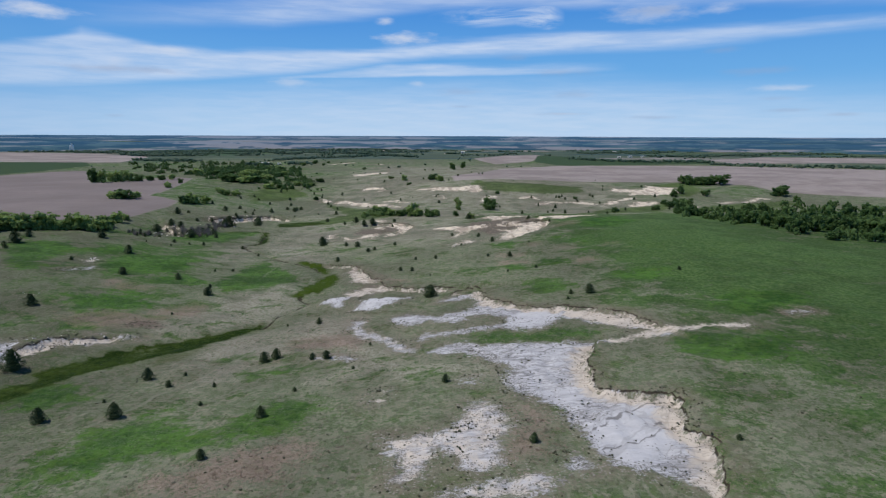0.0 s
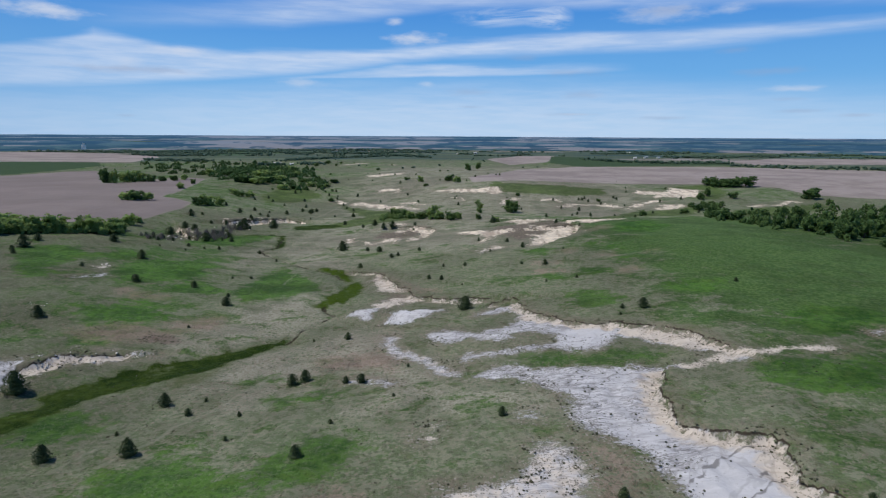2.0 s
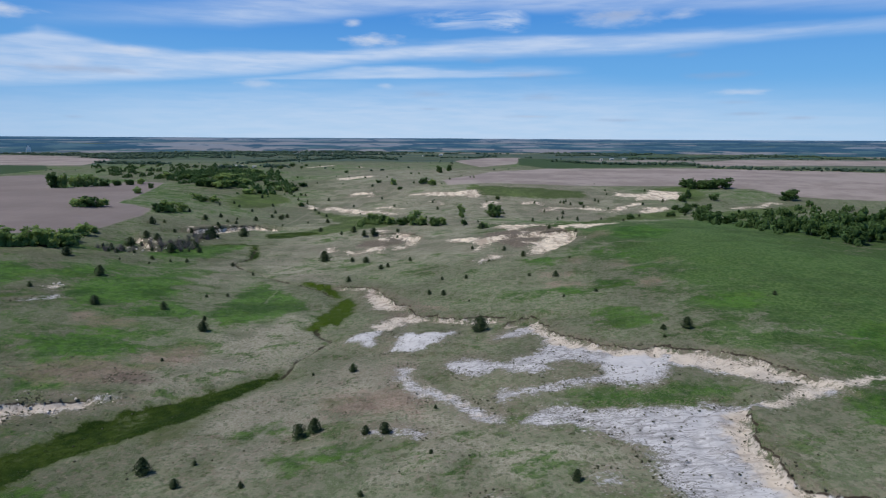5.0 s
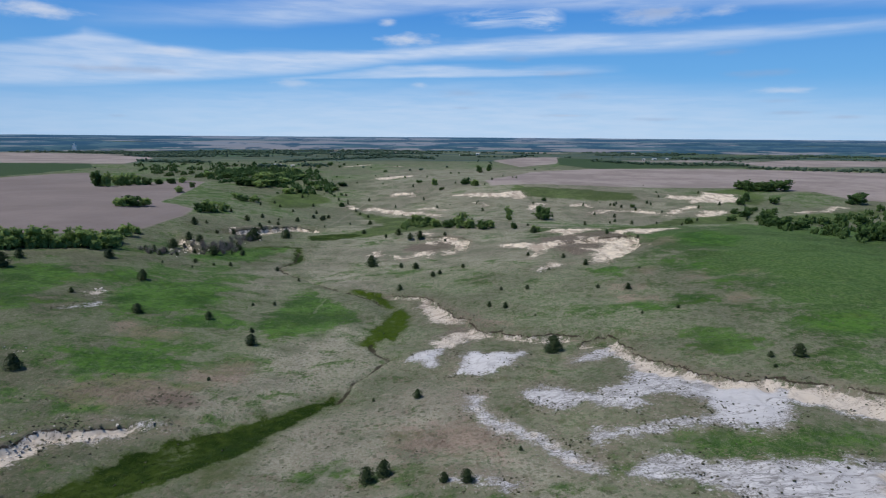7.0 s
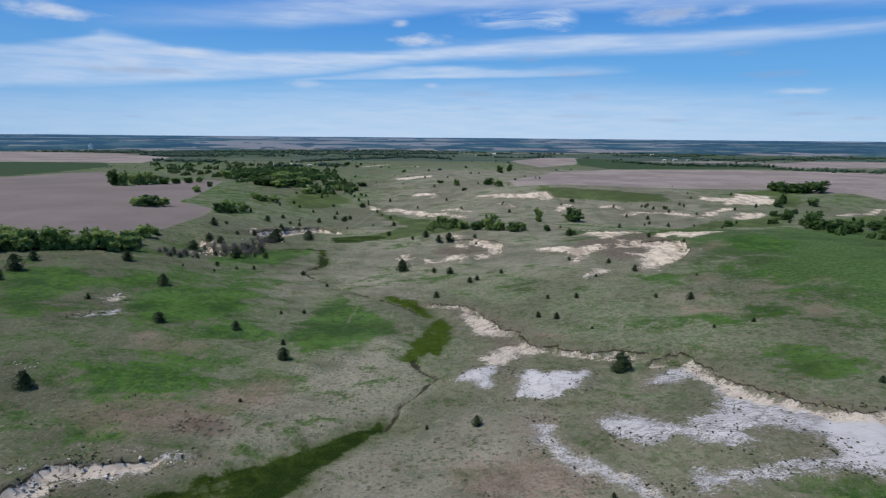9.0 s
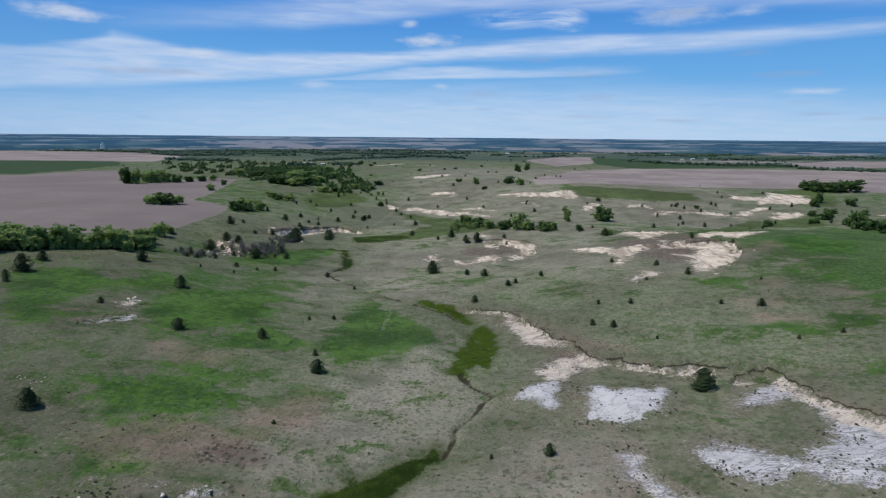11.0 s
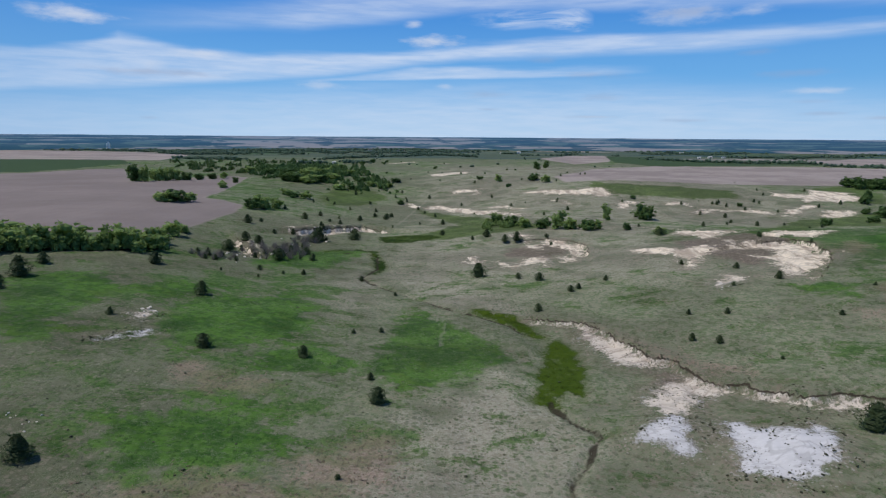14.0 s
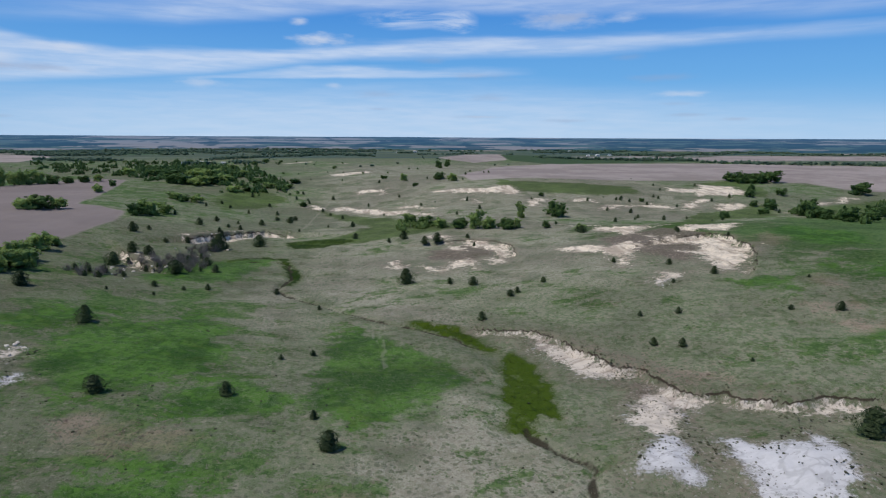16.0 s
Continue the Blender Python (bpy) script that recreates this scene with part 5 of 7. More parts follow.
    c = t.mix(t.step(t.math("ADD", t.attr("field"), t.math("MULTIPLY", jag, 0.4)), -1.0, 1.0), c, field_c)
    c = t.mix(t.step(t.attr("crop"), -1.5, 1.5), c, t.mix(n_mid, (0.036, 0.064, 0.030), (0.052, 0.082, 0.038)))
    relief = t.math("ADD", t.math("ADD", t.math("MULTIPLY", n_tuft, 0.7), t.math("MULTIPLY", n_grain, 0.3)), t.math("MULTIPLY", t.math("MAXIMUM", weed_a, weed_b), 0.5))
    relief = t.math("MULTIPLY", relief, t.math("SUBTRACT", 1.0, t.math("MULTIPLY", chalk_f, 0.6)))
    finish(t, c, 0.95, relief, 0.55, 0.05, 0.22)
    return m


# ---- ground: one sheet to the skyline, finest where the camera passes ----
def spaced(stops):
    """Places along an axis from rows of (from, to, step); the steps grow evenly between the rows."""
    out = []
    for a, b, s in stops:
        out.extend(np.linspace(a, b, max(2, int(round((b - a) / s)) + 1))[:-1])
    return np.array(out + [stops[-1][1]])


def inside(points, x, y):
    """Signed distance to a closed outline, positive inside."""
    d, _ = along(tuple(points) + (points[0],), x, y)
    hit = np.zeros(x.shape, bool)
    for (ax, ay), (bx, by) in zip(points, tuple(points[1:]) + (points[0],)):
        cross = ((ay > y) != (by > y)) & (x < (bx - ax) * (y - ay) / (by - ay + 1e-12) + ax)
        hit ^= cross
    return np.where(hit, d, -d)


def near_box(points, x, y, pad):
    px, py = zip(*points)
    return (x > min(px) - pad) & (x < max(px) + pad) & (y > min(py) - pad) & (y < max(py) + pad)


def cover(shapes, x, y, pad, wobble=0.0):
    """Largest signed distance to any of the outlines, no lower than -pad."""
    out = np.full(x.shape, -float(pad))
    xs, ys = x + wobble * ripple(x, y, 6, 8), y + wobble * ripple(x, y, 5, 9)
    for pts in shapes.values():
        m = near_box(pts, x, y, pad)
        if m.any():
            out[m] = np.maximum(out[m], inside(pts, xs[m], ys[m]))
    return out


def chalk_at(x, y):
    out = cover(CHALK, x, y, 5, 0.5)
    xs, ys = x + 0.5 * ripple(x, y, 6, 8), y + 0.5 * ripple(x, y, 5, 9)
    for half, pts in STRIPS.values():
        m = near_box(pts, x, y, 6)
        d, _ = along(pts, xs[m], ys[m])
        out[m] = np.maximum(out[m], half * (0.95 + 0.28 * ripple(x[m], y[m], 7, 12)) - d)
    return np.minimum(out, -cover(HOLES, x, y, 5, 0.5))


def green_at(x, y):
    """How much the ground holds water: the hillside on the right and the pasture on the left stay greener."""
    hill = 0.95 * smooth(x + 0.12 * (y - 100), 26, 82) * (1 - smooth(y, 260, 330))
    pasture = 0.14 * smooth(-x - 0.12 * (y - 130), 48, 80) * (1 - smooth(y, 225, 320))
    slope = smooth(y, 300, 400) * (1 - smooth(np.abs(x - 30), 60, 150)) * (1 - smooth(y, 620, 760))
    return hill + pasture + 0.10 * smooth(y, 330, 420) + 0.16 * smooth(-x, 95, 130) * smooth(y, 280, 330) - 0.25 * slope


gx = spaced(((-4900, -2500, 300), (-2500, -1200, 120), (-1200, -500, 40), (-500, -220, 8), (-220, -105, 1.6), (-105, 85, 0.6), (85, 220, 1.6), (220, 500, 8), (500, 1200, 40),
             (1200, 2500, 120), (2500, 4900, 300)))
gy = spaced(((-900, -100, 100), (-100, 30, 10), (30, 45, 1.5), (45, 200, 0.6), (200, 300, 0.8), (300, 480, 1.8), (480, 800, 6), (800, 1500, 25), (1500, 2800, 80), (2800, 4900, 160)))
vx, vy = (a.ravel() for a in np.meshgrid(gx, gy))
vz = height(vx, vy)
chalk = chalk_at(vx, vy)
vz = vz + np.where(chalk > 0, 0.16 * ripple(vx, vy, 4.2, 31) + 0.08 * ripple(vx, vy, 1.8, 32), 0.05 * ripple(vx, vy, 1.7, 33))
arc, down = np.zeros(vx.shape), np.full(vx.shape, 9.0)
for line, drop, fade, rough in SCARPS:
    m = near_box(line, vx, vy, 9)
    d = rim_side(line, rough, vx[m], vy[m])
    a = arc_along(line, vx[m], vy[m])
    near = np.abs(d) < np.abs(down[m])
    arc[m], down[m] = np.where(near, a, arc[m]), np.where(near, np.clip(d, -9, 9), down[m])
    gully = 0.5 * ripple(a, d * 0.15, 3.4, 61) + 0.35 * ripple(a, d * 0.2, 1.7, 62)                 # rills that run down from the rim
    vz[m] += np.where(d > 0.4, 0.26 * gully * smooth(d, 0.4, 1.4) * (1 - smooth(d, 3.5, 7.5)), 0.0)
nx, ny = len(gx), len(gy)
corner = (np.arange(nx - 1)[None, :] + nx * np.arange(ny - 1)[:, None]).ravel()
quads = np.stack([corner, corner + 1, corner + nx + 1, corner + nx], 1)
me = bpy.data.meshes.new("ground")
me.vertices.add(len(vx))
me.vertices.foreach_set("co", np.stack([vx, vy, vz], 1).ravel())
me.loops.add(quads.size)
me.loops.foreach_set("vertex_index", quads.ravel())
me.polygons.add(len(quads))
me.polygons.foreach_set("loop_start", np.arange(len(quads)) * 4)
me.update(calc_edges=True)
me.polygons.foreach_set("use_smooth", np.ones(len(quads), bool))
rim, low = np.zeros(vx.shape), np.full(vx.shape, 9.0)
for line, drop, fade, rough in SCARPS:
    m = near_box(line, vx, vy, 8)
    d = rim_side(line, rough, vx[m], vy[m])
    low[m] = np.where(np.abs(d) < np.abs(low[m]), np.clip(d, -9, 9), low[m])
    face = -0.15 + 1.0 * ripple(vx[m], vy[m], 9, 27) - np.abs(d - 0.9)
    chalk[m] = np.maximum(chalk[m], np.where((d > 0) & (d < 3), face, -5.0))
    rim[m] = np.maximum(rim[m], np.where(d > 0, 1 - smooth(d, 0.7, 5.4), 0.0))
low = np.where(low < -2.5, 9.0, low)
rim = np.maximum(rim, 1.0 * smooth(vy, 185, 215))
firm = np.zeros(vx.shape)
for key in ("neck", "west_tongue"):
    half, line = STRIPS[key]
    m = near_box(line, vx, vy, 6)
    firm[m] = np.maximum(firm[m], 1 - smooth(along(line, vx[m], vy[m])[0], half, half + 3))
rim = np.maximum(rim, firm * np.where(vx > 5, 1.0, 0.35))
for key in ("cone", "dome", "front"):
    m = near_box(CHALK[key], vx, vy, 4) if key in CHALK else np.zeros(vx.shape, bool)
    if m.any():
        firm[m] = np.maximum(firm[m], 0.75 * smooth(inside(CHALK[key], vx[m], vy[m]), -3.0, -1.0))
rim = np.maximum(rim, smooth(cover(CREAM, vx, vy, 4, 0.5), -1.0, 1.0))
for key in ("cone_top", "scarp_face", "front", "front_strip", "square", "spot"):
    m = near_box(CHALK[key], vx, vy, 3)
    rim[m] = np.maximum(rim[m], (0.5 if "front" in key else 0.9) * smooth(inside(CHALK[key], vx[m], vy[m]), -1.5, 0.5))
green = green_at(vx, vy)
bed = np.full(vx.shape, -5.0)
for line, drop, half in CHANNELS[:2]:
    m = near_box(line, vx, vy, 5)
    bed[m] = np.maximum(bed[m], 0.36 + 0.16 * ripple(vx[m], vy[m], 7, 24) - along(line, vx[m] + 0.35 * ripple(vx[m], vy[m], 6, 25), vy[m] + 0.35 * ripple(vx[m], vy[m], 6, 26))[0])
trail = np.full(vx.shape, -4.0)
for half, line in TRAILS.values():
    m = near_box(line, vx, vy, 4)
    trail[m] = np.maximum(trail[m], half - along(line, vx[m] + 0.3 * ripple(vx[m], vy[m], 6, 23), vy[m])[0])
run = np.full(vx.shape, -4.0)
for half, line in RUNNELS.values():
    m = near_box(line, vx, vy, 4)
    run[m] = np.maximum(run[m], 0.55 * half - along(line, vx[m] + 0.3 * ripple(vx[m], vy[m], 3, 21), vy[m] + 0.3 * ripple(vx[m], vy[m], 3, 22))[0])
away = smooth(np.hypot(vx, vy), 650, 1150)
for key, values in (("chalk", chalk), ("lush", cover(LUSH, vx, vy, 9, 1.5)), ("reed", cover(REED, vx, vy, 5, 0.6)), ("soil", cover(SOIL, vx, vy, 6, 1.0)),
                    ("field", cover(FIELD, vx, vy, 20)), ("crop", cover(CROP, vx, vy, 20)), ("sedge", cover({"margin": SEDGE}, vx, vy, 5, 0.8)), ("left_tone", cover({"left": FIELD["left"]}, vx, vy, 20)), ("rim", rim), ("firm", firm), ("arc", arc), ("far_face", smooth(vy, 135, 150)), ("clean", cover({**SMOOTH, "dome": CHALK["dome"], "cone": CHALK["cone"]}, vx, vy, 4, 0.5)), ("down", down), ("flank_dark", np.maximum(smooth(-vx - 0.15 * (vy - 90), 34, 72), 0.5 * smooth(vx + 0.12 * (vy - 100), 30, 70)) * (1 - smooth(vy, 230, 320))), ("pool", cover({k: v for k, v in REED.items() if "pond" in k}, vx, vy, 4, 0.6)), ("trail", trail), ("run", run), ("old", smooth(vy, 185, 215)), ("olive", smooth(vy, 266, 290)), ("bed", bed), ("low", low), ("dry", np.maximum(cover(DRY, vx, vy, 12, 1.5), -12 + 14.5 * smooth(vy, 165, 220) * (1 - smooth(np.abs(vx - 30), 75, 150)) * (1 - smooth(vy, 640, 780)))), ("rust", cover(RUST, vx, vy, 8, 1.0)), ("green", green), ("away", away)):
    me.attributes.new(key, "FLOAT", "POINT").data.foreach_set("value", values.astype(np.float32))
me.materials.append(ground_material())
tagged(new("ground", me), "rolling prairie with dry grass, green hollows and white chalk washes", "ground", kind="structure")


# ---- building helpers ----
def part(name, bm, mat, parent=None, label=""):
    """Links a bmesh as one mesh object, under a parent if there is one."""
    mesh = bpy.data.meshes.new(name)
    bm.to_mesh(mesh)
    bm.free()
    mesh.materials.append(mat)
    ob = new(name, mesh)
    if parent is not None:
        ob.parent = parent
    return tagged(ob, label)


def thing(name, label, category, group=""):
    return tagged(new(name), label, category, group)


def ground_z(x, y):
    return float(height(np.array([x]), np.array([y]))[0])


def leaf_material(name, dark, light, gloss=0.6, thin=0.35):
    m, t = material(name)
    p = t.node("NewGeometry")
    pick = t.node("ObjectInfo", "Random")
    island = t.node("NewGeometry", "Random Per Island")
    c = t.mix(t.math("ADD", t.math("MULTIPLY", island, 0.45), t.math("MULTIPLY", pick, 0.55)), dark, light)
    c = t.mix(t.math("MULTIPLY", t.step(t.noise(p, 1.3, 3.0), 0.45, 0.7), 0.2), c, tuple(v * 0.6 for v in dark))
    solid = t.node("BsdfPrincipled", Base_Color=c, Roughness=gloss, Specular_IOR_Level=0.2)
    glow = t.node("BsdfTranslucent", Color=c)
    both = t.tree.nodes.new("ShaderNodeMixShader")
    for socket, v in zip(both.inputs, (thin, solid, glow)):
        t.put(socket, v)
    t.end("OutputMaterial", both.outputs[0])
    return m


def bark_material(name, dark, light):
    m, t = material(name)
    p = t.node("NewGeometry")
    grain = t.noise(t.node("Mapping", Vector=p, Scale=(1.0, 1.0, 0.2)), 14.0, 4.0, 0.7)
    finish(t, t.mix(grain, dark, light), 0.9, grain, 0.6, 0.1, 0.03)
    return m


def tube(bm, path, radii, sides=6):
    """A tapered limb along a path of points."""
    rings = []
    for i, (c, r) in enumerate(zip(path, radii)):
        c = Vector(c)
        way = (Vector(path[min(i + 1, len(path) - 1)]) - Vector(path[max(i - 1, 0)])).normalized()
        a = way.orthogonal().normalized()
        b = way.cross(a)
        rings.append([bm.verts.new(c + r * (math.cos(k) * a + math.sin(k) * b)) for k in np.linspace(0, 2 * math.pi, sides, endpoint=False)])
    for lo, hi in zip(rings, rings[1:]):
        for k in range(sides):
            bm.faces.new((lo[k], lo[(k + 1) % sides], hi[(k + 1) % sides], hi[k]))
    bm.faces.new(rings[-1])


def spray(bm, at, out, length, width, r, hug=0.0):
    """One leafy spray: a kite folded along its rib; hug lays it along the crown instead of outwards."""
    out = out.normalized()
    if hug:
        across = out.cross(Vector((r.uniform(-1, 1), r.uniform(-1, 1), r.uniform(-1, 1)))).normalized()
        side = (out.cross(across) + out * r.uniform(-0.4, 0.4)).normalized()
        v = [bm.verts.new(q) for q in (at - across * length * 0.5, at + side * width, at + across * length * 0.5 - out * width * 0.5, at - side * width)]
        bm.faces.new(v)
        return
    side = out.cross(Vector((r.uniform(-1, 1), r.uniform(-1, 1), r.uniform(-1, 1)))).normalized()
    lift = side.cross(out) * width * 0.35
    v = [bm.verts.new(q) for q in (at - out * length * 0.3, at + side * width - lift, at + out * length * 0.7, at - side * width - lift)]
    bm.faces.new((v[0], v[1], v[2]))
    bm.faces.new((v[0], v[2], v[3]))


def lump(bm, at, size, r, level=1):
    """A rough solid clump that fills the heart of a crown."""
    made = bmesh.ops.create_icosphere(bm, subdivisions=level, radius=1.0)["verts"]
    for v in made:
        k = r.uniform(0.78, 1.15)
        v.co = Vector((v.co.x * size[0] * k, v.co.y * size[1] * k, v.co.z * size[2] * k)) + at


juniper_leaf = leaf_material("juniper_leaf", (0.032, 0.052, 0.020), (0.078, 0.112, 0.042))
juniper_bark = bark_material("juniper_bark", (0.05, 0.035, 0.025), (0.12, 0.09, 0.07))
fresh_leaf = leaf_material("fresh_leaf", (0.175, 0.262, 0.080), (0.310, 0.410, 0.130), thin=0.5)
deep_leaf = leaf_material("deep_leaf", (0.056, 0.112, 0.032), (0.125, 0.205, 0.060), thin=0.5)
tree_bark = bark_material("tree_bark", (0.06, 0.05, 0.04), (0.16, 0.14, 0.12))
grey_twig = bark_material("grey_twig", (0.095, 0.083, 0.074), (0.23, 0.21, 0.19))


def juniper_parts(root, seed, wide, point, lean, sprays=1300):
    """A juniper one metre high: a short forked trunk and a ragged crown to the ground."""
    r = random.Random(seed)
    bm = bmesh.new()
    tube(bm, ((0, 0, -0.05), (0.01, 0, 0.2), (0.02, 0.01, 0.55), (0.03, 0.01, 0.85)), (0.035, 0.028, 0.016, 0.005))
    tube(bm, ((0, 0, 0.05), (0.08, 0.04, 0.28), (0.13, 0.06, 0.5)), (0.02, 0.014, 0.004), 5)
    part("trunk", bm, juniper_bark, root)
    bm = bmesh.new()
    lobes = [(r.uniform(0, 6.28), r.uniform(0.08, 0.85), r.uniform(0.15, 0.42)) for _ in range(14)]

    def reach(a, z):
        base = wide * (1 - z ** point) ** 0.6 * min(1.0, (z + 0.06) / 0.22) ** 0.6
        for la, lz, k in lobes:
            gap = math.cos(a - la)
            base *= 1 + k * max(0, gap) ** 6 * math.exp(-((z - lz) / 0.12) ** 2) - 0.35 * k * max(0, -gap) ** 8 * math.exp(-((z - lz) / 0.1) ** 2)
        return base

    for z in (0.12, 0.27, 0.43, 0.6, 0.77):
        q = 0.72 * wide * (1 - z ** point) ** 0.6
        lump(bm, Vector((lean * z + r.uniform(-0.05, 0.05), r.uniform(-0.05, 0.05), z)), (q, q, 0.14), r, 2)
    for _ in range(sprays):
        z, a = r.random() ** 1.05 * 0.97 + 0.01, r.uniform(0, 6.283)
        k = reach(a, z) * r.uniform(0.8, 1.06)
        at = Vector((math.cos(a) * k + lean * z, math.sin(a) * k, z))
        spray(bm, at, Vector((math.cos(a), math.sin(a), r.uniform(0.3, 1.5))), r.uniform(0.035, 0.085), r.uniform(0.012, 0.026), r, float(r.random() < 0.6))
    for _ in range(26):
        spray(bm, Vector((lean + r.uniform(-0.12, 0.12), r.uniform(-0.12, 0.12), r.uniform(0.86, 1.0))), Vector((r.uniform(-0.3, 0.3), r.uniform(-0.3, 0.3), 1)), 0.1, 0.025, r)
    part("crown", bm, juniper_leaf, root)


def leafy_parts(root, seed, leaf, clumps, low):
    """A broad-leaved tree one metre high and about one wide: trunk, limbs and a crown of leafy clumps with gaps."""
    r = random.Random(seed)
    bm = bmesh.new()
    tube(bm, ((0, 0, -0.06), (0.01, 0.0, 0.15), (-0.01, 0.01, 0.4), (0.0, 0.0, 0.72)), (0.04, 0.032, 0.022, 0.006), 7)
    heads, boughs = [], [(Vector((0, 0, 0.48)), 0.28, 0.42)]
    for i in range(11):
        a, k = i * 1.9 + r.uniform(-0.4, 0.4), r.uniform(0.14, 0.32)
        z = r.uniform(0.12, 0.3) if i < 6 else r.uniform(0.4, 0.74)
        boughs.append((Vector((math.cos(a) * k, math.sin(a) * k, z)), r.uniform(0.12, 0.2), r.uniform(0.16, 0.24)))
    for i in range(clumps):
        c, wide, tall = boughs[i % len(boughs)]
        d = Vector((r.gauss(0, 1), r.gauss(0, 1), r.gauss(0.3, 0.8))).normalized()
        z = max(low * 0.4, c.z + d.z * tall)
        heads.append((Vector((c.x + d.x * wide, c.y + d.y * wide, z)), r.uniform(0.045, 0.085)))
        if i % 12 == 0:
            h = heads[-1][0]
            tube(bm, ((0, 0, max(0.1, z * 0.45)), (h.x * 0.5, h.y * 0.5, z * 0.78), tuple(h)), (0.018, 0.012, 0.004), 5)
    part("trunk", bm, tree_bark, root)
    bm = bmesh.new()
    for c, wide, tall in boughs:
        lump(bm, c, (wide * 0.7, wide * 0.7, tall * 0.74), r, 1)
    for at, size in heads:
        for k in range(24):
            d = Vector((r.gauss(0, 1), r.gauss(0, 1), r.gauss(0.15, 0.8))).normalized()
            out = d + Vector((r.gauss(0, 0.7), r.gauss(0, 0.7), r.uniform(-0.2, 0.9)))
            spray(bm, at + Vector((d.x * size, d.y * size, d.z * size * 0.78)) * r.uniform(0.35, 1.2), out, r.uniform(0.035, 0.085), r.uniform(0.016, 0.034), r, float(k % 3 > 0))
    part("crown", bm, leaf, root)


def shrub_parts(root, seed):
    """A leafless grey thicket one metre high: stems that fork upwards from one foot."""
    r = random.Random(seed)
    bm = bmesh.new()
    for _ in range(38):
        a, k, f = r.uniform(0, 6.283), 0.52 * r.random() ** 0.6, r.uniform(0, 0.22)
        foot = Vector((math.cos(a) * f, math.sin(a) * f, -0.04))
        top = Vector((math.cos(a) * k, math.sin(a) * k, r.uniform(0.55, 1.0) * math.sqrt(max(0.12, 1.0 - 3.2 * k * k))))
        mid = foot.lerp(top, 0.5) + Vector((r.uniform(-0.06, 0.06), r.uniform(-0.06, 0.06), 0.03))
        tube(bm, (tuple(foot), tuple(mid), tuple(top)), (0.009, 0.007, 0.002), 3)
        for _ in range(7):
            s = foot.lerp(top, r.uniform(0.2, 0.95))
            e = s + Vector((r.uniform(-0.18, 0.18), r.uniform(-0.18, 0.18), r.uniform(0.02, 0.2)))
            tube(bm, (tuple(s), tuple(e)), (0.005, 0.002), 3)
    part("crown", bm, grey_twig, root)


def stand(rows, kinds, label, category, group, name, spread=1.0):
    """Plants copies of the given kinds (built once each) at rows of x, y, height and, maybe, width."""
    for i, row in enumerate(rows):
        x, y, h = row[:3]
        if name == "juniper_tree":
            h *= 0.96
        wide = (row[3] if len(row) > 3 else h * 1.02) * spread
        r = random.Random(int(x * 37 + y * 11))
        build, seed, args = kinds[r.randrange(len(kinds))]
        key = (name, seed)
        m = Matrix.LocRotScale((x, y, ground_z(x, y) - 0.02 * h), Euler((0, 0, r.uniform(0, 6.283))), (wide, wide, h))
        if key not in STOCK:
            root = thing(name, label, category, group)
            build(root, seed, *args)
            root.matrix_basis = m
            STOCK[key] = root
        else:
            old = STOCK[key]
            made = copy_thing(old, m @ Matrix.Diagonal((1 / old.scale.x, 1 / old.scale.y, 1 / old.scale.z, 1)))
            tagged(made, label, category, group)


STOCK = {}
JUNIPER = ((juniper_parts, 1, (0.41, 1.6, 0.0)), (juniper_parts, 2, (0.43, 2.1, 0.05)), (juniper_parts, 3, (0.46, 2.6, -0.04)), (juniper_parts, 4, (0.42, 1.5, 0.06)), (juniper_parts, 5, (0.44, 1.9, -0.05)))
JUNIPER_LOW = tuple((build, seed + 5, args + (420,)) for build, seed, args in JUNIPER)
LEAFY = ((leafy_parts, 11, (fresh_leaf, 72, 0.05)), (leafy_parts, 12, (fresh_leaf, 64, 0.05)), (leafy_parts, 13, (deep_leaf, 70, 0.05)))
FRESH = LEAFY[:2]
DEEP = ((leafy_parts, 14, (deep_leaf, 70, 0.05)), (leafy_parts, 15, (deep_leaf, 64, 0.05)), (leafy_parts, 16, (deep_leaf, 68, 0.05)))
stand(JUNIPERS_NEAR, JUNIPER, "small dark green juniper standing on dry stubbly grass", "juniper", "junipers on the dry slope", "juniper_tree", 1.08)
stand(JUNIPERS_WEST, JUNIPER, "round dark green juniper standing in green pasture grass", "juniper", "junipers in the green pasture", "juniper_tree", 1.15)
stand(JUNIPERS_MIDDLE, JUNIPER, "dark green juniper on dry grass beside chalk washes", "juniper", "junipers beside the chalk", "juniper_tree", 1.15)
stand(JUNIPERS_EAST, JUNIPER, "lone dark juniper bush on the green hillside", "juniper", "junipers on the hillside", "juniper_tree", 1.25)
stand(JUNIPERS_CREEKSIDE, JUNIPER, "dark juniper growing by the rocky creek bank", "juniper", "junipers by the creek bank", "juniper_tree", 1.2)
stand(JUNIPERS_FAR, JUNIPER_LOW, "distant dark juniper scattered on the grassy valley slope", "juniper", "junipers on the valley slopes", "juniper_tree", 1.2)


def thicket(outline, count, low_h, high_h, seed, wide=1.0):
    """Places for a dense stand inside an outline: x, y, height, width."""
    r = random.Random(seed)
    px, py = zip(*outline)
    rows = []
    while len(rows) < count:
        x, y = r.uniform(min(px), max(px)), r.uniform(min(py), max(py))
        if inside(outline, np.array([x]), np.array([y]))[0] > 0:
            h = r.uniform(low_h, high_h)
            rows.append((x, y, h, h * r.uniform(0.8, 1.3) * wide))
    return rows


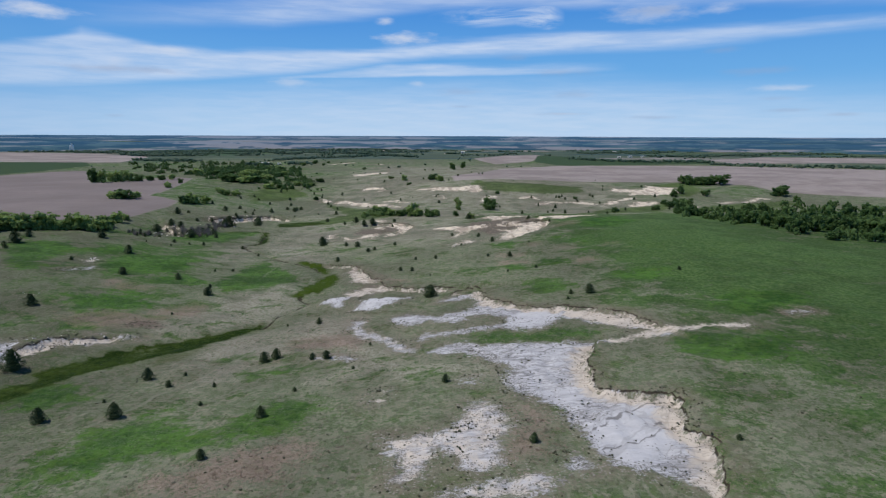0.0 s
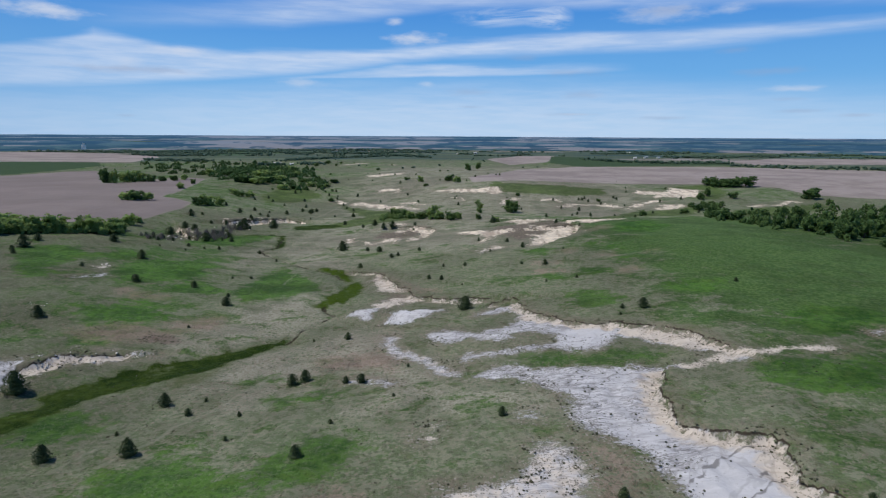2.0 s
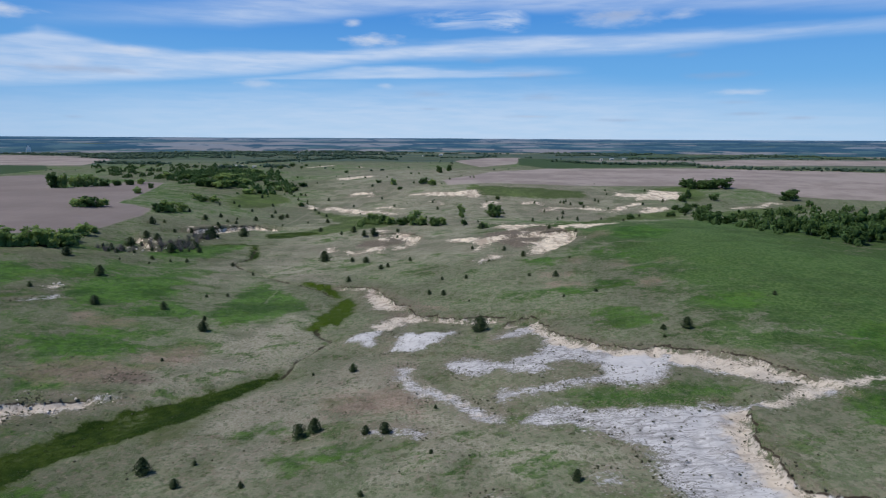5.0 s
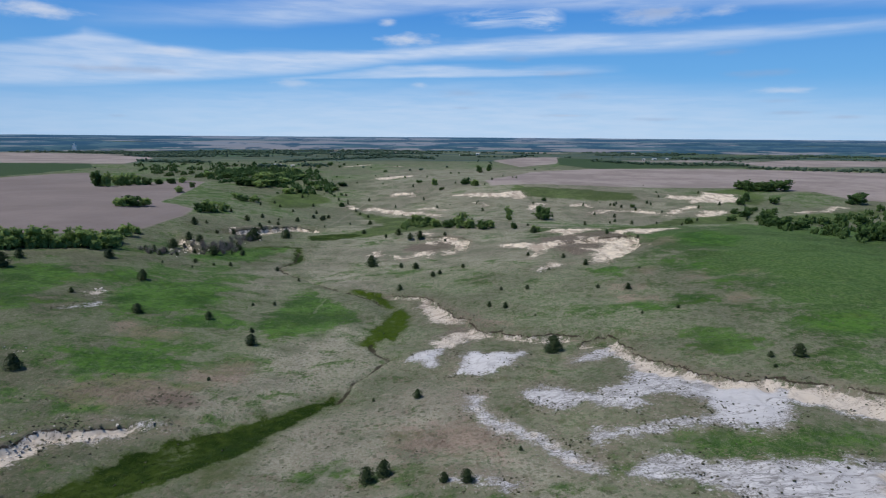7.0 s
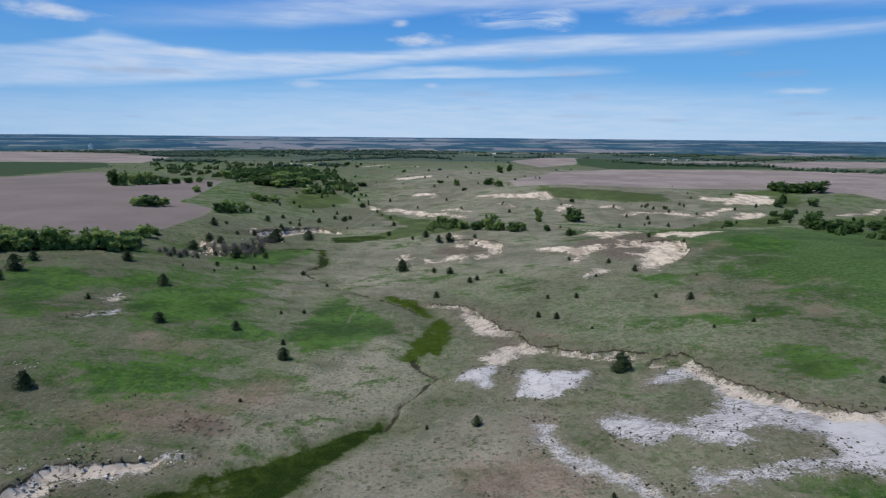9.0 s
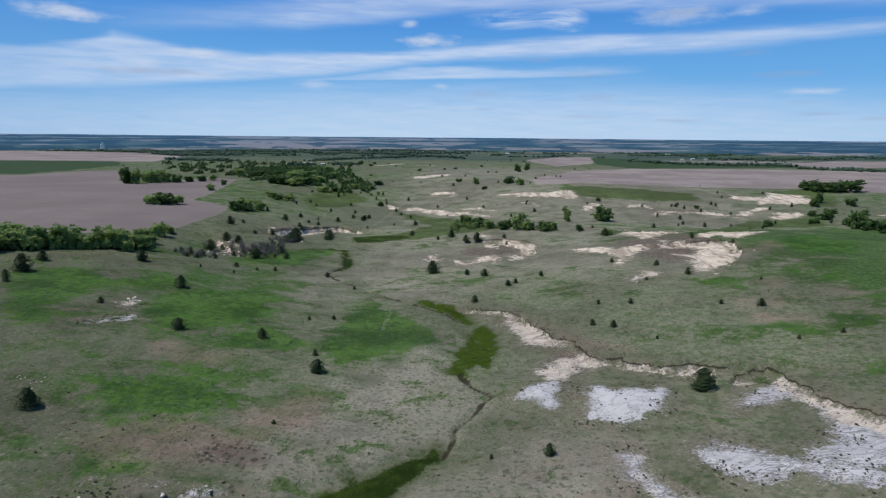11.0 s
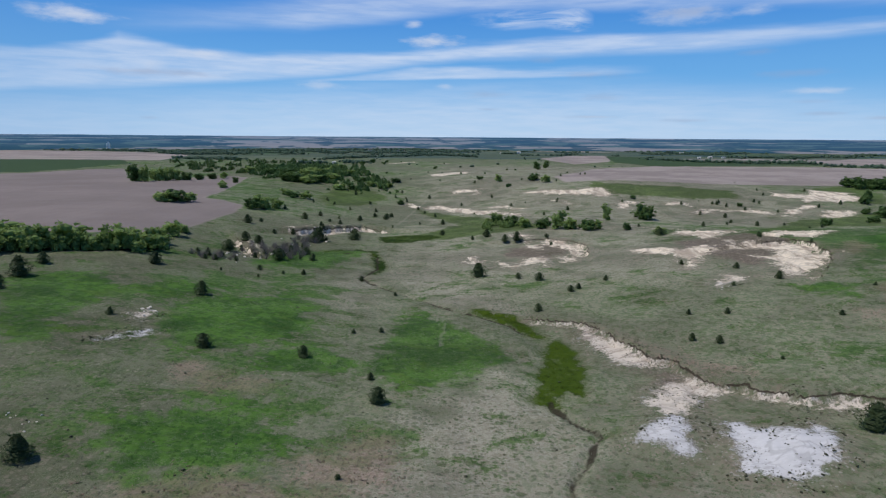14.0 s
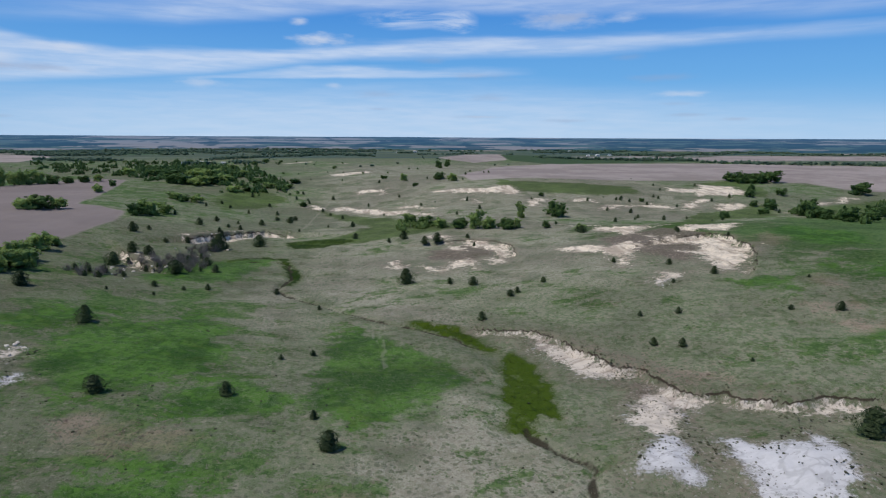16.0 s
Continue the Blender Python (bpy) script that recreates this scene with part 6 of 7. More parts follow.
CREEK_BUSHES = [(x + r_.uniform(-7, 7), y + r_.uniform(-4, 6), r_.uniform(0.8, 2.2)) for r_ in (random.Random(61),) for x, y, h, w_ in TREES_SHRUBS for _ in range(2)]
stand(CREEK_BUSHES, JUNIPER_LOW, "dark juniper bush among grey shrubs and chalk blocks", "juniper", "junipers by the creek bank", "juniper_tree", 1.2)
SHRUBS_MORE = [(x + d, y + e, h * k, w_ * k) for x, y, h, w_ in TREES_SHRUBS for d, e, k in ((3.1, 2.2, 0.62), (-3.4, 1.0, 0.5), (0.8, -2.6, 0.45))]
stand([(x, y, h * 0.75, w_ * 0.8) for x, y, h, w_ in TREES_SHRUBS] + SHRUBS_MORE, ((shrub_parts, 21, ()), (shrub_parts, 22, ())), "leafless grey shrub thicket below the rocky bank", "shrub", "grey shrubs by the creek", "bare_shrub", 1.05)
stand(TREES_ROW, FRESH, "leafy fresh green tree in a row along the tilled field", "tree", "trees along the tilled field", "leafy_tree", 1.35)
stand(TREES_FIELDGROVE, LEAFY, "leafy green tree in a clump inside the brown field", "tree", "trees in the brown field", "leafy_tree", 1.2)
stand(TREES_MIDROW, DEEP[:2] + LEAFY[:1], "leafy green tree in the creek line across the valley", "tree", "trees along the creek", "leafy_tree", 1.15)
stand(TREES_EAST, DEEP, "dense dark green tree in the wooded draw", "tree", "trees in the wooded draw", "leafy_tree", 1.4)
stand(TREES_EAST_B, DEEP, "dense dark green tree in the wooded draw", "tree", "trees in the wooded draw", "leafy_tree", 1.25)
IN_VALLEY = [row for row in TREES_VALLEY + TREES_VALLEY_B if inside(GROVES["valley"], np.array([row[0]]), np.array([row[1]]))[0] > -7]
stand(IN_VALLEY, LEAFY, "leafy green tree in the distant wooded valley", "tree", "trees in the wooded valley", "leafy_tree", 1.6)
stand(TREES_SLOPE, DEEP, "single leafy tree on the far grassy slope", "tree", "trees on the far slope", "leafy_tree", 1.1)
stand(thicket(GROVES["creek_line"], 16, 2.0, 4.0, 33), DEEP, "low leafy bush in the creek line across the valley", "bush", "trees along the creek", "leafy_tree", 1.3)
stand(thicket(GROVES["field_row"], 26, 2.5, 5.5, 34), FRESH, "leafy fresh green bush in a row along the tilled field", "bush", "trees along the tilled field", "leafy_tree", 1.3)
stand(thicket(((-140, 285), (60, 290), (165, 330), (165, 430), (60, 560), (-150, 560)), 52, 0.7, 2.0, 35), JUNIPER_LOW, "small dark juniper bush scattered over the far pasture", "juniper", "junipers on the valley slopes", "juniper_tree", 1.2)
stand(thicket(((-120, 420), (0, 440), (60, 600), (-60, 760), (-220, 760)), 16, 1.5, 3.4, 36), DEEP, "small leafy tree scattered over the far pasture", "tree", "trees on the far slope", "leafy_tree", 1.2)


# ---- small growth and stones ----
def scatter(count, seed, x0, x1, y0, y1):
    g = np.random.default_rng(seed)
    return g, g.uniform(x0, x1, count), g.uniform(y0, y1, count)


def blades(name, xs, ys, sizes, g, count, lean, mat, label, category):
    """Many small upright leaves, count at each place, in one mesh."""
    n = len(xs)
    x, y, s = np.repeat(xs, count), np.repeat(ys, count), np.repeat(sizes, count)
    x = x + g.normal(0, 0.35, n * count) * s
    y = y + g.normal(0, 0.35, n * count) * s
    z = height(x, y)
    a = g.uniform(0, 6.283, n * count)
    h = s * g.uniform(0.1, 0.4, n * count)
    wdt = s * g.uniform(0.08, 0.2, n * count)
    tx, ty = g.normal(0, lean, n * count) * s, g.normal(0, lean, n * count) * s
    co = np.zeros((n * count, 3, 3))
    co[:, 0] = np.stack([x - np.cos(a) * wdt, y - np.sin(a) * wdt, z - 0.03], 1)
    co[:, 1] = np.stack([x + np.cos(a) * wdt, y + np.sin(a) * wdt, z - 0.03], 1)
    co[:, 2] = np.stack([x + tx, y + ty, z + h], 1)
    mesh = bpy.data.meshes.new(name)
    mesh.vertices.add(n * count * 3)
    mesh.vertices.foreach_set("co", co.ravel())
    mesh.loops.add(n * count * 3)
    mesh.loops.foreach_set("vertex_index", np.arange(n * count * 3))
    mesh.polygons.add(n * count)
    mesh.polygons.foreach_set("loop_start", np.arange(n * count) * 3)
    mesh.update(calc_edges=True)
    mesh.materials.append(mat)
    return tagged(new(name, mesh), label, category, kind="stuff")


tuft_leaf = leaf_material("tuft_leaf", (0.085, 0.10, 0.052), (0.27, 0.25, 0.18), thin=0.5)
weed_leaf = leaf_material("weed_leaf", (0.050, 0.056, 0.030), (0.135, 0.132, 0.080))
green_leaf = leaf_material("green_leaf", (0.036, 0.088, 0.02), (0.075, 0.14, 0.036), thin=0.5)

# tussocks thin out with the distance from the walk
g, tx, ty = scatter(90000, 3, -105, 85, 44, 230)
keep = (np.abs(tx) < 0.78 * (ty + 12)) & (g.random(tx.size) < np.clip(1.25 - ty / 260, 0.2, 1)) & (chalk_at(tx, ty) < -0.2) & (cover(REED, tx, ty, 3) < 0)
tx, ty = tx[keep], ty[keep]
wet = ((cover(LUSH, tx, ty, 6) + 3 * ripple(tx, ty, 9, 41)) > 0) | (green_at(tx, ty) + 0.2 * ripple(tx, ty, 14, 42) > 0.38)
size = g.uniform(0.14, 0.34, tx.size) * (1 + 0.5 * (g.random(tx.size) < 0.1))
blades("grass_tufts", tx[~wet], ty[~wet], size[~wet], g, 3, 0.8, tuft_leaf, "dry straw and grey-green grass tufts on the pasture", "grass")
blades("meadow_grass", tx[wet], ty[wet], size[wet] * 1.1, g, 3, 0.8, green_leaf, "fresh green meadow grass in the hollows", "grass")

ball = bmesh.new()
bmesh.ops.create_icosphere(ball, subdivisions=1, radius=1.0)
knob, sides = np.array([v.co for v in ball.verts]), np.array([[v.index for v in f.verts] for f in ball.faces])
ball.free()


def heaps(name, x, y, size, mat, label, g, flat=0.6):
    """Small ragged clumps in one mesh, one at each place."""
    n, turn = len(x), g.uniform(0, 6.283, len(x))
    b = knob[None] * g.uniform(0.65, 1.25, (n, len(knob), 1)) * size[:, None, None] * np.array([1.15, 1.0, flat])
    co = np.stack([b[..., 0] * np.cos(turn)[:, None] - b[..., 1] * np.sin(turn)[:, None], b[..., 0] * np.sin(turn)[:, None] + b[..., 1] * np.cos(turn)[:, None], b[..., 2]], -1)
    co += np.stack([x, y, height(x, y) + size * 0.35], 1)[:, None, :]
    faces = (sides[None] + len(knob) * np.arange(n)[:, None, None]).reshape(-1, 3)
    mesh = bpy.data.meshes.new(name)
    mesh.from_pydata(co.reshape(-1, 3).tolist(), [], faces.tolist())
    mesh.materials.append(mat)
    tagged(new(name, mesh), label, "weeds", kind="stuff")


# reddish dead weeds in patches
g, dx_, dy_ = scatter(60000, 4, -105, 60, 44, 160)
keep = (cover(RUST, dx_, dy_, 6) + 2.5 * ripple(dx_, dy_, 7, 43) + 1.5 * ripple(dx_, dy_, 2.5, 44) > 0.6) & (chalk_at(dx_, dy_) < -0.3)
dry_leaf = leaf_material("dry_leaf", (0.13, 0.085, 0.062), (0.36, 0.29, 0.23), thin=0.5)
blades("dry_weeds", dx_[keep], dy_[keep], g.uniform(0.2, 0.5, int(keep.sum())), g, 3, 0.8, dry_leaf, "reddish dead weeds in patches on the pasture", "weeds")

# low dark weeds along the washes and loosely over the slopes
g, wx, wy = scatter(100000, 5, -100, 75, 44, 200)
c_at = chalk_at(wx, wy)
bare = g.random(wx.size)
keep = ((c_at > -2.0) & (c_at < 2.2) & (bare < 0.5 * (0.55 + ripple(wx, wy, 11, 51)))) | ((c_at >= 1.0) & (bare < 0.28 * (0.25 + ripple(wx, wy, 8, 52)))) | ((c_at < -2.6) & (bare < 0.026)) | ((wx < 24) & (wy > 57) & (wy < 91) & (c_at > -1.5) & (c_at < 4.5) & (bare < 0.5 * (0.5 + ripple(wx, wy, 5, 55)))) | ((cover({"dome": CHALK["dome"]}, wx, wy, 3) > 0.3) & (bare < 0.2))
wx, wy = wx[keep], wy[keep]
for line, drop, fade, rough in SCARPS[:4]:
    for (ax, ay), (bx, by) in zip(line, line[1:]):
        n = int(6 * math.hypot(bx - ax, by - ay))
        k = g.random(n)
        cx, cy = ax + (bx - ax) * k + g.normal(0, 1.2, n), ay + (by - ay) * k + g.normal(0, 1.2, n)
        d = rim_side(line, rough, cx, cy)
        wx, wy = np.append(wx, cx[(d > -0.25) & (d < 0.35)]), np.append(wy, cy[(d > -0.25) & (d < 0.35)])
heaps("low_weeds", wx, wy, 0.045 + 0.145 * g.random(len(wx)) ** 2.6, weed_leaf, "low dark weeds scattered over chalk and grass", g)



def brush(name, rows, mat, label, seed):
    """Dense low undergrowth in one mesh: each bush a heap of small ragged clumps."""
    g = np.random.default_rng(seed)
    rows = np.repeat(np.array(rows), 18, 0)
    n = len(rows)
    d = g.normal(0, 1, (n, 3))
    d /= np.linalg.norm(d, axis=1)[:, None]
    x, y = rows[:, 0] + d[:, 0] * rows[:, 3] * 0.42, rows[:, 1] + d[:, 1] * rows[:, 3] * 0.42
    size = rows[:, 2] * g.uniform(0.10, 0.24, n)
    z = height(x, y) + rows[:, 2] * (0.12 + 0.62 * np.abs(d[:, 2]) * g.uniform(0.3, 1.3, n))
    co = knob[None] * g.uniform(0.55, 1.35, (n, len(knob), 1)) * size[:, None, None] * np.array([0.85, 0.85, 1.5]) + np.stack([x, y, z], 1)[:, None, :]
    faces = (sides[None] + len(knob) * np.arange(n)[:, None, None]).reshape(-1, 3)
    mesh = bpy.data.meshes.new(name)
    mesh.from_pydata(co.reshape(-1, 3).tolist(), [], faces.tolist())
    mesh.materials.append(mat)
    tagged(new(name, mesh), label, "undergrowth", kind="stuff")


valley_leaf = leaf_material("valley_leaf", (0.080, 0.155, 0.045), (0.155, 0.250, 0.078), thin=0.5)
brush("valley_undergrowth", thicket(GROVES["valley"], 300, 1.6, 4.4, 31, 1.2), valley_leaf, "dense fresh green bushes filling the wooded valley", 71)
brush("creek_head_bushes", thicket(GROVES["creek_head"], 42, 1.0, 3.0, 40, 1.3), fresh_leaf, "light green bushes at the head of the creek meadow", 75)
brush("valley_back_woods", thicket(GROVES["valley_back"], 95, 2.4, 5.0, 41, 1.5), deep_leaf, "dark green woods rising behind the valley", 76)
brush("creek_bushes", thicket(GROVES["valley_b"], 45, 0.9, 2.8, 39, 1.2), valley_leaf, "fresh green bushes along the valley creek", 74)
brush("draw_undergrowth", thicket(GROVES["draw"], 230, 1.5, 4.2, 32, 1.2), deep_leaf, "dense dark green bushes filling the wooded draw", 72)
brush("field_hedge", thicket(GROVES["field_row"], 40, 1.5, 3.6, 38, 1.3), fresh_leaf, "fresh green hedge bushes along the tilled field", 73)

# reeds stand in the wet hollows
g, rx, ry = scatter(26000, 7, -75, -20, 70, 195)
keep = cover(REED, rx, ry, 3) > 0.2
rx, ry = rx[keep], ry[keep]
reed_leaf = leaf_material("reed_leaf", (0.035, 0.062, 0.008), (0.078, 0.115, 0.016), thin=0.5)
blades("reeds", rx, ry, g.uniform(0.25, 0.55, rx.size), g, 3, 0.7, reed_leaf, "dark green reeds filling the wet slough", "reeds")


def chalk_stone_material():
    m, t = material("chalk_stone")
    p = t.node("NewGeometry")
    n = t.noise(p, 3.0, 5.0, 0.6)
    c = t.mix(t.step(n, 0.35, 0.65), (0.50, 0.44, 0.37), (0.72, 0.66, 0.575))
    c = t.mix(t.math("MULTIPLY", t.node("ObjectInfo", "Random"), 0.35), c, (0.36, 0.30, 0.24))
    finish(t, c, 0.95, n, 0.6, 0.05, 0.1)
    return m


chalk_stone = chalk_stone_material()
STONES = []
for seed in range(5):
    r = random.Random(200 + seed)
    bm = bmesh.new()
    bmesh.ops.create_icosphere(bm, subdivisions=1, radius=1.0)
    for v in bm.verts:
        v.co = Vector((v.co.x * r.uniform(0.6, 1.1), v.co.y * r.uniform(0.6, 1.1), v.co.z * r.uniform(0.4, 0.75)))
        v.co.x, v.co.y, v.co.z = max(-0.6, min(0.62, v.co.x)), max(-0.5, min(0.65, v.co.y)), max(-0.4, min(0.42, v.co.z))
    mesh = bpy.data.meshes.new("chalk_boulder")
    bm.to_mesh(mesh)
    bm.free()
    mesh.materials.append(chalk_stone)
    STONES.append(mesh)


def boulders(line, count, spread, small, large, label, group, seed, shift=0.0):
    r = random.Random(seed)
    for _ in range(count):
        i = r.randrange(len(line) - 1)
        a, b = Vector((*line[i], 0)), Vector((*line[i + 1], 0))
        q = a.lerp(b, r.random()) + Vector((r.gauss(0, spread), r.gauss(0, spread) - shift, 0))
        s = small + (large - small) * r.random() ** 2
        ob = new("chalk_boulder", r.choice(STONES))
        ob.matrix_basis = Matrix.LocRotScale((q.x, q.y, ground_z(q.x, q.y) + 0.15 * s), Euler((r.uniform(-0.3, 0.3), r.uniform(-0.3, 0.3), r.uniform(0, 6.28))), (s, s, s * r.uniform(0.7, 1.1)))
        tagged(ob, label, "boulder", group)


boulders(STRIPS["bank"][1], 120, 0.8, 0.10, 0.36, "broken pale chalk block on the creek bank", "chalk blocks on the bank", 1, 0.7)
boulders(STRIPS["bank_tail"][1], 18, 0.4, 0.1, 0.3, "small pale chalk block on the creek bank", "chalk blocks on the bank", 2)
boulders(STRIPS["cliff_face"][1], 34, 1.6, 0.3, 0.9, "pale chalk block below the rocky bluff", "chalk blocks below the bluff", 3)
boulders([(x, y) for x, y, h, w_ in TREES_SHRUBS], 34, 3.0, 0.3, 0.8, "pale chalk block among the grey creek shrubs", "chalk blocks below the bluff", 8)
boulders(CHALK["spot"], 8, 0.8, 0.2, 0.6, "small chalk block on a bare patch of pasture", "chalk blocks on the pasture", 4)


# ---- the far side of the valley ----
# haze of the distance mixed into the leaf colour, paler and bluer
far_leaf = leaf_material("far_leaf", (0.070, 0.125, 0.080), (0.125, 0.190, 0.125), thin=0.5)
g = np.random.default_rng(77)
rows = []
for line in WOODS.values():
    for (ax, ay), (bx, by) in zip(line, line[1:]):
        far = 1.0 + max(0.0, (ay + by) / 2 - 800) / 600
        n = int(math.hypot(bx - ax, by - ay) / (0.36 * far)) + 1
        k = g.random(n)
        k = k[g.random(n) > 0.15 + 0.45 * (ripple(k * 9, k * 4 + ax, 1.3, 78) > 0.25)]
        x, y = ax + (bx - ax) * k + g.normal(0, 3, k.size), ay + (by - ay) * k + g.normal(0, 13 * far, k.size)
        rows.append(np.stack([x, y, (0.5 + 2.4 * g.random(k.size) ** 2) * (1 + 0.12 * (far - 1)), np.full(k.size, 0.75 + 0.22 * far)], 1))
a, k = g.uniform(-0.85, 0.85, 700), 620 + 850 * g.random(700)
x, y = np.sin(a) * k, np.cos(a) * k
free = (ripple(x, y, 240, 79) > 0.05) & (np.maximum(cover(FIELD, x, y, 20), cover(CROP, x, y, 20)) < -8)
x, y = x[free], y[free]
rows.append(np.stack([x, y, g.uniform(0.6, 1.9, x.size), np.full(x.size, 1.1)], 1))
a, k = g.uniform(-0.85, 0.85, 24000), 1060 + 420 * g.random(24000)
x, y = np.sin(a) * k, np.cos(a) * k
free = (ripple(x * 0.5, y * 1.5, 190, 81) + 0.5 * ripple(x, y, 70, 82) > 0.48 - 0.75 * smooth(-a, 0.15, 0.4)) & (np.maximum(cover(FIELD, x, y, 20), cover(CROP, x, y, 20)) < -8)
x, y = x[free], y[free]
rows.append(np.stack([x, y, 0.8 + 2.0 * g.random(x.size) ** 2, np.full(x.size, 1.3)], 1))
rows = np.concatenate(rows)
x, y, tall, wide = rows[np.hypot(rows[:, 0], rows[:, 1]) < 1470].T
n = len(x)
bumpy = knob[None] * g.uniform(0.6, 1.3, (n, len(knob), 1)) * tall[:, None, None]
bumpy = bumpy * np.stack([wide * g.uniform(0.7, 1.2, n), wide, np.full(n, 0.75)], 1)[:, None, :]
co = bumpy + np.stack([x, y, height(x, y) + tall * 0.6], 1)[:, None, :]
faces = (sides[None] + len(knob) * np.arange(n)[:, None, None]).reshape(-1, 3)
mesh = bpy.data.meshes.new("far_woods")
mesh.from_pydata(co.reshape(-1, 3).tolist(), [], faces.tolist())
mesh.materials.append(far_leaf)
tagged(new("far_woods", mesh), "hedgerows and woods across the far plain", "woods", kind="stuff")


def distance_material(name, low, top, seed):
    """The plain far off, seen edge-on, its haze put into the colours: level strips of woods, stubble and young crops,
    bluer towards the skyline.
    """
    m, t = material(name)
    p = t.node("NewGeometry")
    sep_ = t.tree.nodes.new("ShaderNodeSeparateXYZ")
    t.put(sep_.inputs[0], p)
    turn = t.math("ARCTAN2", sep_.outputs[0], sep_.outputs[1])
    z = sep_.outputs[2]
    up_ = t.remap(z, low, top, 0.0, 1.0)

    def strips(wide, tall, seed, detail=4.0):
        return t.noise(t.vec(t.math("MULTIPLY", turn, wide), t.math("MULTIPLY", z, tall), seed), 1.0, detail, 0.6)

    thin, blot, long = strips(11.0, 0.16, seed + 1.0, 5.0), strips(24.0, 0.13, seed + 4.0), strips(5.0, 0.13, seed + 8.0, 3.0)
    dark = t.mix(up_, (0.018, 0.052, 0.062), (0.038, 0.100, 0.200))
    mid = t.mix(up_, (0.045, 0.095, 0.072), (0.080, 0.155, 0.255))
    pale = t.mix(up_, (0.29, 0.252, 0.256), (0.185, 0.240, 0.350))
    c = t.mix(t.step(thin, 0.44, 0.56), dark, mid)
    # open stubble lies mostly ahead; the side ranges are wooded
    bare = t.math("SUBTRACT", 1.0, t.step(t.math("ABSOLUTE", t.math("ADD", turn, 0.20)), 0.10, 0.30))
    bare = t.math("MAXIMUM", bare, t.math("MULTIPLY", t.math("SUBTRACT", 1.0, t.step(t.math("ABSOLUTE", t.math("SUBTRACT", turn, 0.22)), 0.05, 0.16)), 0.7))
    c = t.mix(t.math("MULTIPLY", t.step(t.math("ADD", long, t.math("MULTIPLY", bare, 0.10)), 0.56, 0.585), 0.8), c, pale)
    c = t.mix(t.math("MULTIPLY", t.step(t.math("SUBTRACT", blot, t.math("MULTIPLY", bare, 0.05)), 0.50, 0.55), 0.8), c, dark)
    # the strip gives off its hazy colour itself instead of being lit
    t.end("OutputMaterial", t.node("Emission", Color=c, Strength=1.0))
    return m


def skyline(radius, top, rough, mat, label):
    """A standing strip of far country all round, closed behind the walk."""
    bm, ring = bmesh.new(), []
    for i in range(481):
        a = i / 480 * 2 * math.pi
        crest = top + rough * (0.55 * math.sin(a * 9 + 1) + 0.35 * math.sin(a * 31) + 0.3 * math.sin(a * 77 + 2))
        x, y = radius * math.sin(a), max(radius * math.cos(a), -880)
        ring.append((bm.verts.new((x, y, -12)), bm.verts.new((x, y, crest))))
    for (a0, a1), (b0, b1) in zip(ring, ring[1:]):
        bm.faces.new((a0, b0, b1, a1))
    tagged(part("backdrop", bm, mat), label, "distance", kind="structure")


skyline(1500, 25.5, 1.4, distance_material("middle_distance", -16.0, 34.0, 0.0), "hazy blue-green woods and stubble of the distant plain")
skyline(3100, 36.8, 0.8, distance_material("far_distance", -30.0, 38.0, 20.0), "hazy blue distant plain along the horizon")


def plain_material(name, color, rough=0.7):
    m, t = material(name)
    n = t.noise(t.node("NewGeometry"), 0.8, 4.0, 0.6)
    finish(t, t.mix(n, tuple(v * 0.8 for v in color), color), rough)
    return m


white_wall, pale_roof = plain_material("white_wall", (0.72, 0.70, 0.66)), plain_material("pale_roof", (0.62, 0.60, 0.56), 0.6)
dark_door, concrete = plain_material("dark_door", (0.12, 0.10, 0.09)), plain_material("concrete", (0.85, 0.85, 0.83))


def block(bm, x0, x1, y0, y1, z0, z1):
    made = bmesh.ops.create_cube(bm, size=1.0)["verts"]
    for v in made:
        v.co = Vector(((x0 + x1) / 2 + v.co.x * (x1 - x0), (y0 + y1) / 2 + v.co.y * (y1 - y0), (z0 + z1) / 2 + v.co.z * (z1 - z0)))


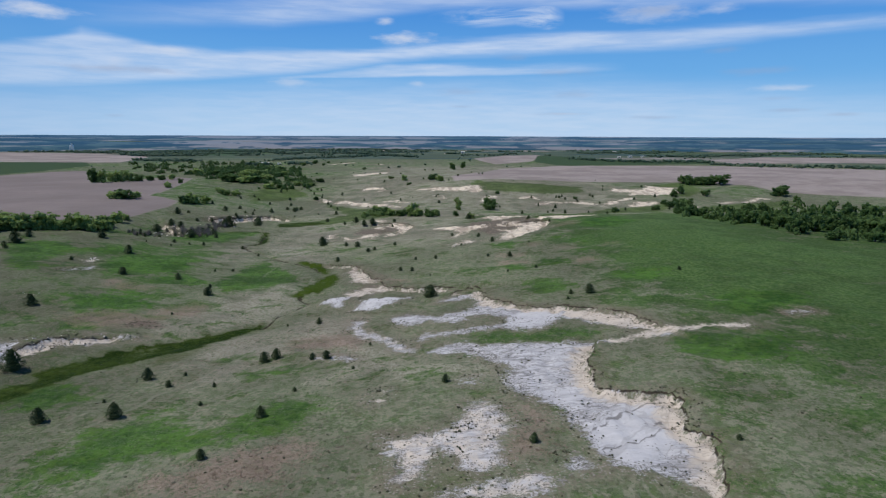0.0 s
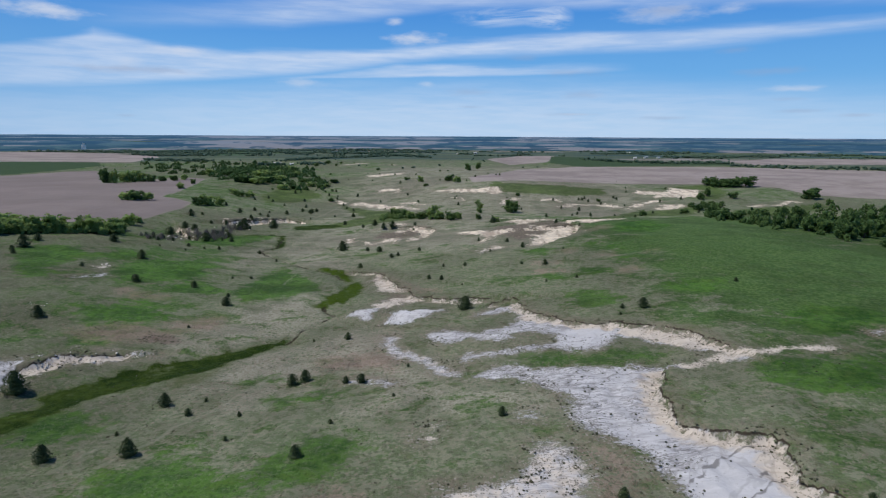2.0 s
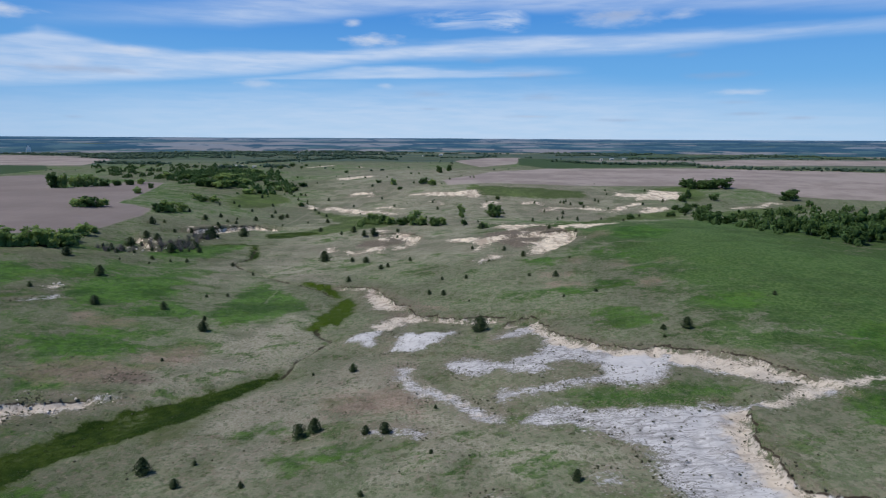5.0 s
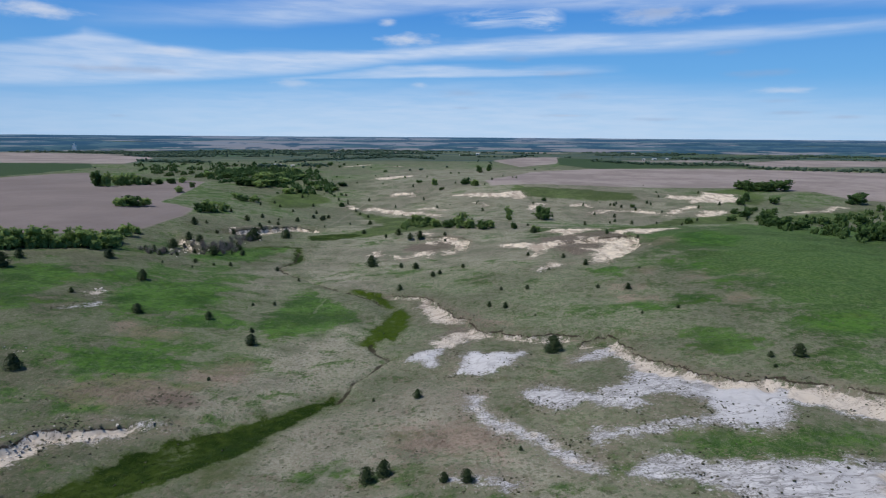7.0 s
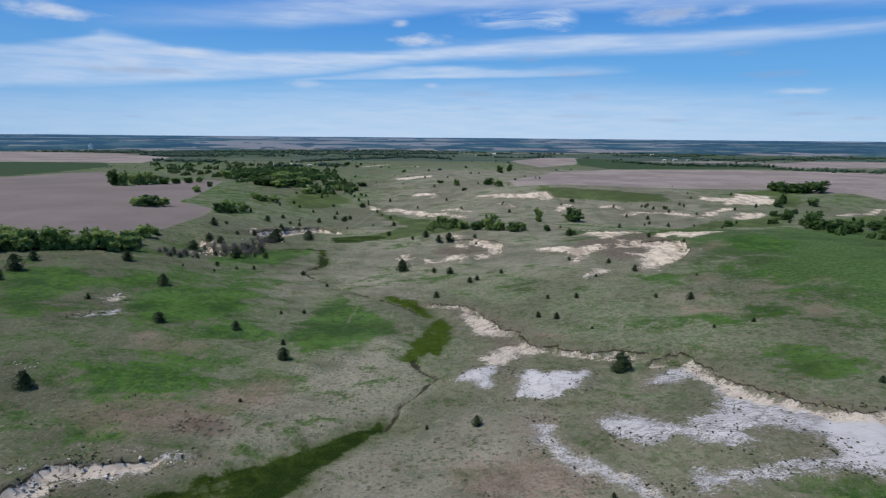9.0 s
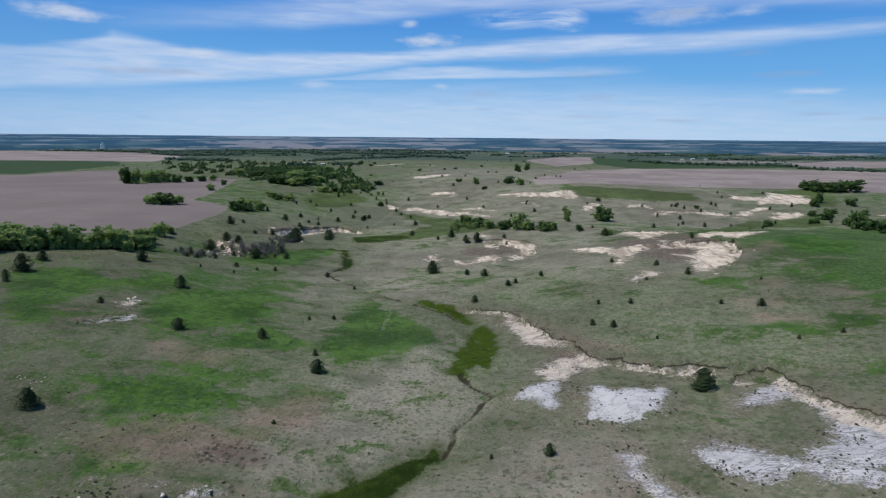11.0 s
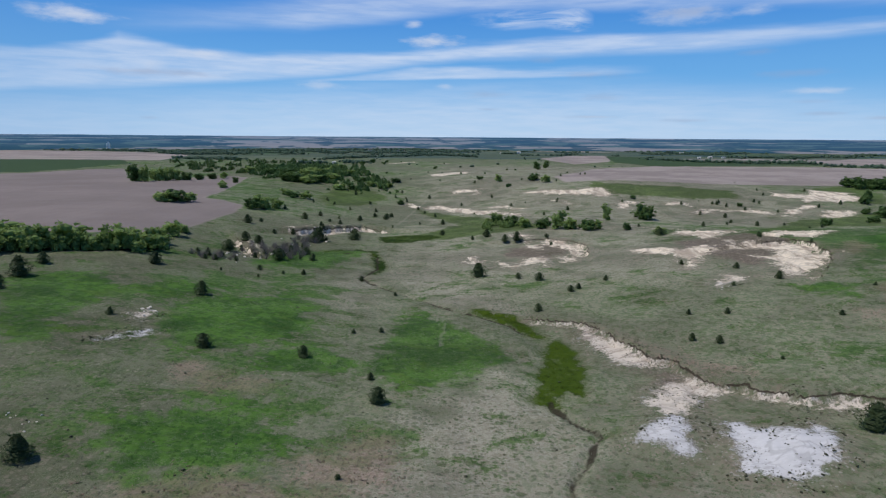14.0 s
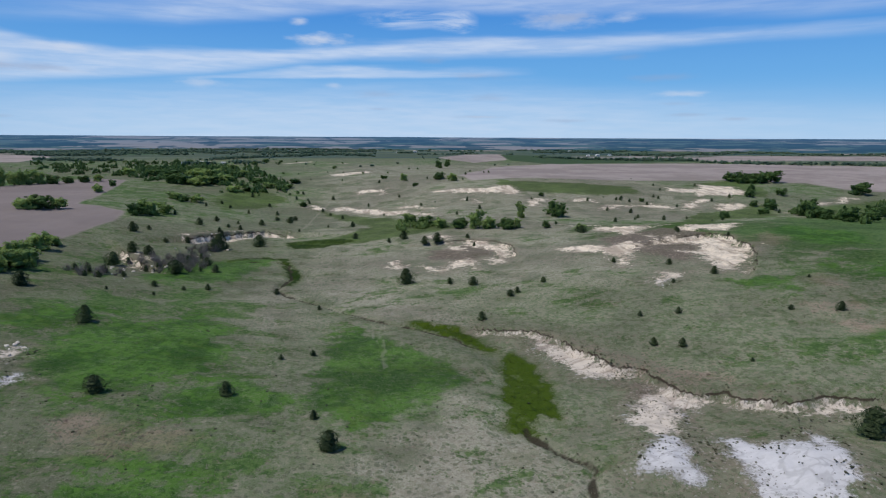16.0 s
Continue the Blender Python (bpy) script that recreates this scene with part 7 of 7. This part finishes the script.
def farm_building(x, y, turn, long, deep, tall, label):
    """A gabled shed: walls, an overhanging roof of some thickness and a sliding door."""
    root = thing("farm_building", label, "farm building", "distant farm buildings")
    bm = bmesh.new()
    block(bm, -long / 2, long / 2, -deep / 2, deep / 2, -1.0, tall)
    part("wall", bm, white_wall, root)
    bm = bmesh.new()
    e, g0, up_ = 0.4, tall - 0.1, deep * 0.28
    for s in (-1, 1):
        pts = [(-long / 2 - e, s * (deep / 2 + e), g0), (long / 2 + e, s * (deep / 2 + e), g0), (long / 2 + e, 0, g0 + up_), (-long / 2 - e, 0, g0 + up_)]
        low_, top = [bm.verts.new(q) for q in pts], [bm.verts.new((q[0], q[1], q[2] + 0.25)) for q in pts]
        bm.faces.new(low_), bm.faces.new(top)
        for i in range(4):
            bm.faces.new((low_[i], low_[(i + 1) % 4], top[(i + 1) % 4], top[i]))
    for s in (-1, 1):
        bm.faces.new([bm.verts.new(q) for q in ((s * long / 2, -deep / 2, g0), (s * long / 2, deep / 2, g0), (s * long / 2, 0, g0 + up_))])
    bmesh.ops.recalc_face_normals(bm, faces=bm.faces)
    part("roof", bm, pale_roof, root)
    bm = bmesh.new()
    block(bm, -long * 0.15, long * 0.15, -deep / 2 - 0.08, -deep / 2 + 0.05, 0, tall * 0.75)
    part("door", bm, dark_door, root)
    root.matrix_basis = pose(x, y, ground_z(x, y), 0, 0, turn) @ Matrix.Diagonal((0.45, 0.45, 0.42, 1))


for row in ((-218, 722, 12, 11, 6, 2.6, "white shed with a pale roof among valley trees"), (-196, 726, -8, 9, 6, 3, "white farmhouse with a pale roof among valley trees"), (-180, 719, 25, 9, 6, 3.5, "small white outbuilding among valley trees"),
            (-204, 738, 5, 10, 6, 3, "pale metal barn among valley trees"), (58, 1186, 0, 14, 9, 6, "white barn on the far plain"), (24, 1152, 20, 8, 6, 4, "small white house on the far plain"),
            (379, 1275, 5, 18, 9, 5, "long white metal barn on the far plain"), (326, 1003, 15, 14, 8, 4, "white farmhouse on the far plain"), (300, 976, -10, 10, 7, 4, "pale farm shed on the far plain"), (349, 1010, 30, 12, 7, 3.5, "pale metal shed on the far plain")):
    farm_building(*row)

root = thing("grain_elevator", "tall white concrete grain elevator on the far skyline", "grain elevator")
for i in range(4):
    bm = bmesh.new()
    tube(bm, ((-9 + i * 6, 0, -3), (-9 + i * 6, 0, 22), (-9 + i * 6, 0, 22.5)), (3.1, 3.1, 2.7), 16)
    part("silo", bm, concrete, root)
bm = bmesh.new()
block(bm, -3, 5, -3, 3, 22, 31)
block(bm, -11, 11, -1.5, 1.5, 22, 24.5)
part("headhouse", bm, concrete, root)
root.matrix_basis = pose(-747, 1277, ground_z(-747, 1277)) @ Matrix.Diagonal((0.36, 0.36, 0.5, 1))
boulders(((-93, 131), (-88.5, 129.5)), 9, 0.7, 0.12, 0.32, "small white chalk stone in the pasture grass", "chalk blocks on the pasture", 5)
